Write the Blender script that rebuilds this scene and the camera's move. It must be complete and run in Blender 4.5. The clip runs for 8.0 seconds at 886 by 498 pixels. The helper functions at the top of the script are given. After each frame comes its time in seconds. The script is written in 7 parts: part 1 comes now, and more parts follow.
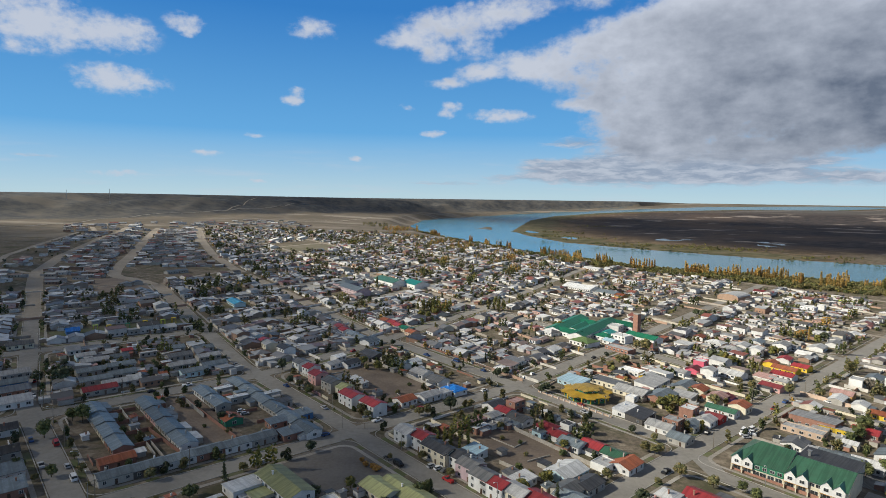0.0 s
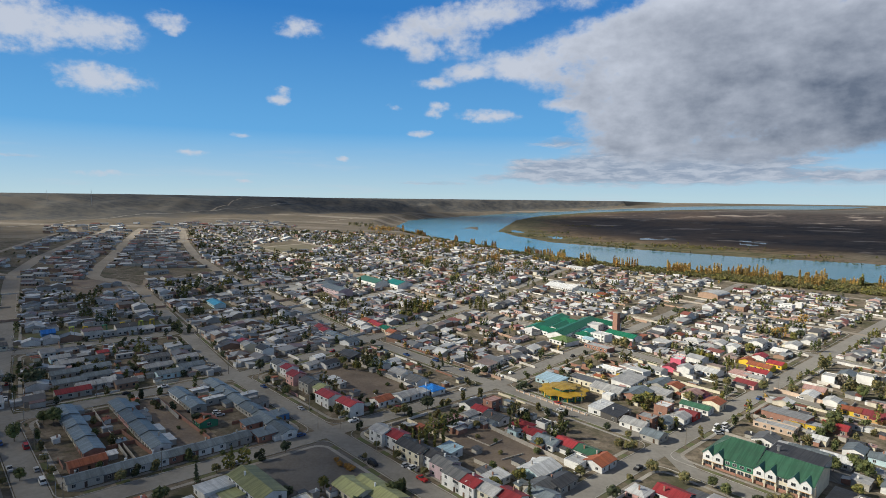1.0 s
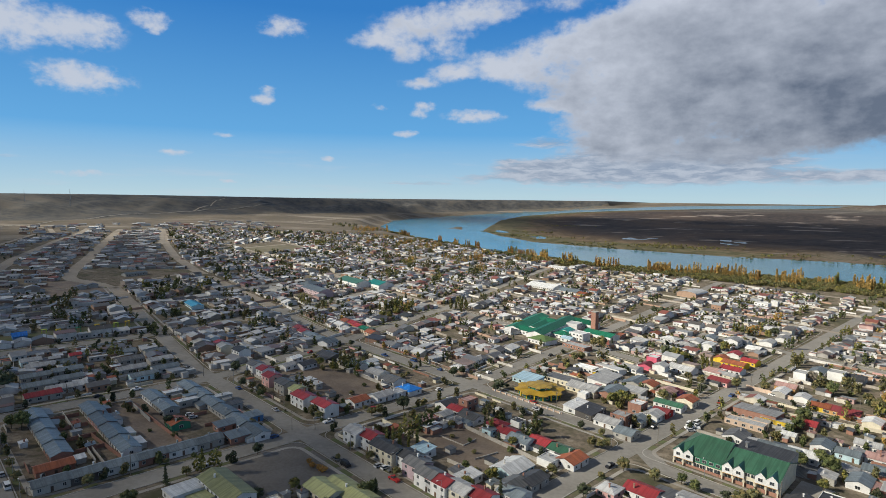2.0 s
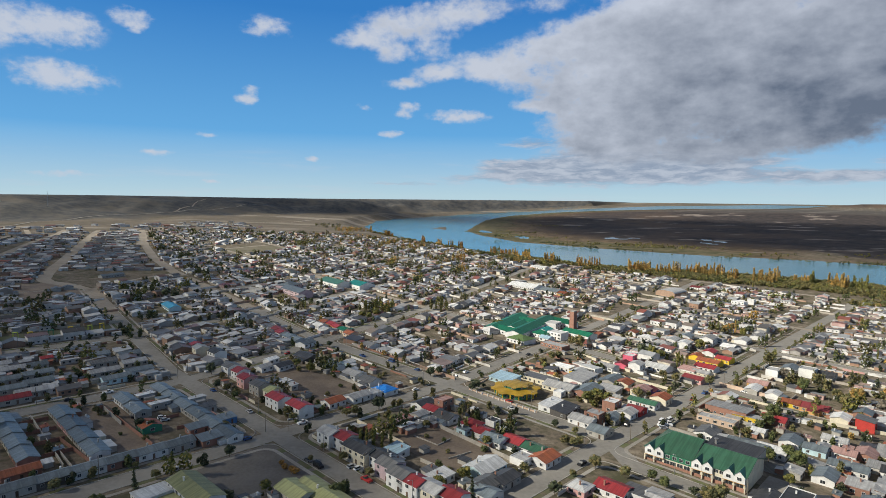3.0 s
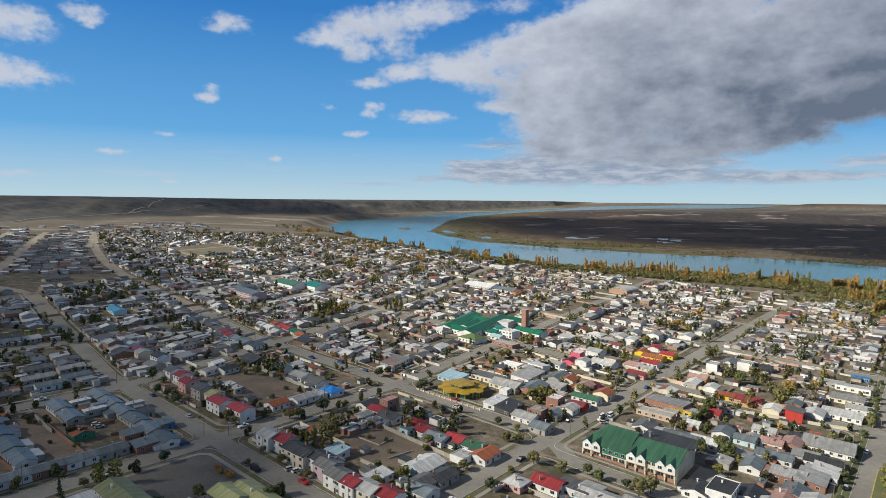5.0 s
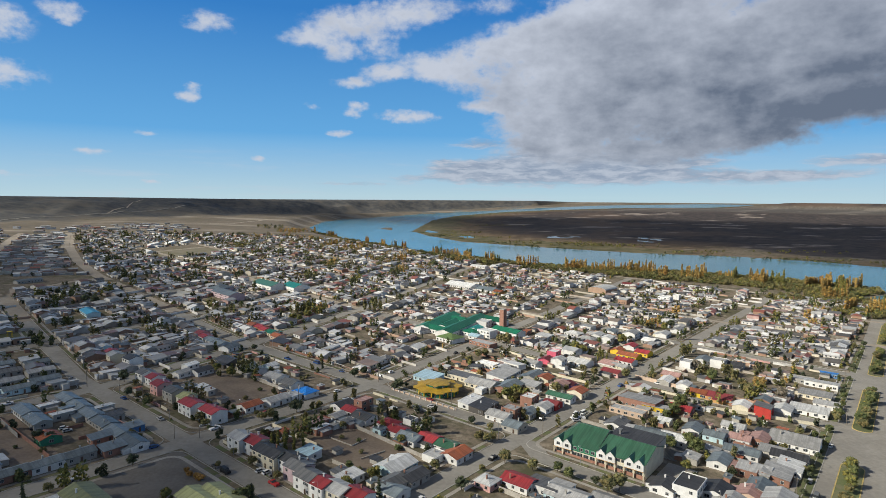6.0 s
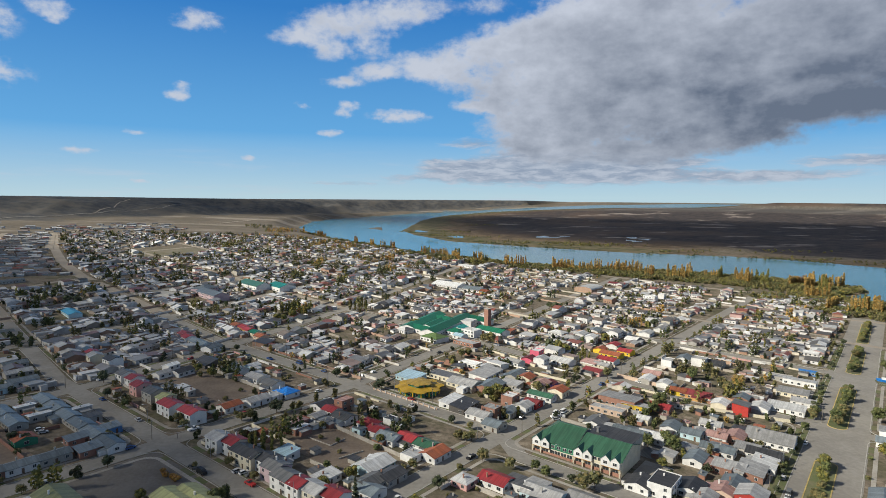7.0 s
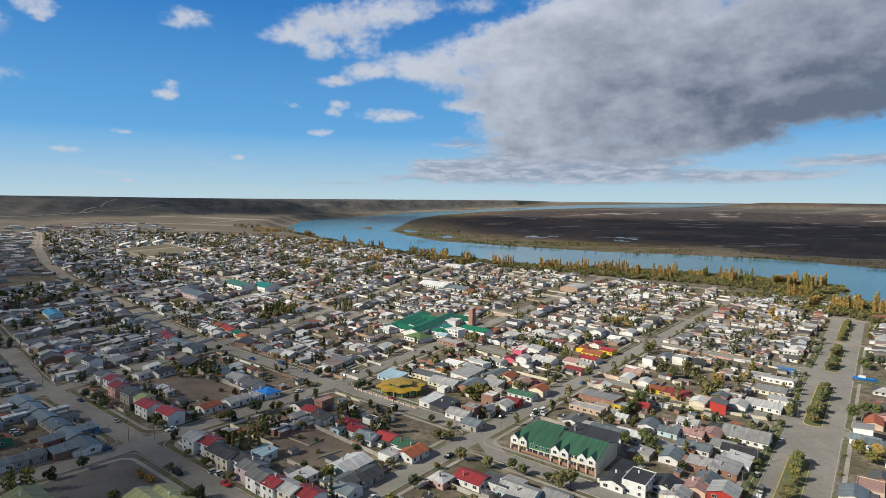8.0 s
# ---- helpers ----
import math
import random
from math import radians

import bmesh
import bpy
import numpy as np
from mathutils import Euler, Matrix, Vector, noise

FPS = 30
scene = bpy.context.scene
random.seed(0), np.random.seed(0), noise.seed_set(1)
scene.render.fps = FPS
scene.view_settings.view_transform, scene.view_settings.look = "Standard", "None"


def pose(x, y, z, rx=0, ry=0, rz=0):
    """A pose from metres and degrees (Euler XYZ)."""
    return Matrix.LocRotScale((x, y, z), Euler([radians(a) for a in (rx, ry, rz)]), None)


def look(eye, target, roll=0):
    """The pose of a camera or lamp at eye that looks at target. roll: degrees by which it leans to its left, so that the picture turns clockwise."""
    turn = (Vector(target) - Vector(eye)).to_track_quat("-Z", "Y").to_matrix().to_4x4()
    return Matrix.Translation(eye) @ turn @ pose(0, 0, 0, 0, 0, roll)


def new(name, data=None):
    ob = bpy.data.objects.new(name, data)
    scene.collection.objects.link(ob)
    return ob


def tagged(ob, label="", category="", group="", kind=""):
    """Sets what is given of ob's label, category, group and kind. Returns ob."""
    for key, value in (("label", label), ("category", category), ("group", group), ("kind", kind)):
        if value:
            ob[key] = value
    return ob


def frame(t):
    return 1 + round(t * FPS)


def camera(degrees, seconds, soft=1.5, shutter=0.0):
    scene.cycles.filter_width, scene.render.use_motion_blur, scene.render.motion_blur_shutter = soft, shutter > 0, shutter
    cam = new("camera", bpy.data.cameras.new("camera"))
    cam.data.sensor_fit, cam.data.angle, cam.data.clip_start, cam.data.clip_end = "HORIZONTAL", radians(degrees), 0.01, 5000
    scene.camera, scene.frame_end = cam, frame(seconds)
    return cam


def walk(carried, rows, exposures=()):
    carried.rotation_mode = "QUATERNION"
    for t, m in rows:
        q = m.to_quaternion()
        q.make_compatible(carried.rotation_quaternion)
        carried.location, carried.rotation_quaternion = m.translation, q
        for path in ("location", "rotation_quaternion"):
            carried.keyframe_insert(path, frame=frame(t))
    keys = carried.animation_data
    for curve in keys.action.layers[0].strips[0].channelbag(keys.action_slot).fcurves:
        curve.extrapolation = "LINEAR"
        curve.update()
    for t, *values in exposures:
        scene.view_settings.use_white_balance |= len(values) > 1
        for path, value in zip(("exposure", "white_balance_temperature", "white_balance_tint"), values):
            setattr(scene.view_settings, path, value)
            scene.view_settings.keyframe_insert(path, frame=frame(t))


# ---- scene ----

# ---- camera ----
LENS = 74.9
PATH = [  # seconds, eye, yaw, pitch, roll
    (0.0, (7.368, 0.099, 105.771), 1.779, -5.190, 0.713),
    (0.5, (10.173, -0.307, 105.806), 1.208, -5.187, 0.683),
    (1.0, (12.912, -0.555, 105.817), 0.555, -5.181, 0.623),
    (1.5, (15.614, -0.723, 105.873), -0.134, -5.167, 0.612),
    (3.0, (23.400, -1.707, 106.079), -2.300, -5.123, 0.517),
    (3.5, (26.153, -2.057, 106.016), -2.993, -5.086, 0.495),
    (4.0, (28.947, -2.597, 106.041), -3.727, -5.095, 0.433),
    (4.5, (31.665, -3.051, 106.058), -4.693, -5.085, 0.442),
    (6.0, (39.781, -4.857, 106.413), -7.209, -5.080, 0.365),
    (6.5, (42.320, -5.490, 106.479), -7.686, -5.105, 0.326),
    (7.0, (45.089, -6.259, 106.553), -8.092, -5.103, 0.391),
    (7.5, (47.883, -7.044, 106.602), -8.570, -5.111, 0.391),
    (8.0, (50.458, -7.852, 106.634), -8.993, -5.118, 0.422),
]


def aimed(eye, yaw, pitch, roll):
    y, p = radians(yaw), radians(pitch)
    way = Vector((-math.sin(y) * math.cos(p), math.cos(y) * math.cos(p), math.sin(p)))
    return look(eye, Vector(eye) + way, roll)


cam = camera(LENS, 8.0, soft=0.75)
walk(cam, [(t, aimed(eye, yaw, pitch, roll)) for t, eye, yaw, pitch, roll in PATH], [(0.0, 0.36), (8.0, 0.36)])

# ---- world and sun ----
SUN_AZ, SUN_EL = -98.0, 33.0  # degrees: bearing from +y towards +x, height
SKY_STRENGTH, SUN_STRENGTH = 0.064, 4.7


class Nodes:
    """Short ways to add and join shader nodes."""

    def __init__(self, tree):
        self.tree, self.nodes, self.links = tree, tree.nodes, tree.links
        self.nodes.clear()

    def add(self, kind):
        return self.nodes.new(kind)

    def vec(self, op, a, b=(0, 0, 0)):
        n = self.add("ShaderNodeVectorMath")
        n.operation = op
        self.put(n.inputs[0], a)
        self.put(n.inputs[1], b)
        return n

    def put(self, socket, value):
        if isinstance(value, bpy.types.NodeSocket):
            self.links.new(value, socket)
        else:
            socket.default_value = value

    def math(self, op, a, b=0.0, clamp=False):
        n = self.add("ShaderNodeMath")
        n.operation, n.use_clamp = op, clamp
        self.put(n.inputs[0], a)
        self.put(n.inputs[1], b)
        return n.outputs[0]

    def ramp(self, value, lo, hi, to_lo=0.0, to_hi=1.0, smooth=True):
        n = self.add("ShaderNodeMapRange")
        n.interpolation_type = "SMOOTHSTEP" if smooth else "LINEAR"
        for s, v in zip(n.inputs, (value, lo, hi, to_lo, to_hi)):
            self.put(s, v)
        return n.outputs[0]

    def mix(self, fac, a, b, blend="MIX"):
        n = self.add("ShaderNodeMix")
        n.data_type, n.blend_type = "RGBA", blend
        self.put(n.inputs[0], fac)
        self.put(n.inputs[6], a if isinstance(a, bpy.types.NodeSocket) else (*a, 1))
        self.put(n.inputs[7], b if isinstance(b, bpy.types.NodeSocket) else (*b, 1))
        return n.outputs[2]

    def noise(self, vector, scale, detail=4.0, rough=0.55, stretch=None):
        if stretch:
            m = self.add("ShaderNodeMapping")
            self.put(m.inputs[0], vector)
            m.inputs["Scale"].default_value = stretch
            vector = m.outputs[0]
        n = self.add("ShaderNodeTexNoise")
        self.put(n.inputs["Vector"], vector)
        n.inputs["Scale"].default_value, n.inputs["Detail"].default_value, n.inputs["Roughness"].default_value = scale, detail, rough
        return n.outputs[0]


def build_world():
    world = bpy.data.worlds.new("sky")
    scene.world = world
    world.use_nodes = True
    N = Nodes(world.node_tree)
    sky = N.add("ShaderNodeTexSky")
    sky.sky_type, sky.sun_disc, sky.sun_elevation, sky.sun_rotation = "NISHITA", False, radians(SUN_EL), radians(SUN_AZ)
    sky.altitude, sky.air_density, sky.dust_density, sky.ozone_density = 100.0, 1.0, 0.0, 3.0
    way = N.add("ShaderNodeTexCoord").outputs["Generated"]
    sep = N.add("ShaderNodeSeparateXYZ")
    N.put(sep.inputs[0], way)
    az = N.math("MULTIPLY", N.math("ARCTAN2", sep.outputs[0], sep.outputs[1]), 57.2958)
    el = N.math("MULTIPLY", N.math("ARCSINE", sep.outputs[2]), 57.2958)
    flat = N.add("ShaderNodeCombineXYZ")
    N.put(flat.inputs[0], az)
    N.put(flat.inputs[1], el)
    flat = flat.outputs[0]
    # cumulus: bearing, height, half width, half height, weight
    clouds = [(-36.1, 13.3, 3.78, 2.26, 1), (-37.8, 11.0, 0.97, 0.65, 0.7), (-30.5, 13.1, 2.92, 1.55, 0.95), (-30.8, 9.4, 3.89, 1.2, 0.95), (-25.5, 14.7, 1.62, 0.88, 0.8), (-25.0, 13.8, 0.86, 0.48, 0.8), (-14.4, 15.1, 2.38, 1.07, 0.6), (-15.8, 9.6, 0.86, 0.53, 0.8), (-16.3, 8.8, 1.19, 0.53, 0.9), (-5.4, 8.6, 0.86, 0.42, 0.5), (-19.7, 5.4, 1.08, 0.27, 0.6)]
    clouds += [(-23.9, 3.7, 1.4, 0.33, 0.7), (-10.5, 3.5, 0.76, 0.29, 0.6), (-31.4, 1.7, 2.27, 0.31, 0.6), (-19.5, 1.3, 0.97, 0.21, 0.6), (3.6, 7.8, 2.81, 0.65, 0.9), (-0.9, 8.7, 1.19, 0.55, 0.8), (-1.8, 7.9, 0.86, 0.49, 0.7), (-2.7, 6.0, 1.3, 0.34, 0.7)]
    # broken heads above the bank, then the bank itself
    heads = [(-5.8, 14.6, 2.81, 1.04, 0.85), (-3.0, 15.8, 3.24, 1.56, 0.9), (-2.4, 13.5, 2.38, 1.04, 0.9), (1.5, 16.6, 3.89, 1.69, 0.9), (0.8, 14.2, 1.94, 1.04, 0.75), (5.6, 17.4, 3.46, 1.3, 0.85), (-1.6, 10.8, 2.05, 0.55, 0.9), (1.2, 11.7, 2.16, 0.78, 0.95), (4.8, 12.4, 3.46, 1.3, 1.1), (8.6, 11.6, 3.24, 1.3, 1.0), (10.4, 13.6, 4.1, 1.3, 1.1), (15.0, 15.0, 4.54, 1.43, 1.1), (20.0, 16.6, 4.75, 1.82, 1.1), (11.2, 8.7, 2.81, 0.55, 0.9), (12.0, 17.8, 2.38, 1.04, 0.6)]
    bank = [(21.0, 7.2, 3.4, 1.6, 0.8), (13.0, 10.6, 3.6, 1.7, 0.9), (15.5, 13.2, 4.0, 1.8, 0.8), (20.0, 15.0, 4.6, 1.8, 0.8), (15.5, 7.6, 4.2, 2.8, 1.0), (20.5, 11.5, 5.0, 3.4, 1.2), (27.0, 13.5, 7.0, 4.6, 1.3), (28.0, 8.5, 8.0, 3.6, 1.3), (19.0, 4.4, 6.4, 2.0, 1.1), (35.0, 12.0, 7.0, 4.2, 1.3), (42.0, 13.2, 7.5, 4.6, 1.3), (49.0, 13.5, 7.0, 4.8, 1.3), (35.0, 6.0, 5.0, 1.9, 1.2), (42.0, 7.6, 5.0, 1.6, 1.3), (27.5, 4.0, 4.8, 1.4, 1.1), (29.0, 20.0, 9.0, 3.6, 1.2), (44.0, 20.0, 9.0, 4.0, 1.2)]
    low = [(16.0, 3.7, 6.0, 0.8, 1.0), (23.5, 3.3, 7.0, 0.9, 1.1), (9.0, 2.9, 4.0, 0.7, 0.9), (11.0, 5.2, 3.4, 0.55, 0.8), (7.0, 3.6, 1.5, 0.32, 0.7), (6.0, 1.9, 5.0, 0.5, 0.7), (12.0, 2.5, 5.5, 1.1, 1.05), (19.0, 2.2, 8.5, 1.2, 1.1), (28.0, 2.3, 7.0, 1.0, 1.05), (31.1, 3.4, 2.7, 0.4, 0.7), (43.1, 3.2, 5.0, 0.55, 0.85), (35.6, 1.9, 5.3, 0.6, 0.8), (40.0, 2.2, 6.0, 0.5, 0.7), (49.0, 3.3, 5.0, 0.7, 0.9), (-1.5, 1.3, 6.1, 0.22, 0.5), (-36.9, 2.9, 2.6, 0.2, 0.4)]

    def warp(vector, scale, amount, squash=1.8):
        n = N.add("ShaderNodeTexNoise")
        m = N.add("ShaderNodeMapping")
        N.put(m.inputs[0], vector)
        m.inputs["Scale"].default_value = (1.0, squash, 1.0)
        N.put(n.inputs["Vector"], m.outputs[0])
        n.inputs["Scale"].default_value, n.inputs["Detail"].default_value, n.inputs["Roughness"].default_value = scale, 3.5, 0.55
        off = N.vec("MULTIPLY", N.vec("SUBTRACT", n.outputs["Color"], (0.5, 0.5, 0.5)).outputs[0], (amount, amount * 0.55, 0)).outputs[0]
        return N.vec("ADD", vector, off).outputs[0]

    def cover(vector, blobs):
        total = 0.0
        for a, e, w, h, k in blobs:
            m = N.add("ShaderNodeMapping")
            m.vector_type = "TEXTURE"
            N.put(m.inputs[0], vector)
            m.inputs["Location"].default_value, m.inputs["Scale"].default_value = (a, e, 0), (w * 1.5, h * 1.5, 1)
            d = N.vec("LENGTH", m.outputs[0])
            total = N.math("ADD", total, N.ramp(d.outputs["Value"], 1.0, 0.0, 0.0, k))
        return N.math("MINIMUM", total, 1.8)

    def centred(value, amount):
        return N.math("MULTIPLY", N.math("SUBTRACT", value, 0.5), amount)

    bent = warp(flat, 0.6, 1.2)
    rolled = warp(warp(flat, 0.18, 2.6), 0.7, 1.5)
    lean = warp(flat, 0.5, 1.4, 3.0)
    fine = N.noise(flat, 1.3, 6.0, 0.58, (1.0, 1.35, 1.0))
    puffs = N.noise(flat, 0.42, 5.0, 0.55, (1.0, 1.45, 1.0))
    drift = N.noise(flat, 0.16, 4.0, 0.5, (0.9, 1.9, 1.0))
    ragged = N.math("ADD", centred(fine, 0.7), centred(puffs, 1.3))
    small, top = cover(bent, clouds), cover(bent, heads)
    mass, strata = cover(rolled, bank), cover(lean, low)
    whole = N.math("ADD", N.math("MULTIPLY", top, 1.0), N.math("MULTIPLY", mass, 1.35))
    body = N.math("ADD", whole, N.math("MULTIPLY", ragged, 1.25))
    a_bank = N.math("MULTIPLY", N.ramp(body, 0.05, 1.15, 0.0, 0.97), N.ramp(whole, 0.03, 0.4))
    a_small = N.math("MULTIPLY", N.ramp(N.math("ADD", N.math("MULTIPLY", small, 1.2), N.math("MULTIPLY", ragged, 1.5)), 0.08, 1.1, 0.0, 0.92), N.ramp(small, 0.03, 0.3))
    bars = N.noise(lean, 0.9, 6.0, 0.6, (0.45, 2.4, 1.0))
    layer = N.ramp(N.math("ADD", strata, centred(bars, 2.0)), 0.05, 1.1, 0.0, 0.93)
    a_low = N.math("MULTIPLY", layer, N.ramp(strata, 0.02, 0.35))
    # thin veil low over the horizon
    veil = N.math("MULTIPLY", N.ramp(N.noise(flat, 0.3, 5.0, 0.6, (0.35, 3.0, 1.0)), 0.5, 0.75), N.ramp(el, 6.0, 1.0, 0.0, 0.35))
    alpha = N.math("MAXIMUM", N.math("MAXIMUM", a_bank, a_small), N.math("MAXIMUM", a_low, veil))
    # the bank's shading is painted in: darker away from the sun and low down
    depth = N.math("MULTIPLY", N.ramp(N.math("ADD", az, centred(puffs, 10.0)), 12.0, 46.0, 0.16, 0.9, False), N.ramp(el, 16.5, 8.0, 0.42, 1.0))
    depth = N.math("MULTIPLY", depth, N.ramp(mass, 0.0, 0.35))
    mottle = N.math("ADD", centred(drift, 0.9), N.math("ADD", centred(puffs, 0.55), centred(fine, 0.2)))
    under = N.math("ADD", N.math("ADD", depth, N.ramp(mass, 0.3, 1.4, 0.0, 0.2)), N.math("MULTIPLY", mottle, N.ramp(body, 0.3, 1.2)), clamp=True)
    colour = N.mix(under, (0.555, 0.60, 0.69), (0.135, 0.165, 0.225))
    shelf = N.mix(N.ramp(bars, 0.36, 0.66), (0.26, 0.32, 0.43), (0.48, 0.53, 0.62))
    colour = N.mix(N.math("MULTIPLY", N.ramp(strata, 0.05, 0.5, 0.0, 0.9), N.ramp(mass, 1.0, 0.3, 0.25, 1.0)), colour, shelf)
    # the same broken cloud goes on overhead and behind
    broken = N.math("MULTIPLY", N.ramp(N.noise(way, 3.2, 6.0, 0.58, (1.0, 1.0, 1.8)), 0.40, 0.60), N.math("MAXIMUM", N.ramp(el, 20.0, 32.0), N.math("MULTIPLY", N.ramp(N.math("ABSOLUTE", N.math("ADD", az, -4.0)), 58.0, 80.0), N.ramp(el, 2.0, 12.0))))
    colour = N.mix(N.math("MULTIPLY", broken, N.math("SUBTRACT", 1.0, alpha)), colour, (0.14, 0.15, 0.18))
    alpha = N.math("MAXIMUM", alpha, broken)
    light = N.add("ShaderNodeBackground")
    air = N.mix(1.0, sky.outputs[0], (0.23, 0.33, 0.42), "MULTIPLY")
    haze = N.mix(N.ramp(el, 0.0, 6.0, smooth=False), (6.2, 8.5, 9.6), (1.8, 5.4, 9.9))
    haze = N.mix(N.ramp(el, 5.0, 17.0, smooth=False), haze, (0.50, 2.75, 7.4))
    N.put(light.inputs[0], N.mix(N.ramp(el, 40.0, 16.0, 0.0, 0.9), air, haze))
    light.inputs[1].default_value = SKY_STRENGTH
    cloud = N.add("ShaderNodeBackground")
    N.put(cloud.inputs[0], colour)
    cloud.inputs[1].default_value = 0.78
    both = N.add("ShaderNodeMixShader")
    N.put(both.inputs[0], alpha)
    N.put(both.inputs[1], light.outputs[0])
    N.put(both.inputs[2], cloud.outputs[0])
    out = N.add("ShaderNodeOutputWorld")
    N.put(out.inputs[0], both.outputs[0])


build_world()
sun = new("sun", bpy.data.lights.new("sun", "SUN"))
sun.data.energy, sun.data.angle, sun.data.color = SUN_STRENGTH, radians(0.6), (1.0, 0.945, 0.81)
sun.matrix_world = look((-400, 0, 300), Vector((-400, 0, 300)) - Vector((math.sin(radians(SUN_AZ)) * math.cos(radians(SUN_EL)), math.cos(radians(SUN_AZ)) * math.cos(radians(SUN_EL)), math.sin(radians(SUN_EL)))))

# ---- materials ----
MATS = {}


def surface(name, colour, rough=0.8, metal=0.0, other=None, coarse=0.25, fine=3.0, contrast=0.35, per_thing=0.12, bump=0.0, stripes=0.0, islands=None, spec=0.3):
    """A procedural surface: two scales of noise between colour and other, stripes of sheet along x, and a shade of its own for each thing."""
    m = bpy.data.materials.new(name)
    m.use_nodes = True
    N = Nodes(m.node_tree)
    at = N.add("ShaderNodeTexCoord").outputs["Object"]
    big, small = N.noise(at, coarse, 3.0), N.noise(at, fine, 5.0, 0.65)
    other = other or tuple(c * (1 - contrast) for c in colour)
    fac = N.ramp(N.math("ADD", N.math("MULTIPLY", big, 0.6), N.math("MULTIPLY", small, 0.4)), 0.35, 0.65)
    base = colour
    if islands:
        ramp = N.add("ShaderNodeValToRGB")
        ramp.color_ramp.interpolation = "CONSTANT"
        el = ramp.color_ramp.elements
        while len(el) < len(islands):
            el.new(0.5)
        for k, c in enumerate(islands):
            el[k].position, el[k].color = k / len(islands), (*c, 1)
        N.put(ramp.inputs[0], N.add("ShaderNodeNewGeometry").outputs["Random Per Island"])
        base = ramp.outputs[0]
        col = N.mix(fac, base, N.mix(contrast, base, (0.08, 0.07, 0.06)))
    else:
        col = N.mix(fac, base, other)
    if stripes:
        line = N.noise(at, 1.0, 2.0, 0.5, (1.7, 0.06, 0.06))
        col = N.mix(N.ramp(line, 0.42, 0.62, 0.0, stripes), col, tuple(c * 0.55 for c in (islands[0] if islands else colour)))
    if per_thing:
        hsv = N.add("ShaderNodeHueSaturation")
        N.put(hsv.inputs["Value"], N.ramp(N.add("ShaderNodeObjectInfo").outputs["Random"], 0, 1, 1 - per_thing, 1 + per_thing, False))
        N.put(hsv.inputs["Color"], col)
        col = hsv.outputs[0]
    b = N.add("ShaderNodeBsdfPrincipled")
    N.put(b.inputs["Base Color"], col)
    N.put(b.inputs["Roughness"], N.ramp(small, 0.3, 0.7, rough * 0.85, min(1, rough * 1.1)))
    b.inputs["Metallic"].default_value = metal
    b.inputs["Specular IOR Level"].default_value = spec
    if bump:
        bp = N.add("ShaderNodeBump")
        bp.inputs["Strength"].default_value, bp.inputs["Distance"].default_value = 0.6, bump
        N.put(bp.inputs["Height"], small)
        N.put(b.inputs["Normal"], bp.outputs[0])
    out = N.add("ShaderNodeOutputMaterial")
    N.put(out.inputs[0], b.outputs[0])
    MATS[name] = m
    return m


def roof(name, colour, metal=0.0, rough=0.5, other=None):
    return surface(name, colour, rough, metal, other, 0.3, 1.6, 0.35, 0.28, 0.0, 0.6)


# sheet roofs
ROOF = {
    "z": roof("zinc_roof", (0.40, 0.395, 0.385), 0.05, 0.5, (0.25, 0.25, 0.25)),
    "l": roof("pale_zinc_roof", (0.64, 0.64, 0.63), 0.05, 0.5, (0.46, 0.46, 0.45)),
    "n": roof("blue_grey_roof", (0.195, 0.23, 0.25), 0.1, 0.45, (0.13, 0.155, 0.17)),
    "k": roof("black_roof", (0.045, 0.047, 0.052), 0.0, 0.5, (0.075, 0.075, 0.08)),
    "d": roof("dark_grey_roof", (0.11, 0.115, 0.12), 0.1, 0.5, (0.16, 0.155, 0.15)),
    "r": roof("red_roof", (0.34, 0.04, 0.045), 0.0, 0.5, (0.24, 0.045, 0.05)),
    "m": roof("maroon_roof", (0.20, 0.035, 0.04), 0.0, 0.55, (0.14, 0.04, 0.04)),
    "o": roof("rust_roof", (0.36, 0.11, 0.05), 0.0, 0.6, (0.24, 0.09, 0.055)),
    "p": roof("faded_pink_roof", (0.42, 0.26, 0.23), 0.0, 0.6, (0.33, 0.2, 0.18)),
    "g": roof("green_roof", (0.052, 0.145, 0.09), 0.0, 0.34, (0.05, 0.115, 0.075)),
    "f": roof("yellow_green_roof", (0.15, 0.22, 0.075), 0.0, 0.5, (0.11, 0.18, 0.07)),
    "e": roof("emerald_roof", (0.012, 0.16, 0.085), 0.0, 0.45, (0.02, 0.115, 0.068)),
    "v": roof("olive_roof", (0.36, 0.37, 0.17), 0.0, 0.55, (0.28, 0.29, 0.15)),
    "c": roof("sky_blue_roof", (0.07, 0.36, 0.56), 0.0, 0.45, (0.06, 0.29, 0.46)),
    "b": roof("blue_roof", (0.02, 0.20, 0.62), 0.0, 0.45, (0.03, 0.16, 0.48)),
    "t": roof("teal_roof", (0.02, 0.27, 0.24), 0.0, 0.45, (0.03, 0.2, 0.18)),
    "a": roof("pale_blue_roof", (0.36, 0.50, 0.58), 0.1, 0.45, (0.28, 0.40, 0.46)),
    "y": roof("ochre_roof", (0.50, 0.34, 0.075), 0.0, 0.55, (0.40, 0.26, 0.06)),
    "w": roof("white_roof", (0.78, 0.78, 0.76), 0.0, 0.55, (0.62, 0.62, 0.60)),
}


def plaster(name, colour, contrast=0.22):
    return surface(name, colour, 0.85, 0.0, None, 0.3, 2.0, contrast, 0.08)


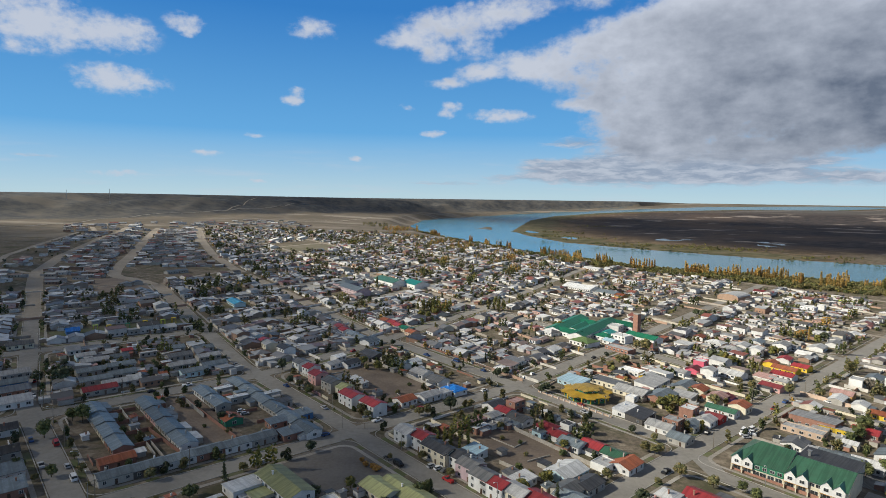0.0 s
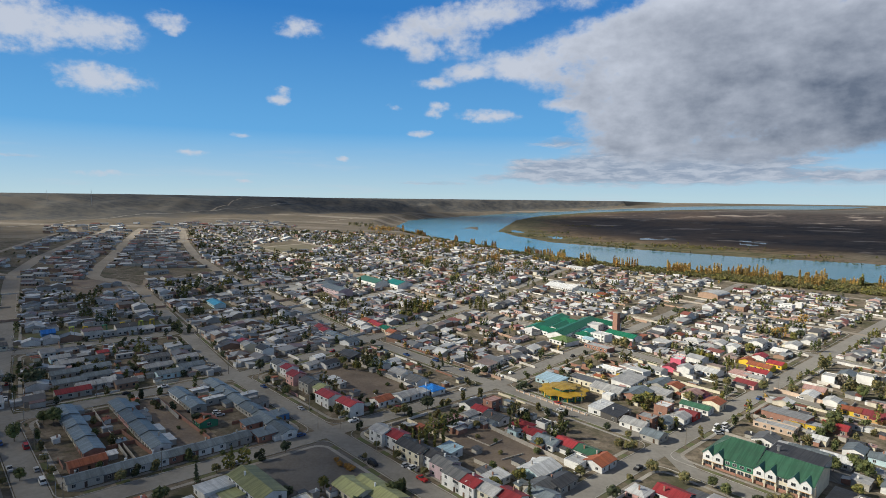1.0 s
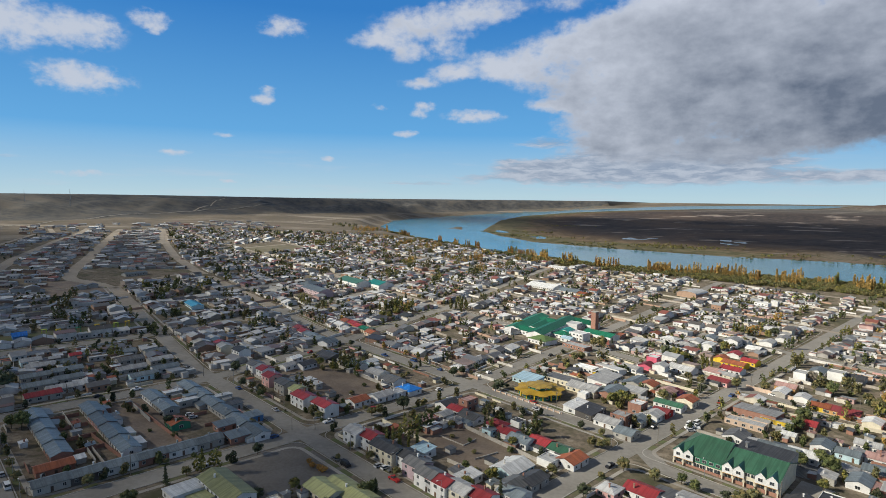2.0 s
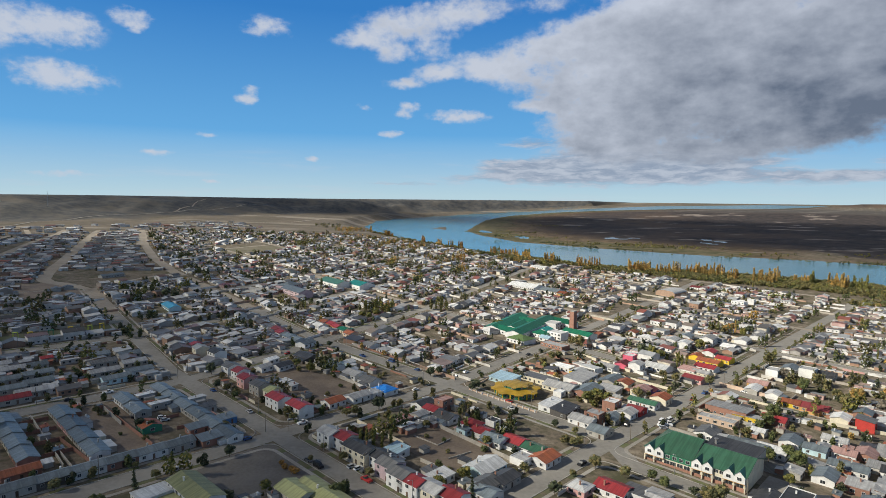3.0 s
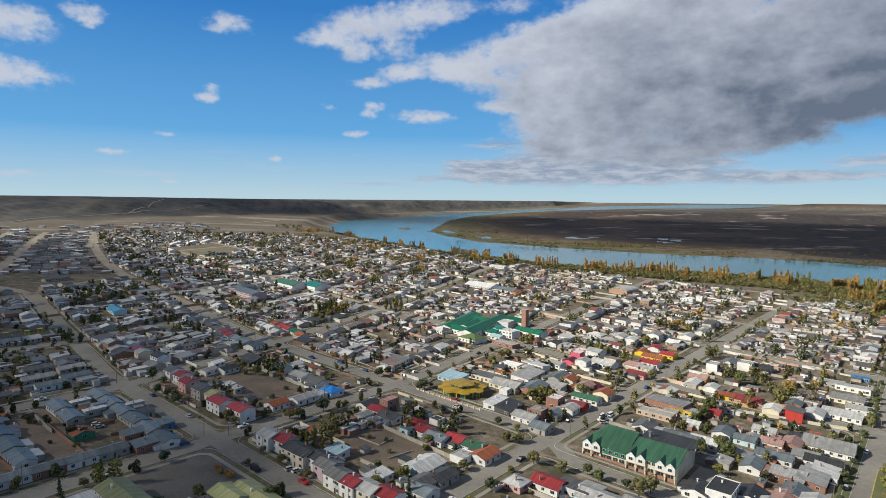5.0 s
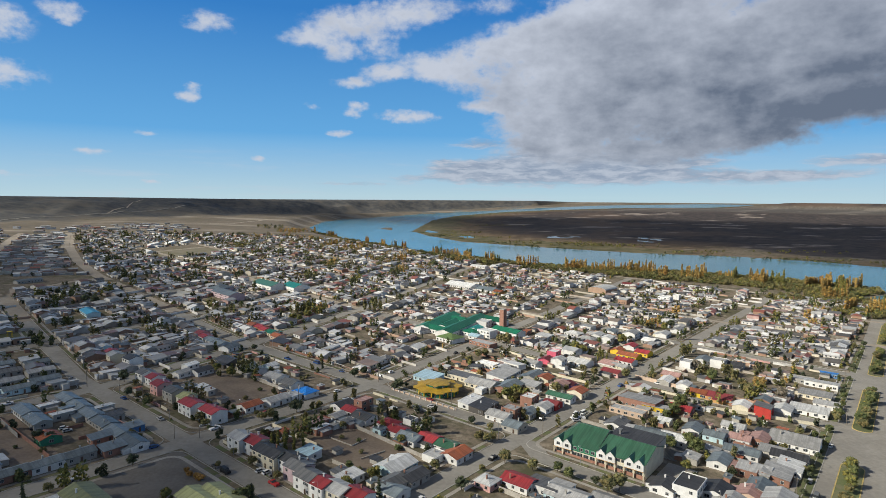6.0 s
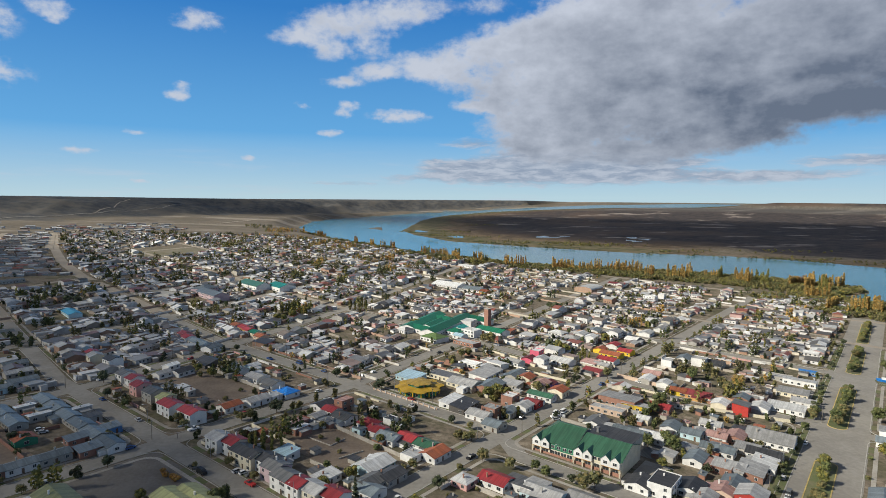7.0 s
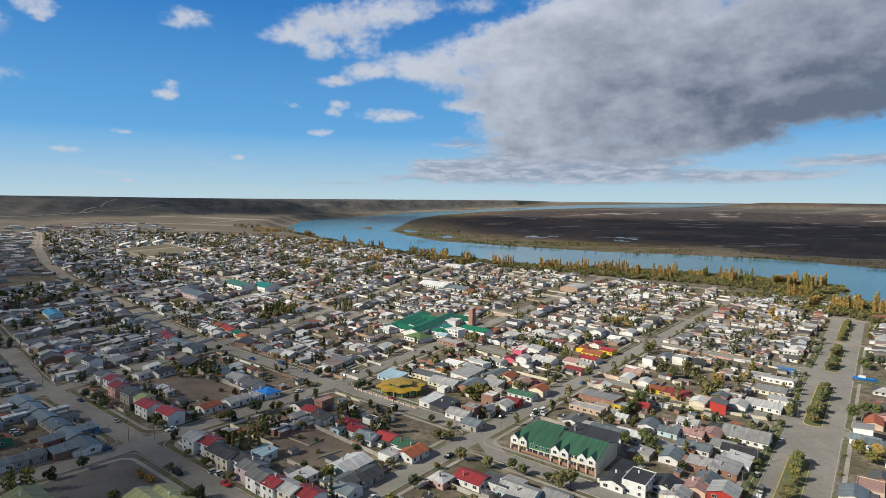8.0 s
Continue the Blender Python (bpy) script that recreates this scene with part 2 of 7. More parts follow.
# rendered and brick walls
WALL = {
    "w": plaster("white_wall", (0.74, 0.73, 0.70)),
    "c": plaster("cream_wall", (0.66, 0.60, 0.46)),
    "i": plaster("pink_wall", (0.62, 0.36, 0.33)),
    "q": plaster("rose_wall", (0.60, 0.12, 0.18)),
    "m": plaster("mauve_wall", (0.56, 0.42, 0.44)),
    "x": plaster("red_wall", (0.45, 0.05, 0.04)),
    "b": surface("brick_wall", (0.33, 0.175, 0.125), 0.9, 0.0, (0.25, 0.135, 0.10), 0.5, 3.0, 0.3, 0.12),
    "t": surface("tan_brick_wall", (0.40, 0.27, 0.19), 0.9, 0.0, (0.31, 0.21, 0.15), 0.5, 3.0, 0.3, 0.12),
    "h": plaster("bare_block_wall", (0.42, 0.40, 0.36)),
    "o": plaster("ochre_wall", (0.52, 0.30, 0.12)),
    "y": plaster("yellow_wall", (0.72, 0.50, 0.05)),
    "l": plaster("lime_wall", (0.52, 0.58, 0.10)),
    "g": plaster("green_wall", (0.05, 0.22, 0.13)),
    "a": plaster("pale_blue_wall", (0.50, 0.66, 0.70)),
    "u": plaster("blue_wall", (0.10, 0.22, 0.42)),
    "v": plaster("violet_wall", (0.22, 0.14, 0.42)),
    "d": plaster("dark_wall", (0.12, 0.11, 0.10)),
    "s": plaster("salmon_wall", (0.60, 0.45, 0.34)),
}
GLASS = surface("window_glass", (0.03, 0.035, 0.04), 0.3, 0.0, None, 1, 4, 0.2, 0.3, spec=0.6)
DOOR = surface("painted_door", (0.14, 0.09, 0.06), 0.5, 0.0, None, 1, 4, 0.3, 0.5)
TRIM = surface("white_trim", (0.72, 0.72, 0.70), 0.6)
ASPHALT = surface("road_surface", (0.285, 0.268, 0.238), 0.9, 0.0, (0.215, 0.20, 0.178), 0.045, 0.5, 0.2, 0.0)
DIRT_ROAD = surface("dirt_road_surface", (0.35, 0.30, 0.24), 0.95, 0.0, (0.265, 0.228, 0.183), 0.03, 0.5, 0.2, 0.0)
PAVING = surface("pavement_concrete", (0.38, 0.355, 0.315), 0.9, 0.0, (0.27, 0.245, 0.21), 0.06, 1.0, 0.3, 0.05)
KERB = surface("kerb_concrete", (0.46, 0.44, 0.40), 0.9)
GRASS = surface("verge_grass", (0.095, 0.118, 0.044), 0.95, 0.0, (0.155, 0.14, 0.085), 0.15, 1.2, 0.4, 0.15, 0.05)
EARTH = surface("bare_earth", (0.235, 0.185, 0.14), 0.97, 0.0, (0.16, 0.125, 0.10), 0.08, 0.8, 0.3, 0.1, 0.05)
BARK = surface("bark", (0.13, 0.10, 0.075), 0.95, 0.0, None, 1, 6)
STEEL = surface("galvanised_steel", (0.36, 0.36, 0.36), 0.5, 0.5)
POLEWOOD = surface("weathered_pole", (0.22, 0.19, 0.15), 0.9)
BLOCK = surface("concrete_block", (0.46, 0.43, 0.38), 0.92, 0.0, (0.32, 0.29, 0.25), 0.4, 2.0)
RUBBER = surface("tyre_rubber", (0.02, 0.02, 0.02), 0.8)


def leaves(name, colours, per_thing=0.2):
    return surface(name, colours[0], 0.75, 0.0, None, 0.5, 3.0, 0.3, per_thing, 0.0, 0.0, colours, 0.25)


LEAF = {
    "green": leaves("green_leaves", [(0.123, 0.142, 0.048), (0.098, 0.122, 0.041), (0.157, 0.168, 0.054), (0.074, 0.097, 0.035)]),
    "olive": leaves("olive_leaves", [(0.192, 0.166, 0.064), (0.152, 0.149, 0.057), (0.233, 0.186, 0.07), (0.111, 0.117, 0.047)]),
    "dark": leaves("conifer_leaves", [(0.063, 0.085, 0.041), (0.047, 0.066, 0.034), (0.081, 0.1, 0.047), (0.089, 0.095, 0.05)]),
    "yellow": leaves("yellow_autumn_leaves", [(0.456, 0.284, 0.076), (0.353, 0.242, 0.076), (0.251, 0.194, 0.069), (0.524, 0.304, 0.069)]),
    "orange": leaves("orange_autumn_leaves", [(0.462, 0.243, 0.06), (0.374, 0.188, 0.053), (0.308, 0.199, 0.066), (0.506, 0.287, 0.06)]),
    "lime": leaves("yellow_green_leaves", [(0.216, 0.203, 0.05), (0.162, 0.166, 0.044), (0.281, 0.234, 0.05), (0.108, 0.12, 0.037)]),
    "grey": leaves("bare_grey_twigs", [(0.20, 0.17, 0.13), (0.15, 0.13, 0.10), (0.24, 0.2, 0.15), (0.12, 0.11, 0.085)]),
}

# ---- the lie of the land ----
WATER = -17.0
MID = np.array((28.0, 0.0))
NEAR_BANK = [(1500, 40), (900, 240), (700, 480), (664, 565), (645, 610), (650, 645), (716, 668), (728, 690), (700, 745), (665, 810), (622, 852), (496, 944), (342, 1026), (223, 1200), (122, 1393), (-54, 1747), (-135, 2047), (-205, 2386), (-190, 2831), (-77, 3247), (165, 3721), (365, 4164), (902, 5035), (1340, 5661), (2369, 7351), (4070, 9759), (8327, 13549)]
FAR_BANK = [(9000, 12000), (4915, 7867), (3407, 7328), (1884, 5838), (1161, 4898), (627, 3907), (382, 3167), (285, 2627), (192, 2127), (217, 1883), (294, 1597), (389, 1487), (463, 1405), (648, 1240), (834, 1144), (932, 1036), (1010, 882), (1200, 600), (1800, 250)]
MESA_FOOT = [(-3500, -1500), (-2000, 300), (-1350, 1150), (-1020, 1750), (-720, 2500), (-330, 3080), (10, 3760), (330, 4550), (860, 5500), (1400, 6500), (2600, 9000)]

PONDS = [(900, 1678, 26, 75), (835, 1585, 22, 60), (629, 1763, 38, 55), (690, 1790, 24, 40), (345, 1799, 24, 55), (262, 2074, 22, 80)]


def to_line(x, y, line):
    """Distance to a polyline, and on which side (positive: right of its run)."""
    best, side = np.full(x.shape, 1e12), np.zeros(x.shape)
    for (ax, ay), (bx, by) in zip(line, line[1:]):
        dx, dy = bx - ax, by - ay
        t = np.clip(((x - ax) * dx + (y - ay) * dy) / (dx * dx + dy * dy), 0, 1)
        px, py = x - ax - t * dx, y - ay - t * dy
        d, s = px * px + py * py, dy * px - dx * py
        side = np.where(d < best, np.sign(s), side)
        best = np.minimum(best, d)
    return np.sqrt(best), side


def inside(x, y, ring):
    odd = np.zeros(x.shape, bool)
    for (ax, ay), (bx, by) in zip(ring, ring[1:] + ring[:1]):
        if ay != by:
            odd ^= ((ay > y) != (by > y)) & (x < (bx - ax) * (y - ay) / (by - ay) + ax)
    return odd


def step(v, lo, hi):
    t = np.clip((v - lo) / (hi - lo), 0, 1)
    return t * t * (3 - 2 * t)


def waves(x, y, size, seed):
    """Smooth uneven ground, about -1 to 1."""
    rng = np.random.RandomState(seed)
    total = np.zeros(np.shape(x))
    for k in range(9):
        a, p, q = rng.uniform(0, 6.28), rng.uniform(0, 6.28), size * rng.uniform(0.5, 1.6)
        total = total + np.sin((x * math.cos(a) + y * math.sin(a)) * 6.28 / q + p)
    return total / 4


def land(x, y):
    """Height, scrub and sand of the land at x, y."""
    x, y = np.asarray(x, float), np.asarray(y, float)
    dist = np.hypot(x - MID[0], y - MID[1])
    slope = np.where(x > -700, -0.0323 * x, 22.6 - 0.012 * (x + 700))
    slope = np.maximum(slope, WATER + 1.2)
    near_d, near_s = to_line(x, y, NEAR_BANK)
    far_d, far_s = to_line(x, y, FAR_BANK)
    water = inside(x, y, NEAR_BANK + FAR_BANK)
    island = inside(x, y, FAR_BANK + [(15000, 400), (16000, 14000)])
    shore = np.minimum(near_d, far_d)
    wob = waves(x, y, 60, 3) * 3 + waves(x, y, 17, 4) * 1.2
    z = WATER + 0.5 + (slope - WATER - 0.5) * step(near_d + wob, 4, 110)
    # the low plain across the water
    plain = WATER + 1.4 + 0.5 * waves(x, y, 420, 5) + 1.0 * step(far_d, 0, 500)
    z = np.where(island, WATER + (plain - WATER) * step(far_d + wob, -4, 30), z)
    # the table land
    m_d, m_s = to_line(x, y, MESA_FOOT)
    m = -m_s * m_d
    gully = waves(x, y, 420, 7) * 60 + waves(x, y, 170, 8) * 26 + waves(x, y, 70, 18) * 8
    rise = step(m + gully * step(m, 0, 260) * step(700 - m, 0, 330), 10, 520)
    table = 106 - 0.0044 * np.minimum(dist, 20000) - 0.004 * np.maximum(m - 700, 0) + 8 * step(-np.degrees(np.arctan2(x - MID[0], y - MID[1])), 8, 30)
    z = np.where(water | island, z, z + (table - z) * rise)
    z = z + np.where(water | island, 0, step(m, -600, 0) * (1 - rise) * 3 * waves(x, y, 260, 9))
    # far ridge down river
    az = np.degrees(np.arctan2(x - MID[0], y - MID[1]))
    ridge = island * step(dist, 8200, 9000) * step(az, 34.2, 38.5)
    z = z + ridge * (53 - WATER + 10 - 0.0072 * (dist - 9000).clip(0))
    z = np.where(water, WATER - 0.25 - np.minimum(shore, 60) * 0.08, z)
    shoal = inside(x, y, [(30, 2220), (64, 2270), (125, 2400), (140, 2390), (126, 2140), (112, 2140), (96, 2230)]) | inside(x, y, [(-56, 1830), (-40, 1840), (-2, 1670), (-18, 1668)])
    z = np.where(shoal & water, WATER + 0.25, z)
    # ponds on the low plain
    for px, py, rx, ry in PONDS:
        z = np.where(island & ((x - px) ** 2 / rx ** 2 + (y - py) ** 2 / ry ** 2 < 1 + 0.5 * waves(x, y, 60, 44)), WATER - 0.4, z)
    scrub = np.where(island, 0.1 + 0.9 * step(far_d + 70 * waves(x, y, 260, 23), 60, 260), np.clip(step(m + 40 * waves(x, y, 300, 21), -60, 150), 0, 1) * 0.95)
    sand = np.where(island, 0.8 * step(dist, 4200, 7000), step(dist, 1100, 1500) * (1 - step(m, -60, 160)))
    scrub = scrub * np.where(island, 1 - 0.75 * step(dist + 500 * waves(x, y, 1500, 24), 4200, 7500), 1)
    wide = 130 + 380 * step(y + 0.6 * (700 - x), 1050, 1350)
    rust = np.where(island, (0.5 + 0.5 * step(wide, 150, 400)) * (1 - step((far_d + 40 * waves(x, y, 250, 25)) / wide, 0.1, 1.0)), 0.0)
    scrub = np.where(island, scrub * (1 - 0.8 * rust), scrub)
    scrub = np.maximum(scrub, ridge)
    return z, scrub, sand * (1 - ridge), rust, island.astype(float)


def ground_at(x, y):
    """Height of the town's ground: a plane that falls to the river's bank."""
    z = max(-0.0323 * x, WATER + 1.2)
    if x + 0.55 * y > 730:
        d = min(gap_to(x, y, a, b) for a, b in zip(NEAR_BANK[1:19], NEAR_BANK[2:20]))
        if d < 110:
            t = max(0.0, (d - 4) / 106)
            z = WATER + 0.5 + (z - WATER - 0.5) * t * t * (3 - 2 * t)
    return z


def gap_to(x, y, a, b):
    dx, dy = b[0] - a[0], b[1] - a[1]
    t = max(0.0, min(1.0, ((x - a[0]) * dx + (y - a[1]) * dy) / (dx * dx + dy * dy)))
    return math.hypot(x - a[0] - t * dx, y - a[1] - t * dy)


def fold(x, y, z, eye=106.0, start=3200.0, depth=1700.0):
    """Draws what lies beyond start in towards the town along the line of sight, so that the far plain ends within 5 km."""
    d = np.maximum(np.hypot(x - MID[0], y - MID[1]), 1.0)
    k = np.where(d > start, (start + depth * (1 - start / np.maximum(d, start))) / d, 1.0)
    return MID[0] + (x - MID[0]) * k, MID[1] + (y - MID[1]) * k, eye + (z - eye) * k


def polar(rings, turns):
    """Points of a disc round the middle, and its faces."""
    r, a = np.meshgrid(rings, np.radians(turns), indexing="ij")
    n, k = r.shape
    i = np.arange(n * k).reshape(n, k)
    j = np.roll(i, -1, 1)
    faces = np.stack([i[:-1], i[1:], j[1:], j[:-1]], -1).reshape(-1, 4)
    return (MID[0] + r * np.sin(a)).ravel(), (MID[1] + r * np.cos(a)).ravel(), faces


def mesh_from(name, verts, faces):
    me = bpy.data.meshes.new(name)
    me.vertices.add(len(verts))
    me.vertices.foreach_set("co", np.asarray(verts, np.float32).ravel())
    me.loops.add(faces.size)
    me.loops.foreach_set("vertex_index", faces.ravel().astype(np.int32))
    me.polygons.add(len(faces))
    me.polygons.foreach_set("loop_start", np.arange(0, faces.size, faces.shape[1], dtype=np.int32))
    me.update(calc_edges=True)
    me.validate()
    return me


def ground_material():
    m = bpy.data.materials.new("ground_cover")
    m.use_nodes = True
    N = Nodes(m.node_tree)
    at = N.add("ShaderNodeTexCoord").outputs["Object"]

    def attr(name):
        n = N.add("ShaderNodeAttribute")
        n.attribute_name = name
        return n.outputs["Fac"]

    big, mid, small = N.noise(at, 0.006, 5.0), N.noise(at, 0.035, 5.0, 0.6), N.noise(at, 0.35, 5.0, 0.7)
    town = N.mix(N.ramp(small, 0.35, 0.65), (0.215, 0.178, 0.135), (0.128, 0.107, 0.082))
    town = N.mix(N.ramp(mid, 0.46, 0.66, 0.0, 0.65), town, (0.085, 0.085, 0.045))
    plots = N.noise(at, 0.11, 4.0, 0.6)
    town = N.mix(N.ramp(plots, 0.52, 0.66, 0.0, 0.75), town, (0.075, 0.075, 0.042))
    town = N.mix(N.ramp(plots, 0.44, 0.34, 0.0, 0.6), town, (0.33, 0.28, 0.215))
    steppe = N.mix(N.ramp(mid, 0.35, 0.65), (0.185, 0.155, 0.12), (0.13, 0.112, 0.09))
    lines = N.noise(at, 0.0016, 5.0, 0.6, (0.35, 4.0, 1.0))
    steppe = N.mix(N.ramp(lines, 0.5, 0.62, 0.0, 0.8), steppe, (0.30, 0.26, 0.215))
    steppe = N.mix(N.ramp(big, 0.45, 0.65, 0.0, 0.6), steppe, (0.115, 0.10, 0.075))
    slope = N.mix(N.ramp(mid, 0.35, 0.65), (0.075, 0.078, 0.082), (0.125, 0.118, 0.108))
    slope = N.mix(N.ramp(big, 0.5, 0.66, 0.0, 0.7), slope, (0.165, 0.145, 0.12))
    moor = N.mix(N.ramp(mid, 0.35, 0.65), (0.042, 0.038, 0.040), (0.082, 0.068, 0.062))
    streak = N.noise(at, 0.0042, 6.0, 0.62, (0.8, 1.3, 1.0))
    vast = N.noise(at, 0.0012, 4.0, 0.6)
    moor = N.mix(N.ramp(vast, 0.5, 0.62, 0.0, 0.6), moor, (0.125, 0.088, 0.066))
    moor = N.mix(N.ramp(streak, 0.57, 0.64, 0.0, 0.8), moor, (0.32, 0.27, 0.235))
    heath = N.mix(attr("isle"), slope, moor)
    rusty = N.mix(N.ramp(mid, 0.4, 0.62), (0.150, 0.092, 0.048), (0.070, 0.052, 0.034))
    rusty = N.mix(N.ramp(streak, 0.60, 0.66, 0.0, 0.7), rusty, (0.28, 0.27, 0.25))
    meadow = N.mix(N.ramp(mid, 0.4, 0.62), (0.125, 0.11, 0.058), (0.07, 0.068, 0.035))
    rusty = N.mix(N.ramp(N.math("ADD", attr("rust"), N.math("MULTIPLY", N.math("SUBTRACT", mid, 0.5), 0.3)), 0.8, 0.95), rusty, meadow)
    # far plain: its greyed colour stands in for haze over the distance
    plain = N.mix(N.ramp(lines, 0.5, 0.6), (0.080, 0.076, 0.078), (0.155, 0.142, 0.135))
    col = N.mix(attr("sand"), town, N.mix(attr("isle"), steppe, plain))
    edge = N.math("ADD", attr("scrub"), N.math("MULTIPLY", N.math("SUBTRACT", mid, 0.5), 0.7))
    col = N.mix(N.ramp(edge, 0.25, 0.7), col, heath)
    col = N.mix(N.math("MULTIPLY", attr("rust"), N.ramp(mid, 0.3, 0.6, 0.55, 0.95)), col, rusty)
    b = N.add("ShaderNodeBsdfPrincipled")
    N.put(b.inputs["Base Color"], col)
    b.inputs["Roughness"].default_value = 0.96
    b.inputs["Specular IOR Level"].default_value = 0.1
    bp = N.add("ShaderNodeBump")
    bp.inputs["Strength"].default_value, bp.inputs["Distance"].default_value = 0.5, 0.25
    N.put(bp.inputs["Height"], small)
    N.put(b.inputs["Normal"], bp.outputs[0])
    out = N.add("ShaderNodeOutputMaterial")
    N.put(out.inputs[0], b.outputs[0])
    return m


def water_material():
    m = bpy.data.materials.new("river_water")
    m.use_nodes = True
    N = Nodes(m.node_tree)
    at = N.add("ShaderNodeTexCoord").outputs["Object"]
    b = N.add("ShaderNodeBsdfPrincipled")
    shallow = N.ramp(N.noise(at, 0.004, 5.0, 0.6, (1.0, 0.5, 1.0)), 0.45, 0.7)
    N.put(b.inputs["Base Color"], N.mix(shallow, (0.065, 0.20, 0.275), (0.10, 0.24, 0.285)))
    b.inputs["Roughness"].default_value = 0.16
    b.inputs["IOR"].default_value = 1.33
    bp = N.add("ShaderNodeBump")
    bp.inputs["Strength"].default_value, bp.inputs["Distance"].default_value = 0.5, 0.35
    N.put(bp.inputs["Height"], N.noise(at, 0.12, 6.0, 0.65))
    N.put(b.inputs["Normal"], bp.outputs[0])
    out = N.add("ShaderNodeOutputMaterial")
    N.put(out.inputs[0], b.outputs[0])
    return m


def build_ground():
    turns = np.concatenate([np.arange(-58, 72, 0.28), np.arange(72, 302, 4.0)])
    rings = np.concatenate([[0.001, 40], np.geomspace(90, 20000, 340)])
    x, y, faces = polar(rings, turns)
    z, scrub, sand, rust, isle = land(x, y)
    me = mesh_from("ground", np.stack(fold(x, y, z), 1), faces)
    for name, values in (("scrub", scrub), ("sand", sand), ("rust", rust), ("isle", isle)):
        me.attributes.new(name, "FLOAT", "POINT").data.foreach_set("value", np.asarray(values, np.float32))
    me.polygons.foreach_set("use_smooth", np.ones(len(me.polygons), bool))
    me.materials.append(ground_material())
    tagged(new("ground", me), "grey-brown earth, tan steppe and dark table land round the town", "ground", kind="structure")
    turns = np.arange(-60, 300, 2.0)
    rings = np.geomspace(300, 20000, 60)
    x, y, faces = polar(rings, turns)
    me = mesh_from("water", np.stack(fold(x, y, np.full(x.shape, WATER)), 1), faces)
    me.materials.append(water_material())
    tagged(new("water", me), "wide blue river with small ripples", "river", kind="structure")


build_ground()

# ---- clouds between the sun and the land ----
def cloud_material():
    m = bpy.data.materials.new("cloud_vapour")
    m.use_nodes = True
    N = Nodes(m.node_tree)
    body = N.add("ShaderNodeAttribute")
    body.attribute_name = "thick"
    wisps = N.noise(N.add("ShaderNodeTexCoord").outputs["Object"], 0.012, 5.0, 0.6)
    dense = N.math("MULTIPLY", body.outputs["Fac"], N.ramp(wisps, 0.25, 0.6, 0.44, 0.62))
    white, clear, both = N.add("ShaderNodeBsdfDiffuse"), N.add("ShaderNodeBsdfTransparent"), N.add("ShaderNodeMixShader")
    white.inputs[0].default_value = (0.85, 0.85, 0.86, 1)
    N.put(both.inputs[0], dense)
    N.put(both.inputs[1], clear.outputs[0])
    N.put(both.inputs[2], white.outputs[0])
    out = N.add("ShaderNodeOutputMaterial")
    N.put(out.inputs[0], both.outputs[0])
    return m


def cumulus(outline, base, grain, soft, high, material, label):
    """A broad cloud with a flat base, a heaped top and a thin ragged edge. outline: where its shade lies on the land."""
    to_sun = np.array((math.sin(radians(SUN_AZ)), math.cos(radians(SUN_AZ)))) / math.tan(radians(SUN_EL)) * (base + high * 0.55)
    xs, ys = [p[0] for p in outline], [p[1] for p in outline]
    pad = soft * 2
    a, b = np.meshgrid(np.arange(min(xs) - pad, max(xs) + pad, grain), np.arange(min(ys) - pad, max(ys) + pad, grain), indexing="ij")
    edge = to_line(a, b, outline + outline[:1])[0] * np.where(inside(a, b, outline), 1, -1)
    thick = step(edge + soft * (0.3 * waves(a, b, soft * 2.4, 51) + 0.15 * waves(a, b, soft * 0.9, 52)), -soft, soft * 1.1)
    heap = 0.65 + 0.3 * waves(a, b, high * 2.8, 53) + 0.22 * waves(a, b, high, 54) + 0.1 * waves(a, b, high * 0.5, 55)
    n, k = a.shape
    i = np.arange(n * k).reshape(n, k)
    top = np.stack([i[:-1, :-1], i[1:, :-1], i[1:, 1:], i[:-1, 1:]], -1).reshape(-1, 4)
    keep = thick.ravel()[top].max(1) > 0.004
    faces = np.concatenate([top[keep], top[keep][:, ::-1] + n * k])
    x, y = a + to_sun[0], b + to_sun[1]
    up = base + high * np.sqrt(thick) * np.clip(heap, 0.25, 1.6)
    down = base - high * 0.12 * np.sqrt(thick) * (1 + 0.6 * waves(a, b, high * 1.4, 56))
    verts = np.concatenate([np.stack([x, y, up], -1).reshape(-1, 3), np.stack([x, y, down], -1).reshape(-1, 3)])
    me = mesh_from("cloud", verts, faces)
    me.attributes.new("thick", "FLOAT", "POINT").data.foreach_set("value", np.tile(thick.ravel(), 2).astype(np.float32))
    me.polygons.foreach_set("use_smooth", np.ones(len(me.polygons), bool))
    me.materials.append(material)
    tagged(new("cloud", me), label, "cloud", kind="structure")


VAPOUR = cloud_material()
cumulus([(260, -260), (128, 180), (-18, 440), (-240, 793), (-430, 1080), (-800, 1250), (-1450, 1380), (-1450, -260)], 1150.0, 16.0, 185.0, 120.0, VAPOUR, "broad white cumulus cloud drifting before the sun")
cumulus([(-950, 2100), (-500, 2800), (150, 3150), (420, 2700), (620, 2050), (900, 1620), (1060, 1320), (1160, 1020), (1450, 700), (2400, 450), (3300, 1300), (2600, 2400), (1500, 3150), (700, 3420), (-200, 3480), (-900, 3300)], 2000.0, 40.0, 170.0, 260.0, VAPOUR, "wide grey-white cloud bank above the river plain")

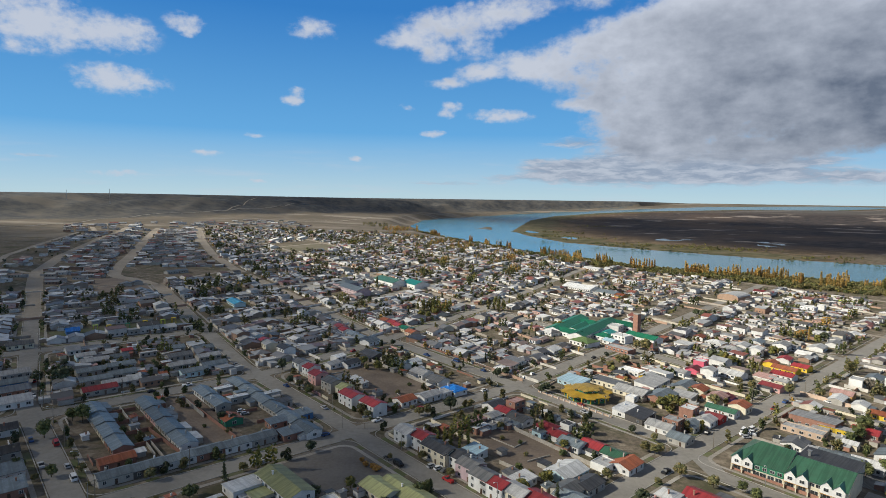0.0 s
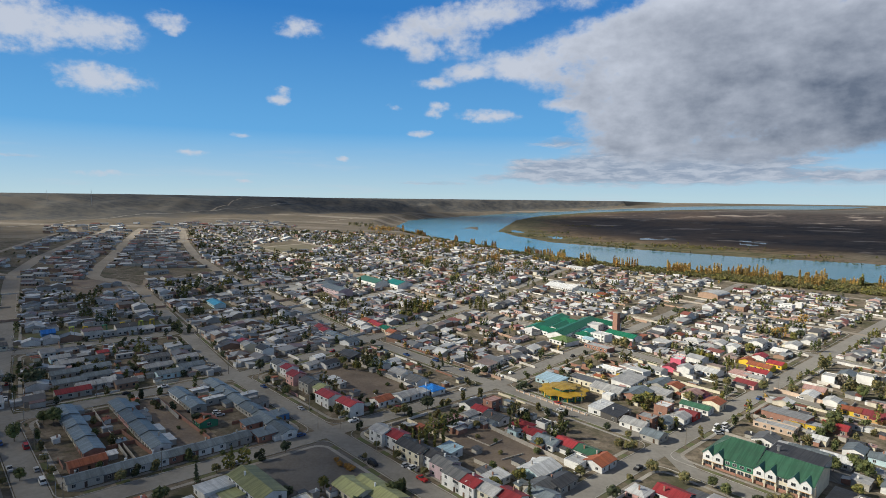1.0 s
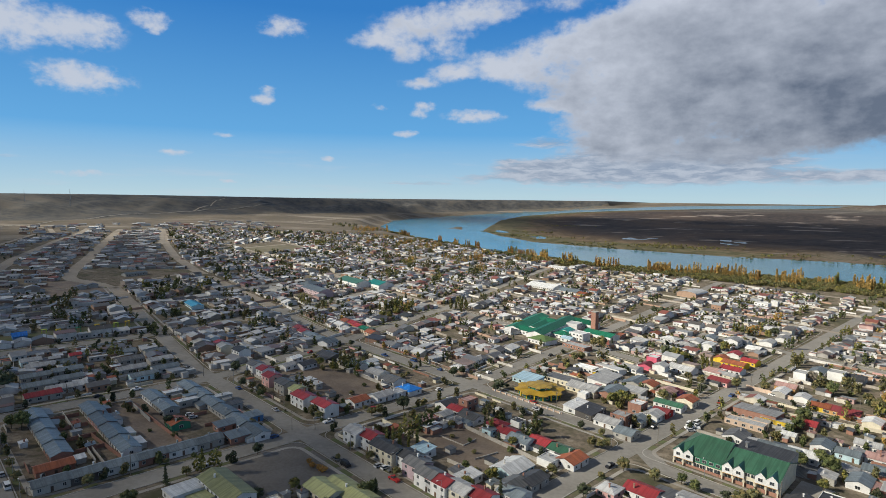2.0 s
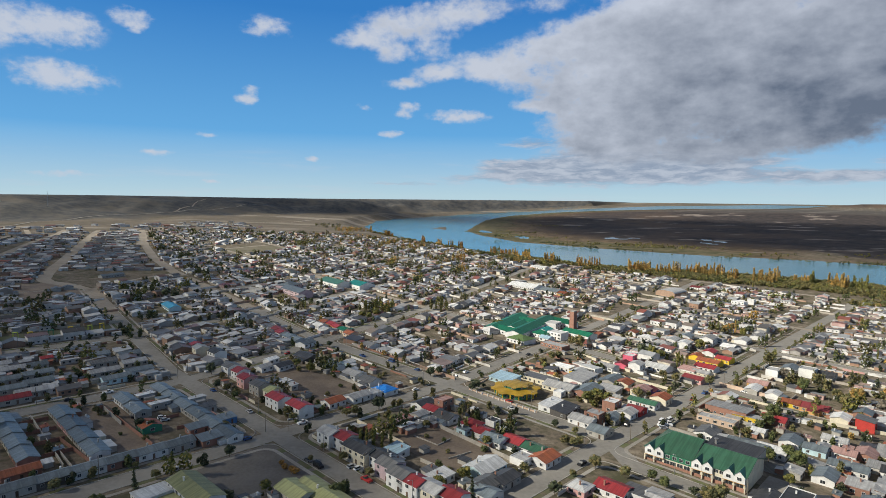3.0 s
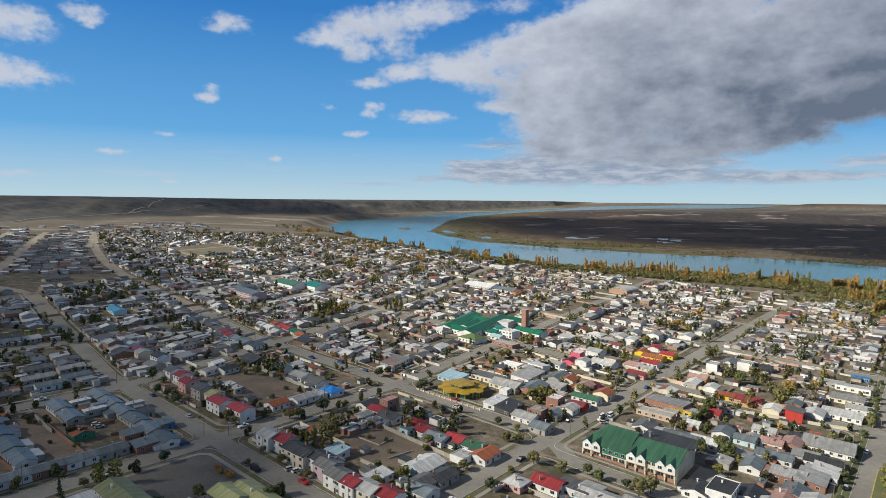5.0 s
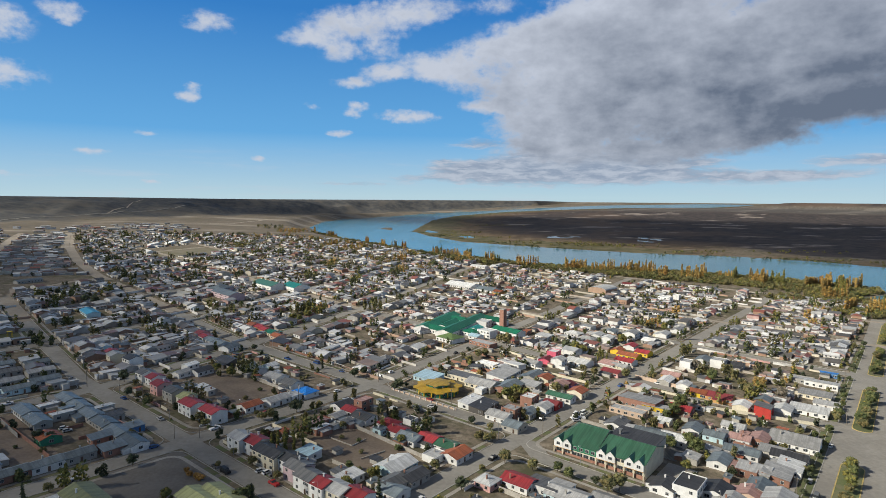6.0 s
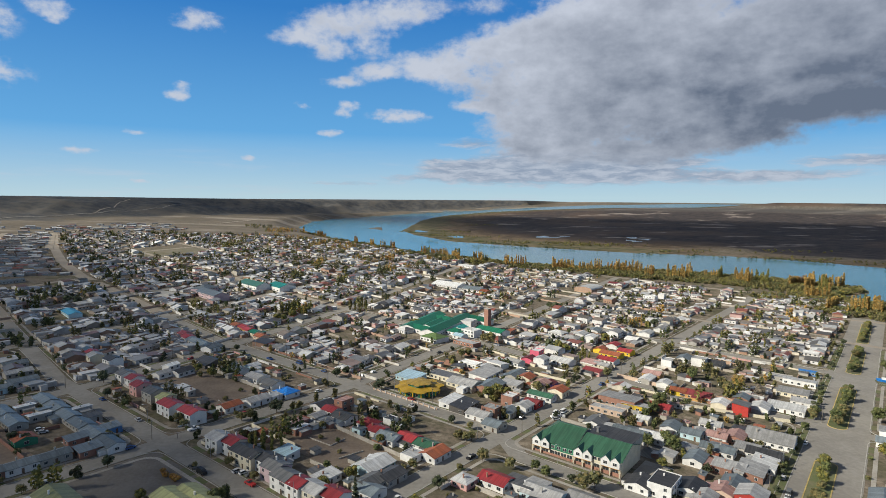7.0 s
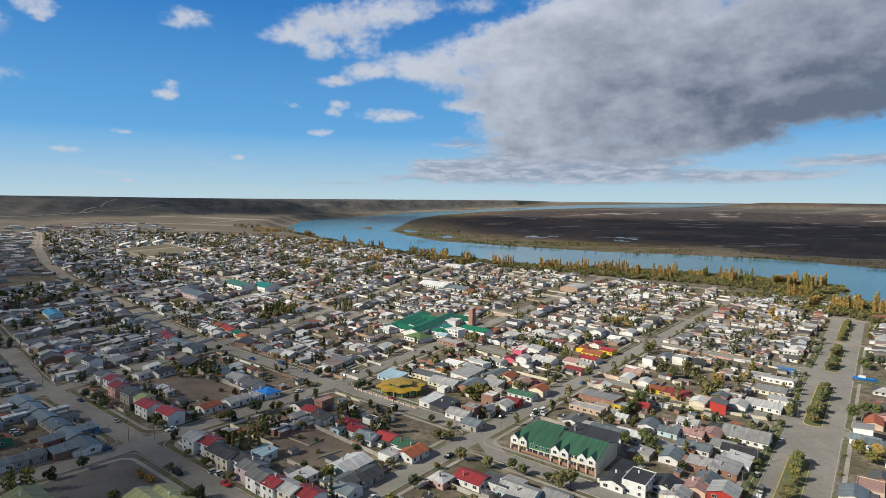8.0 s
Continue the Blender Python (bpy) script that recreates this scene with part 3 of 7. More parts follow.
# ---- building blocks ----
class Shape:
    """Gathers boxes and slabs into one mesh."""

    def __init__(self):
        self.v, self.f, self.m = [], [], []

    def poly(self, pts, mat=0):
        n = len(self.v)
        self.v += [tuple(p) for p in pts]
        self.f.append(tuple(range(n, n + len(pts))))
        self.m.append(mat)

    def solid(self, base, top, mat=0):
        """A closed body between two rings of as many points."""
        n, k = len(self.v), len(base)
        self.v += [tuple(p) for p in base] + [tuple(p) for p in top]
        faces = [tuple(range(n + k - 1, n - 1, -1)), tuple(range(n + k, n + 2 * k))]
        faces += [(n + i, n + (i + 1) % k, n + k + (i + 1) % k, n + k + i) for i in range(k)]
        self.f += faces
        self.m += [mat] * len(faces)

    def box(self, x0, y0, z0, x1, y1, z1, mat=0):
        r = [(x0, y0), (x1, y0), (x1, y1), (x0, y1)]
        self.solid([(*p, z0) for p in r], [(*p, z1) for p in r], mat)

    def slab(self, a, b, c, d, thick, mat=0):
        """A plate with its upper face through four points, anticlockwise from above."""
        self.solid([(p[0], p[1], p[2] - thick) for p in (a, b, c, d)], (a, b, c, d), mat)

    def tube(self, p, q, r0, r1, sides=6, mat=0):
        p, q = Vector(p), Vector(q)
        turn = (q - p).to_track_quat("Z", "Y")
        ring = [Vector((math.cos(6.2832 * i / sides), math.sin(6.2832 * i / sides), 0)) for i in range(sides)]
        self.solid([p + turn @ (c * r0) for c in ring], [q + turn @ (c * r1) for c in ring], mat)

    def mesh(self, name, *materials):
        me = bpy.data.meshes.new(name)
        me.from_pydata(self.v, [], self.f)
        for m in materials:
            me.materials.append(m)
        if len(materials) > 1:
            me.polygons.foreach_set("material_index", self.m)
        return me


def part(name, data, parent, label="", at=None):
    """One mesh object under a thing or a part."""
    ob = new(name, data)
    ob.parent = parent
    if at is not None:
        ob.matrix_basis = at
    if label:
        ob["label"] = label
    return ob


def stand(x, y, turn=0.0, lift=0.0):
    return pose(x, y, ground_at(x, y) + lift, 0, 0, turn)


def window_mesh(w, h):
    s = Shape()
    s.box(-w / 2 - 0.08, -0.06, -h / 2 - 0.08, w / 2 + 0.08, 0.05, h / 2 + 0.08, 0)
    s.box(-w / 2, -0.075, -h / 2, -0.04, 0.04, h / 2, 1)
    s.box(0.04, -0.075, -h / 2, w / 2, 0.04, h / 2, 1)
    return s.mesh("window", TRIM, GLASS)


def door_mesh():
    s = Shape()
    s.box(-0.45, -0.07, -1.0, 0.45, 0.05, 1.0)
    s.box(-0.38, -0.09, 0.1, 0.38, 0.03, 0.85)
    s.box(-0.38, -0.09, -0.85, 0.38, 0.03, -0.05)
    return s.mesh("door", DOOR)


WINDOWS = {"s": window_mesh(1.1, 1.1), "m": window_mesh(1.6, 1.15), "l": window_mesh(2.4, 1.5)}
DOORS = door_mesh()


def roof_words(key):
    return {"z": "grey zinc", "l": "pale zinc", "n": "blue-grey sheet", "k": "black sheet", "d": "dark grey sheet", "r": "red sheet", "m": "maroon sheet", "o": "rust-coloured sheet", "p": "faded pink sheet", "g": "dark green sheet", "e": "emerald green sheet", "v": "olive-yellow sheet", "b": "bright blue sheet", "c": "sky-blue sheet", "f": "yellow-green sheet", "t": "teal sheet", "a": "pale blue sheet", "y": "ochre sheet", "w": "white"}[key]


def wall_words(key):
    return {"w": "white", "c": "cream", "i": "pink", "m": "dusty mauve", "q": "rose-pink", "x": "red", "b": "brick", "h": "bare block", "o": "ochre", "y": "yellow", "l": "lime", "g": "green", "a": "pale blue", "u": "blue", "v": "violet", "d": "dark", "s": "salmon"}[key]


def shell(form, w, d, h, rise, over=0.35, th=0.14):
    """Walls and roof of a house on a footprint w by d, ridge along x, front at -y."""
    walls, top = Shape(), Shape()
    x, y = w / 2, d / 2
    foot = -1.0
    if form == "f":
        walls.box(-x, -y, foot, x, y, h - 0.25)
        for b in ((-x, -y, x, -y + 0.2), (-x, y - 0.2, x, y), (-x, -y + 0.2, -x + 0.2, y - 0.2), (x - 0.2, -y + 0.2, x, y - 0.2)):
            walls.box(b[0], b[1], h - 0.25, b[2], b[3], h + 0.25)
        top.slab((-x + 0.2, -y + 0.2, h - 0.1), (x - 0.2, -y + 0.2, h - 0.1), (x - 0.2, y - 0.2, h), (-x + 0.2, y - 0.2, h), 0.1)
    elif form == "s":
        walls.solid([(-x, -y, foot), (x, -y, foot), (x, y, foot), (-x, y, foot)], [(-x, -y, h), (x, -y, h), (x, y, h + rise), (-x, y, h + rise)])
        k = rise / d * over
        top.slab((-x - over, -y - over, h - k + th), (x + over, -y - over, h - k + th), (x + over, y + over, h + rise + k + th), (-x - over, y + over, h + rise + k + th), th)
    elif form == "h":
        walls.box(-x, -y, foot, x, y, h)
        rx = max(x - y, 0.15)
        X, Y, e = x + over, y + over, h - 0.08
        a, b, c, q = (-X, -Y, e), (X, -Y, e), (X, Y, e), (-X, Y, e)
        r0, r1 = (-rx, 0, h + rise), (rx, 0, h + rise)
        top.box(-X, -Y, e - th, X, Y, e)
        for p in ([a, b, r1, r0], [b, c, r1], [c, q, r0, r1], [q, a, r0]):
            top.poly(p)
    else:
        prof = [(-y, foot), (y, foot), (y, h), (0, h + rise), (-y, h)]
        walls.solid([(-x, p[0], p[1]) for p in prof][::-1], [(x, p[0], p[1]) for p in prof][::-1])
        k = rise / y * over
        for s in (-1, 1):
            e, r = (s * (y + over), h - k + th), (0, h + rise + th)
            pts = [(-x - over, *e), (x + over, *e), (x + over, *r), (-x - over, *r)]
            top.slab(*(pts if s < 0 else pts[::-1]), th)
    return walls, top


def house(x, y, turn, w, d, floors=1, form="g", roofs="z", walls="w", level=2, rng=random, name="house", label="", eave=0.0, rise=0.0, openings=True):
    """A house with its front (-y) turned to the street; form: g ridge along the street, x gable to the street, s lean-to, h hip, f flat."""
    h = eave or (2.65 * floors + 0.15)
    if form == "x":
        w, d, turned = d, w, True
    else:
        turned = False
    rise = rise or {"g": d * 0.165, "x": d * 0.165, "s": d * 0.1, "h": d * 0.18, "f": 0}[form]
    body, top = shell("g" if form == "x" else form, w, d, h, rise)
    ob = new(name)
    ob.matrix_basis = stand(x, y, turn + (90 if turned else 0))
    sort = {"house": "house", "shed": "shed"}.get(name, "public building")
    text = label or f"{('one', 'two', 'three')[min(floors, 3) - 1]}-storey {wall_words(walls)} {sort} under a {roof_words(roofs)} roof"
    tagged(ob, text, sort)
    part("wall", body.mesh("wall", WALL[walls]), ob)
    part("roof", top.mesh("roof", ROOF[roofs]), ob)
    if level >= 1 and openings:
        sides = [(-d / 2, w, 0), (d / 2, w, 180), (w / 2, d, 90), (-w / 2, d, -90)]
        if turned:
            sides = [sides[3], sides[2], sides[0], sides[1]]
        for k, (off, run, a) in enumerate(sides[: 4 if level >= 2 else 2]):
            face = (ob.matrix_basis.to_3x3() @ Matrix.Rotation(radians(a), 3, "Z")) @ Vector((0, -1, 0))
            if face.x * (x - MID[0]) + face.y * (y - MID[1]) > 0:
                continue
            n = max(1, int(run / (3.1 if k < 2 else 4.2)))
            has_door = k == 0
            for f in range(floors):
                for c in range(n):
                    along = (c + 0.5 - n / 2) * run / n
                    if k >= 2 and rng.random() < 0.35:
                        continue
                    opening = WINDOWS["m" if (c + k) % 2 else "s"]
                    kind, z = "window", 2.65 * f + 1.55
                    if has_door and f == 0 and c == n // 2:
                        opening, kind, z = DOORS, "door", 1.02
                    r = Matrix.Rotation(radians(a), 4, "Z")
                    part(kind, opening, ob, at=r @ Matrix.Translation((along, -abs(off), z)))
    if level >= 1 and name == "house" and form != "f" and rng.random() < 0.62:
        # a lower lean-to against the back
        aw, ad, ah = w * rng.uniform(0.35, 0.7), rng.uniform(2.2, 3.6), min(h - 0.3, 2.4)
        ax = rng.uniform(-0.5, 0.5) * (w - aw)
        side = rng.choice((1, 1, -1)) if not turned else 1
        if side > 0:
            s, t = Shape(), Shape()
            y0 = d / 2
            s.solid([(ax - aw / 2, y0, -1), (ax + aw / 2, y0, -1), (ax + aw / 2, y0 + ad, -1), (ax - aw / 2, y0 + ad, -1)], [(ax - aw / 2, y0, ah + 0.1), (ax + aw / 2, y0, ah + 0.1), (ax + aw / 2, y0 + ad, ah - 0.35), (ax - aw / 2, y0 + ad, ah - 0.35)])
            t.slab((ax - aw / 2 - 0.2, y0, ah + 0.24), (ax + aw / 2 + 0.2, y0, ah + 0.24), (ax + aw / 2 + 0.2, y0 + ad + 0.2, ah - 0.25), (ax - aw / 2 - 0.2, y0 + ad + 0.2, ah - 0.25), 0.1)
            annex = part("annex", s.mesh("annex", WALL[rng.choice("hbcw" + walls)]), ob)
            part("annex_roof", t.mesh("annex_roof", ROOF[rng.choice("zldn" + roofs)]), annex)
    if level >= 2 and rng.random() < 0.5:
        s = Shape()
        cx, cy = rng.uniform(-0.3, 0.3) * w, rng.uniform(0.1, 0.3) * d
        s.box(cx - 0.25, cy - 0.25, h - 0.4, cx + 0.25, cy + 0.25, h + rise + 0.8)
        s.box(cx - 0.33, cy - 0.33, h + rise + 0.8, cx + 0.33, cy + 0.33, h + rise + 0.95)
        part("chimney", s.mesh("chimney", WALL[rng.choice("bhw")]), ob)
    return ob


# ---- trees ----
def clump(rng, centre, size, count, leaf, out):
    for _ in range(count):
        p = Vector((rng.gauss(0, 1), rng.gauss(0, 1), rng.gauss(0, 1)))
        p = p.normalized() * rng.uniform(0.45, 1.0)
        p = Vector(centre) + Vector((p.x * size[0], p.y * size[1], p.z * size[2]))
        a = Vector((rng.gauss(0, 1), rng.gauss(0, 1), rng.gauss(0, 1))).normalized()
        b = a.orthogonal().normalized()
        s, t = leaf * rng.uniform(0.6, 1.3), leaf * rng.uniform(0.5, 1.0)
        c = a.cross(b)
        out.poly([p - b * s - c * t, p + b * s - c * t * 0.6, p + b * s * 0.8 + c * t, p - b * s * 0.7 + c * t * 0.9])


def core(rng, centre, size, out):
    """The dark dense inside of a clump: a small lumpy body that the leaves hide."""
    n = len(out.v)
    pts = [(0, 0, 1), (0, 0, -1)] + [(math.cos(a * 1.2566 + o) * 0.9, math.sin(a * 1.2566 + o) * 0.9, z) for z, o in ((0.42, 0.0), (-0.42, 0.628)) for a in range(5)]
    for p in pts:
        k = rng.uniform(0.5, 0.82)
        out.v.append(tuple(c + q * r * k for c, q, r in zip(centre, p, size)))
    for a in range(5):
        b = (a + 1) % 5
        out.f += [(n, n + 2 + a, n + 2 + b), (n + 1, n + 7 + b, n + 7 + a), (n + 2 + a, n + 7 + a, n + 2 + b), (n + 7 + a, n + 7 + b, n + 2 + b)]
        out.m += [0] * 4


def tree_parts(kind, height, spread, seed, leaf, quads):
    """Trunk with limbs, and crown, as two shapes."""
    rng = random.Random(seed)
    trunk, crown = Shape(), Shape()
    if kind == "poplar":
        trunk.tube((0, 0, -0.5), (0, 0, height * 0.9), 0.22, 0.04)
        for k in range(16):
            z = height * (0.12 + 0.82 * k / 15)
            r = spread * (0.55 + 0.6 * math.sin(math.pi * (0.12 + 0.8 * k / 15))) * rng.uniform(0.75, 1.1)
            a = rng.uniform(0, 6.28)
            off = (math.cos(a) * spread * 0.22, math.sin(a) * spread * 0.22, z)
            trunk.tube((0, 0, z - 0.8), off, 0.05, 0.02, 4)
            core(rng, off, (r * 0.75, r * 0.75, height * 0.075), crown)
            clump(rng, off, (r * 0.8, r * 0.8, height * 0.075), quads // 16, leaf, crown)
    elif kind == "cone":
        trunk.tube((0, 0, -0.5), (0, 0, height * 0.95), 0.2, 0.03)
        for k in range(14):
            z = height * (0.1 + 0.85 * k / 13)
            r = spread * (1.02 - k / 14) * rng.uniform(0.8, 1.1)
            a = rng.uniform(0, 6.28)
            core(rng, (math.cos(a) * r * 0.3, math.sin(a) * r * 0.3, z), (r * 0.8, r * 0.8, height * 0.06), crown)
            clump(rng, (math.cos(a) * r * 0.3, math.sin(a) * r * 0.3, z), (r * 0.85, r * 0.85, height * 0.06), quads // 14, leaf, crown)
    else:
        fork = height * (0.3 if kind == "round" else 0.12)
        trunk.tube((0, 0, -0.5), (0, 0, fork), 0.06 + height * 0.022, 0.04 + height * 0.014)
        for k in range(15):
            a, e = k * 2.4 + rng.uniform(-0.4, 0.4), (k + rng.random()) / 15
            r = spread * rng.uniform(0.3, 0.75) * (1.1 - 0.75 * abs(e - 0.4))
            tip = (math.cos(a) * r, math.sin(a) * r, fork + (height - fork) * (0.18 + 0.66 * e))
            trunk.tube((0, 0, fork * 0.9), tip, 0.03 + height * 0.008, 0.02, 4)
            q = spread * rng.uniform(0.36, 0.56)
            core(rng, tip, (q, q, q * 0.85), crown)
            clump(rng, tip, (q, q, q * 0.85), quads // 15, leaf, crown)
    return trunk, crown


def tree_model(name, kind, height, spread, tone, seed, leaf, quads, label, category="tree"):
    trunk, crown = tree_parts(kind, height, spread, seed, leaf, quads)
    return dict(name=name, trunk=trunk.mesh("trunk", BARK), crown=crown.mesh("crown", LEAF[tone]), label=label, category=category)


TREES = {}
for tone, words in (("green", "leafy green tree with a rounded crown"), ("olive", "olive-green street tree with a loose crown"), ("dark", "dark evergreen tree with a dense crown"), ("lime", "tree turning from green to yellow"), ("yellow", "autumn tree with yellow leaves"), ("orange", "autumn tree with orange leaves"), ("grey", "nearly bare grey tree with thin twigs")):
    TREES[tone] = [tree_model("tree", "round", 4.6 + k, 2.3 + 0.5 * k, tone, 31 * k + len(tone), 0.19, 900, words) for k in range(3)]
for tone, words in (("lime", "tall narrow poplar turning yellow"), ("yellow", "tall narrow yellow poplar"), ("orange", "tall narrow orange poplar"), ("dark", "tall narrow dark green poplar")):
    TREES["poplar_" + tone] = [tree_model("poplar", "poplar", 11 + 2.0 * k, 1.15 + 0.2 * k, tone, 7 * k + len(tone), 0.22, 700, words) for k in range(2)]
for tone, words in (("green", "broad old green tree in a yard"), ("lime", "broad old tree turning yellow-green"), ("yellow", "broad old tree in yellow autumn leaf"), ("olive", "broad old olive-green tree in a yard"), ("grey", "broad old tree, nearly bare and grey")):
    TREES["big_" + tone] = [tree_model("tree", "round", 9.0 + k, 4.4, tone, 91 * k + len(tone), 0.22, 2600, words) for k in range(2)]
TREES["conifer"] = [tree_model("conifer", "cone", 8 + 2 * k, 2.0 + 0.4 * k, "dark", 5 + k, 0.2, 700, "dark green conifer with a pointed crown") for k in range(2)]
for tone, words in (("green", "low green garden bush by the fence"), ("olive", "low olive-brown bush in a garden"), ("orange", "low orange-leaved bush on the verge")):
    TREES["bush_" + tone] = [tree_model("bush", "bush", 1.9 + 0.5 * k, 1.3 + 0.3 * k, tone, 3 * k + 2, 0.16, 330, words, "bush") for k in range(2)]


def tree(kind, x, y, size=1.0, rng=random, group=""):
    t = TREES[kind][rng.randrange(len(TREES[kind]))]
    ob = new(t["name"])
    ob.matrix_basis = stand(x, y, rng.uniform(0, 360)) @ Matrix.Diagonal((size * rng.uniform(0.9, 1.1), size * rng.uniform(0.9, 1.1), size * rng.uniform(0.88, 1.12), 1))
    tagged(ob, t["label"], t["category"], group)
    part("trunk", t["trunk"], ob)
    part("crown", t["crown"], ob)
    return ob


# ---- cars, poles ----
def car_model(kind):
    """Body, glass house and wheels as meshes."""
    s, g = Shape(), Shape()
    L, W, H = {"hatch": (3.9, 1.7, 1.45), "sedan": (4.4, 1.75, 1.42), "pickup": (5.1, 1.85, 1.75), "van": (5.0, 1.9, 2.1)}[kind]
    x, y = L / 2, W / 2
    low, belt = 0.28, H * 0.58
    s.solid([(-x, -y, low), (x, -y, low), (x, y, low), (-x, y, low)], [(-x + 0.08, -y + 0.06, belt), (x - 0.12, -y + 0.06, belt * 0.95), (x - 0.12, y - 0.06, belt * 0.95), (-x + 0.08, y - 0.06, belt)])
    c0, c1 = {"hatch": (-x + 0.15, x * 0.45), "sedan": (-x * 0.62, x * 0.42), "pickup": (-x * 0.15, x * 0.52), "van": (-x + 0.12, x * 0.72)}[kind]
    t0, t1 = c0 + (0.35 if kind != "van" else 0.1), c1 - 0.6
    g.solid([(c0, -y + 0.1, belt - 0.02), (c1, -y + 0.1, belt - 0.02), (c1, y - 0.1, belt - 0.02), (c0, y - 0.1, belt - 0.02)], [(t0, -y + 0.22, H - 0.06), (t1, -y + 0.22, H - 0.06), (t1, y - 0.22, H - 0.06), (t0, y - 0.22, H - 0.06)])
    r = Shape()
    r.box(t0 - 0.05, -y + 0.2, H - 0.07, t1 + 0.05, y - 0.2, H)
    w = Shape()
    w.tube((0, -0.1, 0), (0, 0.1, 0), 0.31, 0.31, 10)
    return s, g, r, w.mesh("wheel", RUBBER), [(sx * x * 0.62, sy * (y - 0.08), 0.31) for sx in (-1, 1) for sy in (-1, 1)]


PAINT = {k: surface(k + "_car_paint", c, 0.5, 0.0, None, 0.5, 3, 0.06, 0.05, spec=0.35) for k, c in (("white", (0.75, 0.75, 0.74)), ("silver", (0.45, 0.46, 0.47)), ("black", (0.02, 0.02, 0.022)), ("red", (0.38, 0.03, 0.03)), ("grey", (0.14, 0.145, 0.15)), ("blue", (0.04, 0.09, 0.24)))}
CARS = {}
for kind in ("hatch", "sedan", "pickup", "van"):
    s, g, r, w, spots = car_model(kind)
    CARS[kind] = dict(body={k: s.mesh("body", p) for k, p in PAINT.items()}, roof={k: r.mesh("roof", p) for k, p in PAINT.items()}, glass=g.mesh("glazing", GLASS), wheel=w, spots=spots)


def car(x, y, turn, kind="hatch", paint="white"):
    c = CARS[kind]
    name = {"hatch": "car", "sedan": "car", "pickup": "pickup_truck", "van": "van"}[kind]
    ob = new(name)
    ob.matrix_basis = stand(x, y, turn, 0.1)
    tagged(ob, f"{paint} {'hatchback' if kind == 'hatch' else 'pickup truck' if kind == 'pickup' else kind} parked on the ground", name.replace("_", " "), "parked vehicles")
    part("body", c["body"][paint], ob)
    part("roof", c["roof"][paint], ob)
    part("glazing", c["glass"], ob, "dark glass")
    for p in c["spots"]:
        part("wheel", c["wheel"], ob, at=Matrix.Translation(p))
    return ob


def lamp_meshes():
    pole, arm, head = Shape(), Shape(), Shape()
    pole.tube((0, 0, -0.3), (0, 0, 8.2), 0.11, 0.07)
    arm.tube((0, 0, 8.1), (0, -1.6, 8.7), 0.05, 0.04)
    head.box(-0.14, -2.3, 8.62, 0.14, -1.5, 8.8)
    wood, bar, drum = Shape(), Shape(), Shape()
    wood.tube((0, 0, -0.3), (0, 0, 8.8), 0.15, 0.1)
    bar.box(-1.0, -0.06, 8.2, 1.0, 0.06, 8.33)
    for k in (-0.9, -0.3, 0.3, 0.9):
        drum.tube((k, 0, 8.33), (k, 0, 8.5), 0.05, 0.04)
    return pole.mesh("pole", STEEL), arm.mesh("arm", STEEL), head.mesh("lamp_head", TRIM), wood.mesh("pole", POLEWOOD), bar.mesh("crossarm", POLEWOOD), drum.mesh("insulator", TRIM)


POLES = lamp_meshes()


def street_lamp(x, y, turn):
    ob = new("street_lamp")
    ob.matrix_basis = stand(x, y, turn)
    tagged(ob, "tall grey steel street lamp with one curved arm", "street lamp", "street lamps")
    for n, m in zip(("pole", "arm", "lamp_head"), POLES[:3]):
        part(n, m, ob)


def utility_pole(x, y, turn):
    ob = new("utility_pole")
    ob.matrix_basis = stand(x, y, turn)
    tagged(ob, "weathered utility pole with a crossarm", "utility pole", "utility poles")
    for n, m in zip(("pole", "crossarm", "insulator"), POLES[3:]):
        part(n, m, ob)


def yard_wall(p, q, high=1.7, mat=None, name="boundary_wall", label="long concrete block wall between the yards"):
    """A wall from p to q with a coping."""
    (ax, ay), (bx, by) = p, q
    run, turn = math.hypot(bx - ax, by - ay), math.degrees(math.atan2(by - ay, bx - ax))
    s = Shape()
    za, zb = ground_at(ax, ay), ground_at(bx, by)
    m = Matrix.Translation(((ax + bx) / 2, (ay + by) / 2, (za + zb) / 2)) @ Euler((0, 0, radians(turn))).to_matrix().to_4x4()
    t = (zb - za) / 2
    for y0, y1, z0, z1 in ((-0.1, 0.1, -0.6, high), (-0.15, 0.15, high, high + 0.1)):
        s.solid([(-run / 2, y0, z0 - t), (run / 2, y0, z0 + t), (run / 2, y1, z0 + t), (-run / 2, y1, z0 - t)], [(-run / 2, y0, z1 - t), (run / 2, y0, z1 + t), (run / 2, y1, z1 + t), (-run / 2, y1, z1 - t)])
    ob = new(name, s.mesh(name, mat or BLOCK))
    ob.matrix_basis = m
    return tagged(ob, label, "wall")

# ---- the street plan ----
GRID_TURN = 43.7
GU = (math.cos(radians(GRID_TURN)), math.sin(radians(GRID_TURN)))
GW = (math.sin(radians(GRID_TURN)), -math.cos(radians(GRID_TURN)))
ORIGIN = (-39.0, 247.0)
U_LINES = [-430, -322, -214, -106, 0, 110, 232, 356, 480, 604, 728]
W_LINES = [346, 222, 102, 0, -97, -215, -335, -455, -575, -695, -815, -935, -1055, -1175, -1295]
AVENUE = 222


def clamp(v, lo=0.0, hi=1.0):
    return max(lo, min(hi, v))


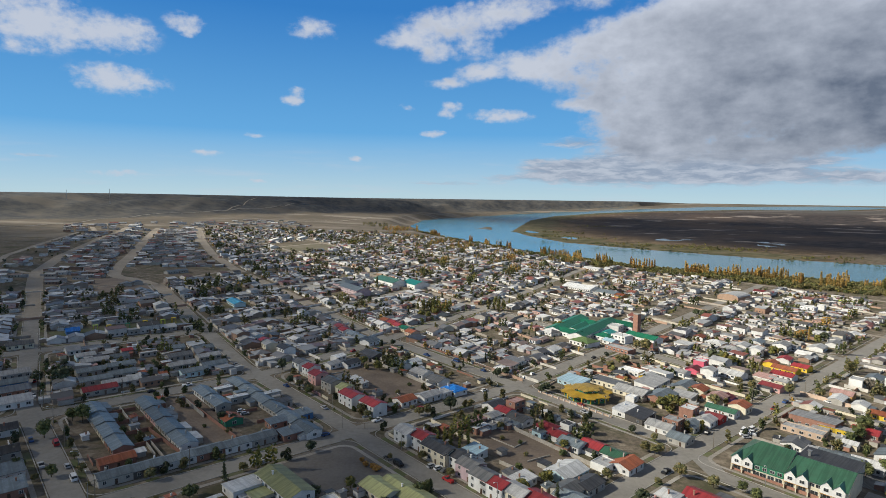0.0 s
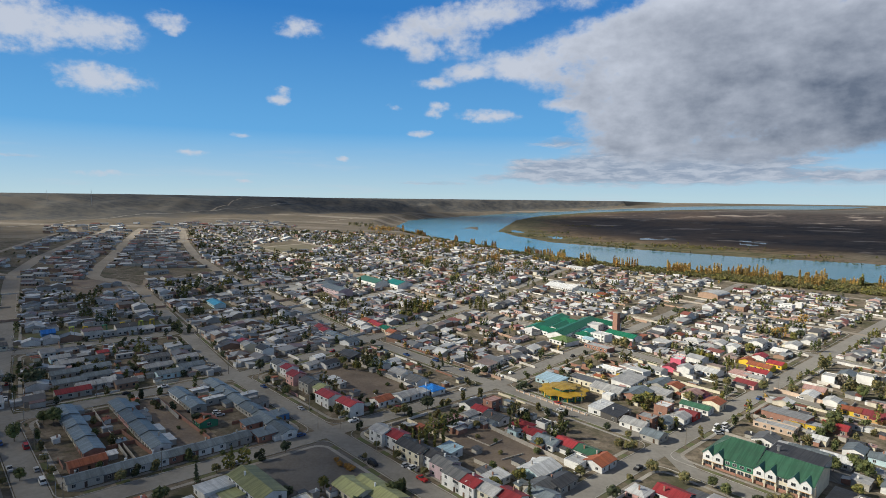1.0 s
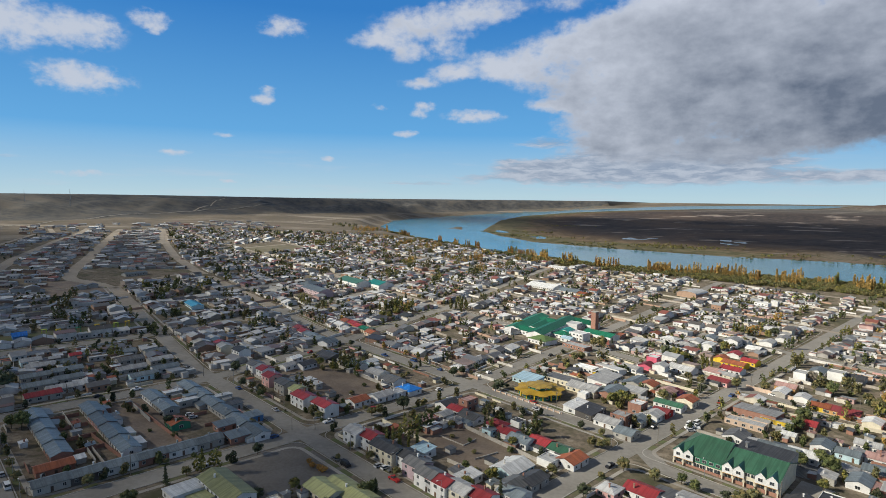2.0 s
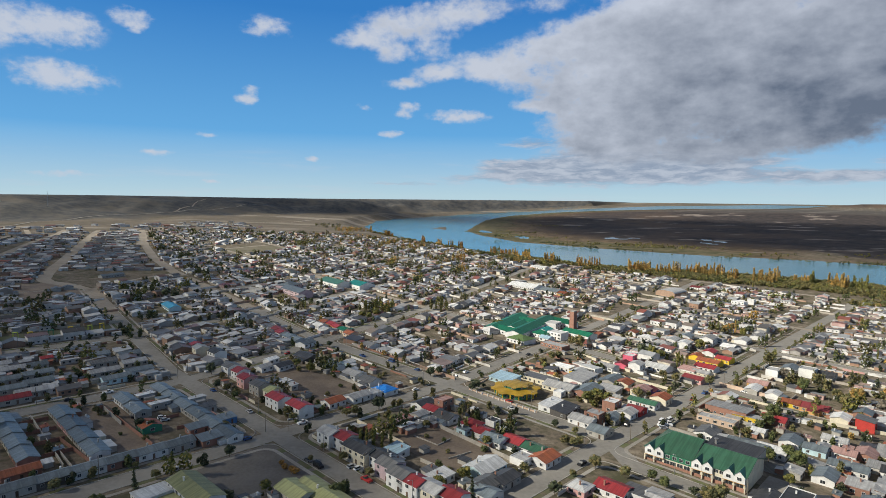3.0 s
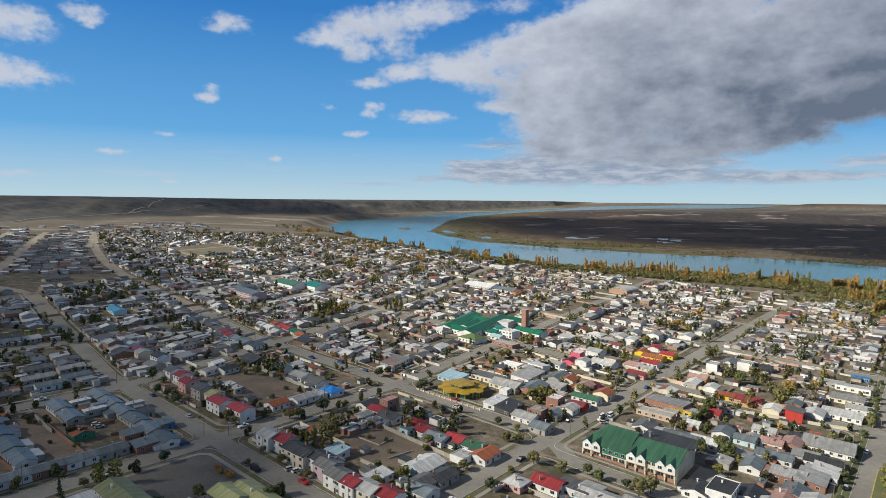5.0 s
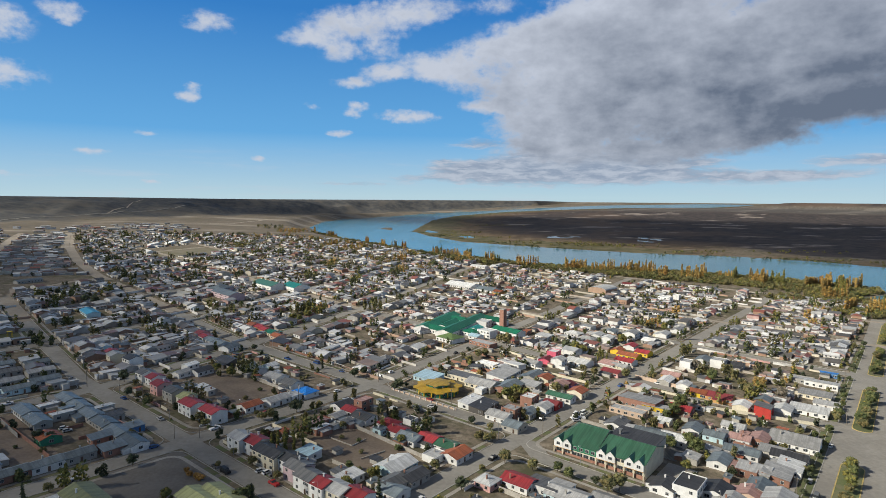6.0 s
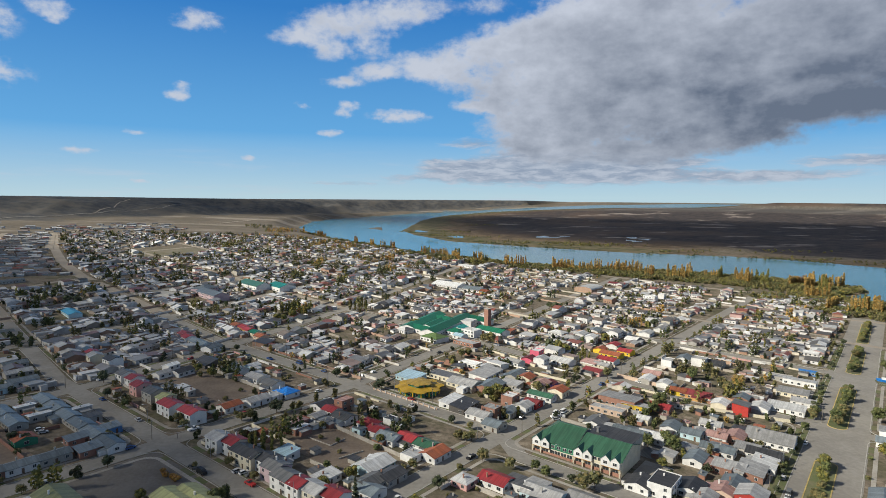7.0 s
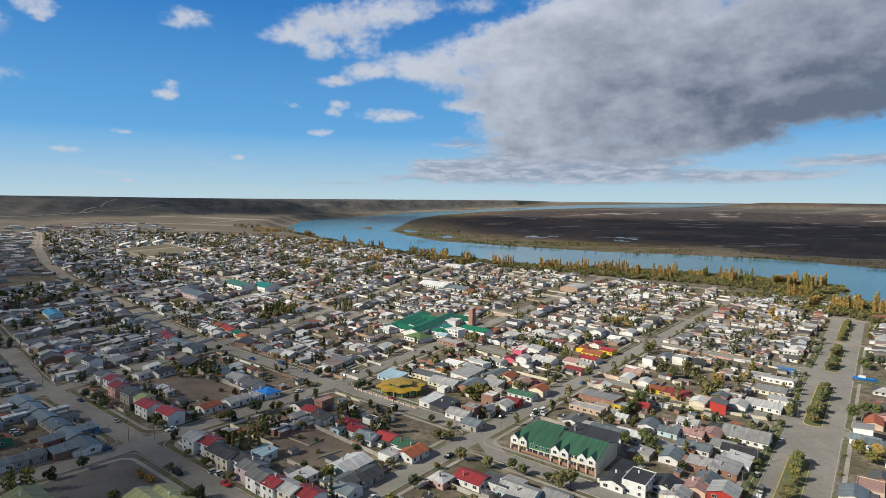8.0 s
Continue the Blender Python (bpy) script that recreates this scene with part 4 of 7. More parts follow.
def town(u, w):
    """Plan place of a point of the street grid, which fans a little towards the river and the hills."""
    k = clamp((u - 110) / 125)
    uu = u + 0.13 * max(0.0, -120 + 239 * k - w)
    ww = w - 0.15 * max(0.0, u - 110) * clamp((102 - w) / 102) - 0.245 * max(0.0, u) * clamp(-w / 97)
    return ORIGIN[0] + uu * GU[0] + ww * GW[0], ORIGIN[1] + uu * GU[1] + ww * GW[1]


def heading(u, w, du, dw):
    """Bearing in degrees, from +x, of a step along the grid."""
    a, b = town(u - du * 0.5, w - dw * 0.5), town(u + du * 0.5, w + dw * 0.5)
    return math.degrees(math.atan2(b[1] - a[1], b[0] - a[0]))


def bank_gap(x, y):
    """Metres from the river's near bank, less than nothing in the water or beyond."""
    d, s = to_line(np.array([x]), np.array([y]), NEAR_BANK)
    return float(d[0] * -s[0])


def mesa_gap(x, y):
    d, s = to_line(np.array([x]), np.array([y]), MESA_FOOT)
    return float(d[0] * s[0])


def from_mid(x, y):
    return math.hypot(x - MID[0], y - MID[1])


def in_town(x, y, margin=45):
    return bank_gap(x, y) > margin and mesa_gap(x, y) > 230 and from_mid(x, y) < 1530 - 0.1 * x


def bend(u, w):
    """The street before the school runs nearer than its line."""
    return 93.5 if u == 110 and 108 < w < 216 else u


def strip(points, half, lift, out):
    """A flat ribbon along points that lies on the ground."""
    pts = [Vector(p) for p in points]
    for i in range(len(pts)):
        t = (pts[min(i + 1, len(pts) - 1)] - pts[max(i - 1, 0)]).normalized()
        n = Vector((-t.y, t.x))
        for s in (half, -half):
            p = pts[i] + n * s
            out.v.append((p.x, p.y, ground_at(p.x, p.y) + lift))
    base = len(out.v) - 2 * len(pts)
    for i in range(len(pts) - 1):
        k = base + 2 * i
        out.f.append((k, k + 1, k + 3, k + 2))
        out.m.append(0)


def grid_run(fixed, values, along_u):
    return [town(v, fixed) if along_u else town(fixed, v) for v in values]


# ---- the western quarter, whose tracks leave the grid ----
WEST_TRACK = [(-106, -430), (-106, -500), (-105, -570), (-79, -726), (-8, -1010), (41, -1159), (70, -1280)]
MIDDLE_TRACK = [(0, -380), (2, -415), (-12, -470), (-34, -514), (-24, -580), (4, -696), (52, -905), (104, -1121), (130, -1230)]
EAST_TRACK = [(110, -460), (109, -493), (120, -659), (144, -841), (185, -1078), (205, -1200)]
OUTER_TRACK = [(-112, -570), (-150, -640), (-140, -760), (-90, -960), (-40, -1150)]
SIDE_TRACK = [(-2, -430), (40, -462), (80, -478), (109, -480)]


def track_at(line, k):
    """A point a share k along a track."""
    runs = [math.dist(a, b) for a, b in zip(line, line[1:])]
    left = k * sum(runs)
    for (a, b), run in zip(zip(line, line[1:]), runs):
        if left <= run:
            return tuple(p + (q - p) * left / run for p, q in zip(a, b))
        left -= run
    return line[-1]


def off_grid(u, w):
    """Whether a place lies in the quarter of tracks or on its bare field."""
    if -62 < u < -4 and -505 < w < -395:
        return True
    if w > -455:
        return False
    east = EAST_TRACK[-1][0]
    for a, b in zip(EAST_TRACK, EAST_TRACK[1:]):
        if b[1] <= w <= a[1]:
            east = a[0] + (b[0] - a[0]) * (w - a[1]) / (b[1] - a[1])
    return u < east + 9



def build_roads():
    lift = 0.05
    for w in W_LINES:
        run = [town(u, w) for u in range(-430, 740, 20) if in_town(*town(u, w), 30) and not off_grid(u, w)]
        if len(run) < 4:
            continue
        if w == AVENUE:
            s = Shape()
            strip([town(u, w + 0.8) for u in range(-120, 640, 20)], 14.0, 0.06, s)
            tagged(new("road", s.mesh("road", ASPHALT)), "wide grey avenue with two carriageways", "road", kind="structure")
            continue
        s = Shape()
        far = w < -340
        strip(run, 3.6 if far else 4.8, lift, s)
        tagged(new("road", s.mesh("road", DIRT_ROAD if far else ASPHALT)), "pale dirt street" if far else "grey concrete street", "road", kind="structure")
    for u in U_LINES:
        run = [town(bend(u, w), w) for w in range(360, -1310, -20) if in_town(*town(u, w), 30) and not off_grid(u, w)]
        if len(run) < 4:
            continue
        near, out = [p for p in run if from_mid(*p) < 560], [p for p in run if from_mid(*p) >= 540]
        for pts, half, m, words in ((near, 4.6, ASPHALT, "grey concrete street"), (out, 6.5 if u < 120 else 4.2, DIRT_ROAD, "pale dirt street at the edge of town")):
            if len(pts) > 2:
                s = Shape()
                strip(pts, half, 0.08, s)
                tagged(new("road", s.mesh("road", m)), words, "road", kind="structure")
    for line, half in ((WEST_TRACK, 7), (MIDDLE_TRACK, 7), (EAST_TRACK, 6.5), (OUTER_TRACK, 4), (SIDE_TRACK, 3)):
        s = Shape()
        strip([town(*track_at(line, k / 40)) for k in range(41)], half, 0.11, s)
        tagged(new("road", s.mesh("road", DIRT_ROAD)), "broad pale dirt track between the outer houses", "road", kind="structure")


def kerb_line(points, high, half, out):
    """A low ridge along points."""
    pts = [Vector(p) for p in points]
    for a, b in zip(pts, pts[1:]):
        n = Vector((-(b - a).y, (b - a).x)).normalized() * half
        base = [a - n, b - n, b + n, a + n]
        out.solid([(p.x, p.y, ground_at(p.x, p.y) - 0.1) for p in base], [(p.x, p.y, ground_at(p.x, p.y) + high) for p in base])


def block_edges(u0, u1, w0, w1, inset):
    """Corner points of a block with rounded corners, inset from the street lines."""
    c = []
    for cu, cw, a0 in ((u1 - inset, w1 - inset, 0), (u0 + inset, w1 - inset, 90), (u0 + inset, w0 + inset, 180), (u1 - inset, w0 + inset, 270)):
        su, sw = (-1 if cu > (u0 + u1) / 2 else 1), (-1 if cw > (w0 + w1) / 2 else 1)
        for k in range(5):
            a = radians(a0 + 90 * k / 4)
            c.append(town(cu + su * 6 + 6 * math.cos(a), cw + sw * 6 + 6 * math.sin(a)))
    return c


FAR_WALLS, FAR_ROOFS = {True: Shape(), False: Shape()}, {True: Shape(), False: Shape()}
FAR_LEAVES = {"green": Shape(), "yellow": Shape(), "dark": Shape(), "olive": Shape(), "orange": Shape(), "lime": Shape()}
PALETTE = "zzllllwwwwwnkkkdddnrmopga"
WALLS = "wwwwwwccciisbhhoaw"


def merge(src, m, dst):
    n = len(dst.v)
    dst.v += [tuple(m @ Vector(p)) for p in src.v]
    dst.f += [tuple(i + n for i in f) for f in src.f]
    dst.m += src.m


def far_house(x, y, turn, w, d, h, form, rng, dark=False):
    a, b = shell(form, w, d, h, {"g": d * 0.16, "s": d * 0.1, "h": d * 0.17, "f": 0}[form])
    if from_mid(x, y) < 800:
        for side in (-1, 1):
            for k in range(int(w // 3)):
                c = (k + 0.5 - (w // 3) / 2) * 3 + rng.uniform(-0.3, 0.3)
                a.box(c - 0.55, side * d / 2 - 0.04, 0.9, c + 0.55, side * d / 2 + 0.04, 2.0, 1)
    m = stand(x, y, turn)
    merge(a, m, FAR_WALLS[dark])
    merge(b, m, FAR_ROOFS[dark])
    for chance in (0.8, 0.6, 0.35 if from_mid(x, y) < 900 else 0):
        if rng.random() > chance:
            continue
        # a lower addition at the back or side
        w2, d2 = rng.uniform(3, 6.5), rng.uniform(2.5, 5)
        off = Matrix.Translation((rng.uniform(-0.5, 0.5) * w, rng.choice((-1, 1)) * (d / 2 + d2 / 2 - 0.1), 0)) if rng.random() < 0.6 else Matrix.Translation((rng.choice((-1, 1)) * (w / 2 + w2 / 2 - 0.1), rng.uniform(-0.3, 0.3) * d, 0))
        a, b = shell(rng.choice("ssfg"), w2, d2, rng.uniform(1.9, min(h, 2.6)), d2 * 0.1, 0.15)
        merge(a, m @ off, FAR_WALLS[dark])
        merge(b, m @ off, FAR_ROOFS[dark])


def far_tree(x, y, height, spread, tone, rng, quads=26, leaf=0.0):
    """A crown of two or three uneven clumps down to the ground's shade."""
    z = ground_at(x, y)
    tall = height > spread * 3
    for k in range(3):
        a, r = rng.uniform(0, 6.28), 0 if tall else spread * 0.42
        e = (0.3, 0.52, 0.74)[k]
        s = spread * ((0.9, 1.0, 0.65)[k] if tall else rng.uniform(0.5, 0.75))
        clump(rng, (x + math.cos(a) * r, y + math.sin(a) * r, z + height * e), (s, s, height * (0.26 if tall else 0.3)), quads // 3, leaf or (0.30 if quads >= 150 else 0.42 if quads >= 50 else 0.62) + height * 0.02, FAR_LEAVES[tone])


def any_house(u, w, axis, long, deep, rng, dark=False, small=False):
    """One of the many houses that line the streets, unless its place is taken."""
    x, y = town(u, w)
    r = min(long, deep) * 0.5
    if off_grid(u, w) or kept_clear(u, w) or (long > 7.2 and by_hand(u, w)) or not seen_from_air(x, y, 1.5) or not in_town(x, y) or not free(x, y, r * 0.95):
        return
    far = from_mid(x, y)
    floors = 2 if rng.random() < 0.1 and not small else 1
    form = rng.choice("ssfg" if small else "ggggsshf")
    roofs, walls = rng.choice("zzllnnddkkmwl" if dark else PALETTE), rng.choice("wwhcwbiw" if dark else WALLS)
    if far < 325:
        home(u, w, axis, long, deep, floors, form, roofs, walls)
        return
    TAKEN.append((x, y, r))
    if far > 1000 and rng.random() < 0.2 + clamp((far - 1150) / 500) * 0.65:
        return
    turn = heading(u, w, 4, 0) if axis == "U" else heading(u, w, 0, 4)
    far_house(x, y, turn + rng.choice((0, 180)) + rng.gauss(0, 2.5), long, deep, 2.6 * floors + rng.uniform(-0.3, 0.3) - (0.3 if small else 0), form, rng, dark)


def garden(u, w, rng):
    x, y = town(u, w)
    if not in_town(x, y, 30):
        return
    far, r = from_mid(x, y), rng.random()
    if off_grid(u, w) or kept_clear(u, w) or not seen_from_air(x, y, 1.5) or not free(x, y, 0.6):
        return
    if far > 225:
        tones = ["green", "olive", "olive", "lime", "dark", "yellow" if rng.random() < 0.3 else "olive"] if bank_gap(x, y) < 330 else ["green", "olive", "olive", "dark", "lime" if u > 60 and rng.random() < 0.5 else "dark", "yellow" if rng.random() < 0.15 and u > 60 else "green"]
        if rng.random() < 0.12:
            tone = rng.choice(["yellow", "lime", "olive", "green"] if bank_gap(x, y) < 330 else ["olive", "lime", "green"])
            for k in range(rng.choice((1, 3, 4))):
                far_tree(x + k * 2.6, y + rng.uniform(-1, 1), rng.uniform(7, 12), rng.uniform(1.3, 2.0), tone, rng, 56 if far < 600 else 34)
        else:
            far_tree(x, y, rng.uniform(2.6, 6), rng.uniform(1.2, 2.5), rng.choice(tones), rng, 260 if far < 330 else 75 if far < 600 else 42)
    elif r < 0.5:
        tree(rng.choice(["bush_green", "bush_olive", "bush_olive"]), x, y, rng.uniform(0.6, 1.3), rng)
    else:
        tree(rng.choice(["green", "olive", "dark", "olive", "lime", "conifer" if rng.random() < 0.3 else "dark"]), x, y, rng.uniform(0.55, 1.0), rng)


def fill_block(u0, u1, w0, w1, seed, dark=False):
    """Houses along all four streets of a block, with sheds and gardens behind them."""
    rng = random.Random(seed)
    for side in (-1, 1):
        face = w0 if side < 0 else w1
        u = u0 + 9.5
        while u < u1 - 16:
            long, deep = rng.uniform(7, 13), rng.uniform(7, 11)
            turned = rng.random() < 0.4
            uu, ww = u + long / 2, face - side * (11.5 + deep / 2 + rng.uniform(-1.5, 2))
            if rng.random() < 0.95:
                any_house(uu, ww, *(("W", deep, long) if turned else ("U", long, deep)), rng, dark)
            if rng.random() < 0.55:
                garden(uu + rng.uniform(-5, 5), face - side * rng.uniform(6.5, 10), rng)
            u += long + rng.uniform(0.0, 1.5)
    for side in (-1, 1):
        face = u0 if side < 0 else u1
        w = w0 + 26
        while w < w1 - 32:
            long, deep = rng.uniform(7.5, 11), rng.uniform(8, 11)
            uu, ww = face - side * (11.5 + deep / 2), w + long / 2
            any_house(uu, ww, "W", long, deep, rng, dark)
            if rng.random() < 0.5:
                garden(face - side * rng.uniform(6.5, 10), ww + rng.uniform(-4, 4), rng)
            w += long + rng.uniform(0.4, 3)
    for _ in range(int((u1 - u0 - 44) * (w1 - w0 - 50) / 48)):
        uu, ww = rng.uniform(u0 + 24, u1 - 24), rng.uniform(w0 + 26, w1 - 26)
        if rng.random() < 0.55:
            any_house(uu, ww, rng.choice("UW"), rng.uniform(5, 11), rng.uniform(4, 7.5), rng, dark, True)
        else:
            garden(uu, ww, rng)


def clutter(u0, u1, w0, w1, seed):
    """Sheds, bushes and small trees in the yards of a block."""
    rng = random.Random(seed)
    cx, cy = town((u0 + u1) / 2, (w0 + w1) / 2)
    if from_mid(cx, cy) > 400 or not seen_from_air(cx, cy, 8):
        return
    for _ in range(160):
        u, w = rng.uniform(u0 + 12, u1 - 12), rng.uniform(w0 + 12, w1 - 12)
        x, y = town(u, w)
        if kept_clear(u, w) or not in_town(x, y) or not seen_from_air(x, y):
            continue
        if rng.random() < 0.36:
            if free(x, y, 1.6):
                home(u, w, rng.choice("UW"), rng.uniform(2.6, 5), rng.uniform(2.2, 3.6), 1, "s", rng.choice("zzldnkop"), rng.choice("hhbcw"), name="shed", eave=2.0, openings=False, label=rng.choice(["small lean-to shed of patched sheet metal", "small block shed under a sheet roof in a yard"]))
        elif rng.random() < 0.45 and free(x, y, 0.8) and not (-81 < u < -56 and -92 < w < -14):
            if from_mid(x, y) > 225:
                far_tree(x, y, rng.uniform(1.8, 5), rng.uniform(1.2, 2.4), rng.choice(["olive", "green", "dark", "olive"]), rng, 200 if from_mid(x, y) < 330 else 80)
            else:
                tree(rng.choice(["bush_green", "bush_olive", "bush_olive", "olive", "green", "dark", "lime"]), x, y, rng.uniform(0.5, 1.0), rng)


BY_HAND = set()


def fill_town():
    for i in range(len(U_LINES) - 1):
        for j in range(len(W_LINES) - 1):
            if (i, j) not in BY_HAND:
                # western blocks: greyer houses, with some of the cloud's shade left in the palette
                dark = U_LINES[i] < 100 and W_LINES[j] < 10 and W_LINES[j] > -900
                low, high = W_LINES[j + 1], W_LINES[j]
                low, high = (low + 12 if low == AVENUE else low), (high - 9 if high == AVENUE else high)
                clutter(U_LINES[i], U_LINES[i + 1], low, high, i * 77 + j)
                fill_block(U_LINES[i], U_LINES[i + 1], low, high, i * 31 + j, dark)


build_roads()

# ---- placing by street grid ----
TAKEN = []  # plan circles of what stands already
CLEAR = [(28, 66, -302, -258), (-38, -20, 21, 39), (30, 66, -86, -22), (33, 62, 36, 78), (-24, -2, 8, 60), (-46, -22, 8, 34), (100, 143, 112, 172), (110, 150, 12, 58), (226, 304, -42, 12), (-98, -6, -262, -236), (143, 182, -275, -240), (205, 245, -250, -222), (-72, -20, -64, -18), (345, 372, 236, 300), (215, 350, -760, -600), (245, 400, -840, -770), (124, 152, -345, -290), (62, 101, 103, 230), (80, 104, 60, 100), (100, 420, 236, 251)]
DRAWN = [(-104, -2, -95, 100), (2, 108, -92, 100), (112, 230, 4, 100), (112, 230, 104, 214), (234, 350, 104, 214)]  # blocks whose houses are set one by one


def by_hand(u, w):
    return any(a <= u <= b and c <= w <= d for a, b, c, d in DRAWN)


def free(x, y, r):
    return all((x - a) ** 2 + (y - b) ** 2 > (r + c) ** 2 for a, b, c in TAKEN)


def kept_clear(u, w):
    return any(a <= u <= b and c <= w <= d for a, b, c, d in CLEAR)


def home(u, w, axis, long, deep, floors, form, roofs, walls, **more):
    """A house at a place of the street grid, ridge along axis, front to the nearer street."""
    x, y = town(u, w)
    if axis == "U":
        near = min(W_LINES, key=lambda v: abs(v - w))
        turn = heading(u, w, 4, 0) + (0 if near > w else 180)
    else:
        near = min(U_LINES, key=lambda v: abs(v - u))
        turn = heading(u, w, 0, 4) + (0 if near < u else 180)
    TAKEN.append((x, y, min(long, deep) * 0.5))
    if long > deep * 1.25:
        for k in (-0.3, 0.3):
            a = radians(turn)
            TAKEN.append((x + math.cos(a) * long * k, y + math.sin(a) * long * k, deep * 0.48))
    far = from_mid(x, y)
    return house(x, y, turn, long, deep, floors, form, roofs, walls, 2 if far < 330 else 1, random.Random(int(u * 7 + w * 13)), **more)


def plant(kind, u, w, size=1.0):
    x, y = town(u, w)
    return tree(kind, x, y, size * (0.82 if kind.startswith("big") else 0.92), random.Random(int(u * 17 + w * 5)))


def seen_from_air(x, y, margin=0.0):
    """Whether the camera's line ever looks over this place."""
    a = math.degrees(math.atan2(x - MID[0], y - MID[1]))
    return -45 - margin < a < 52 + margin and from_mid(x, y) > 140


# ---- houses near the camera's path, block by block ----
# block C front row
home(13, 22, "W", 9, 8, 2, "g", "z", "w")
home(15, 30, "W", 8, 8, 2, "g", "r", "w")
home(13, 43, "W", 15, 8, 2, "g", "k", "c")
home(15, 54, "W", 8, 8, 2, "g", "k", "w")
home(13, 61, "W", 9, 8, 2, "g", "d", "m")
home(11, 70, "W", 9, 8, 2, "g", "d", "w")
home(11, 77, "W", 10, 8, 2, "g", "r", "w")
home(12, 85, "W", 10, 8, 2, "g", "z", "c")
home(14, 93, "W", 9, 8, 2, "g", "r", "w")
home(27, 49, "W", 8, 7, 1, "s", "a", "w")
home(24, 77, "U", 10, 6, 1, "s", "l", "w")
home(24, 72, "U", 6, 5, 1, "s", "d", "h")
home(43, 83, "U", 14, 11, 1, "g", "l", "a")
home(32, 92, "U", 10, 9, 1, "g", "d", "h")
home(41, 94, "U", 11, 8, 1, "g", "k", "h")
home(28, 96, "W", 10, 8, 1, "g", "n", "w")
# block C back row
home(68, 94, "U", 11, 9, 1, "g", "o", "w")
home(61, 88, "U", 8, 7, 1, "f", "l", "w")
home(72, 86, "W", 11, 8, 1, "g", "g", "w")
home(72, 76, "W", 10, 8, 1, "g", "r", "w")
home(67, 69, "W", 11, 8, 1, "g", "n", "w")
home(69, 60, "W", 9, 8, 1, "g", "r", "w")
home(72, 51, "W", 9, 8, 1, "h", "r", "w")
home(69, 37, "W", 11, 8, 1, "g", "d", "w")
home(71, 26, "W", 8, 7, 1, "g", "r", "w")
home(61, 27, "U", 7, 6, 1, "g", "z", "h")
home(59, 35, "U", 6, 5, 1, "g", "z", "w")
home(73, 17, "U", 10, 8, 1, "g", "k", "w")
home(80, 25, "U", 8, 6, 2, "f", "p", "b")
home(47, 27, "U", 13, 6, 1, "s", "p", "b")
home(46, 33, "U", 8, 4, 1, "s", "l", "b")
# block B
home(24, -87, "W", 8, 8, 2, "g", "d", "w")
home(24, -76, "W", 7, 8, 2, "g", "r", "w")
home(21, -64, "W", 8, 8, 2, "g", "r", "i")
home(21, -50, "W", 10, 8, 2, "g", "d", "h")
home(21, -38, "W", 6, 8, 2, "g", "v", "c")
home(18, -28, "W", 12, 8, 2, "g", "r", "w")
home(20, -13, "W", 12, 8, 2, "g", "r", "w")
home(40, -13, "U", 10, 8, 1, "g", "o", "w")
home(54, -11, "U", 12, 8, 1, "g", "z", "w")
home(31, -118, "W", 10, 8, 2, "g", "k", "w")
home(25, -134, "W", 9, 8, 2, "g", "z", "c")
home(28, -153, "W", 6, 7, 1, "g", "r", "w")
home(27, -167, "W", 8, 8, 1, "g", "z", "a")
home(26, -183, "W", 8, 8, 1, "g", "z", "w")
home(74, -77, "W", 15, 10, 1, "g", "k", "d")
home(77, -64, "W", 9, 8, 1, "g", "z", "w")
home(76, -53, "W", 9, 8, 1, "g", "n", "w")
home(86, -53, "U", 8, 7, 1, "g", "l", "a")
home(76, -37, "W", 12, 9, 1, "g", "z", "w")
home(75, -24, "W", 11, 9, 1, "g", "d", "w")
home(72, -10, "W", 11, 9, 1, "h", "b", "w")
home(65, -10, "U", 9, 7, 1, "f", "l", "w")
home(42, -79, "U", 9, 7, 1, "g", "z", "w")
home(52, -74, "U", 11, 8, 1, "g", "k", "w")
home(53, -87, "U", 8, 6, 1, "g", "w", "w")
home(37, -51, "W", 6, 5, 1, "s", "l", "h")
home(37, -44, "W", 6, 4, 1, "s", "l", "h")
home(33, -57, "W", 7, 5, 1, "s", "d", "h")
# block A terraces
home(-88, -26, "U", 12, 7, 1, "g", "o", "b")
home(-39, -40, "W", 8, 8, 1, "g", "o", "g")
home(-24, -25, "U", 9, 6, 1, "s", "n", "b")
home(-25, -11, "U", 9, 7, 1, "s", "n", "b")
home(-27, -80, "U", 8, 5, 1, "s", "l", "h")
home(-26, -64, "U", 9, 5, 1, "s", "l", "h")
home(-21, -70, "U", 8, 5, 1, "s", "n", "h")
home(-10, -60, "U", 8, 5, 1, "s", "l", "h")
home(-11, -46, "U", 8, 5, 1, "s", "d", "h")
home(-11, -27, "U", 9, 6, 1, "s", "n", "u")
# hall block
home(-49, 32, "W", 24, 10, 2, "g", "v", "w")
home(-52, 20, "U", 11, 9, 1, "s", "v", "c")
home(-53, 29, "U", 15, 11, 1, "s", "v", "c")
home(-59, 21, "U", 11, 10, 1, "s", "l", "w")
home(-22, 51, "W", 14, 9, 1, "g", "v", "c")
home(-16, 58, "W", 22, 9, 1, "g", "v", "c")
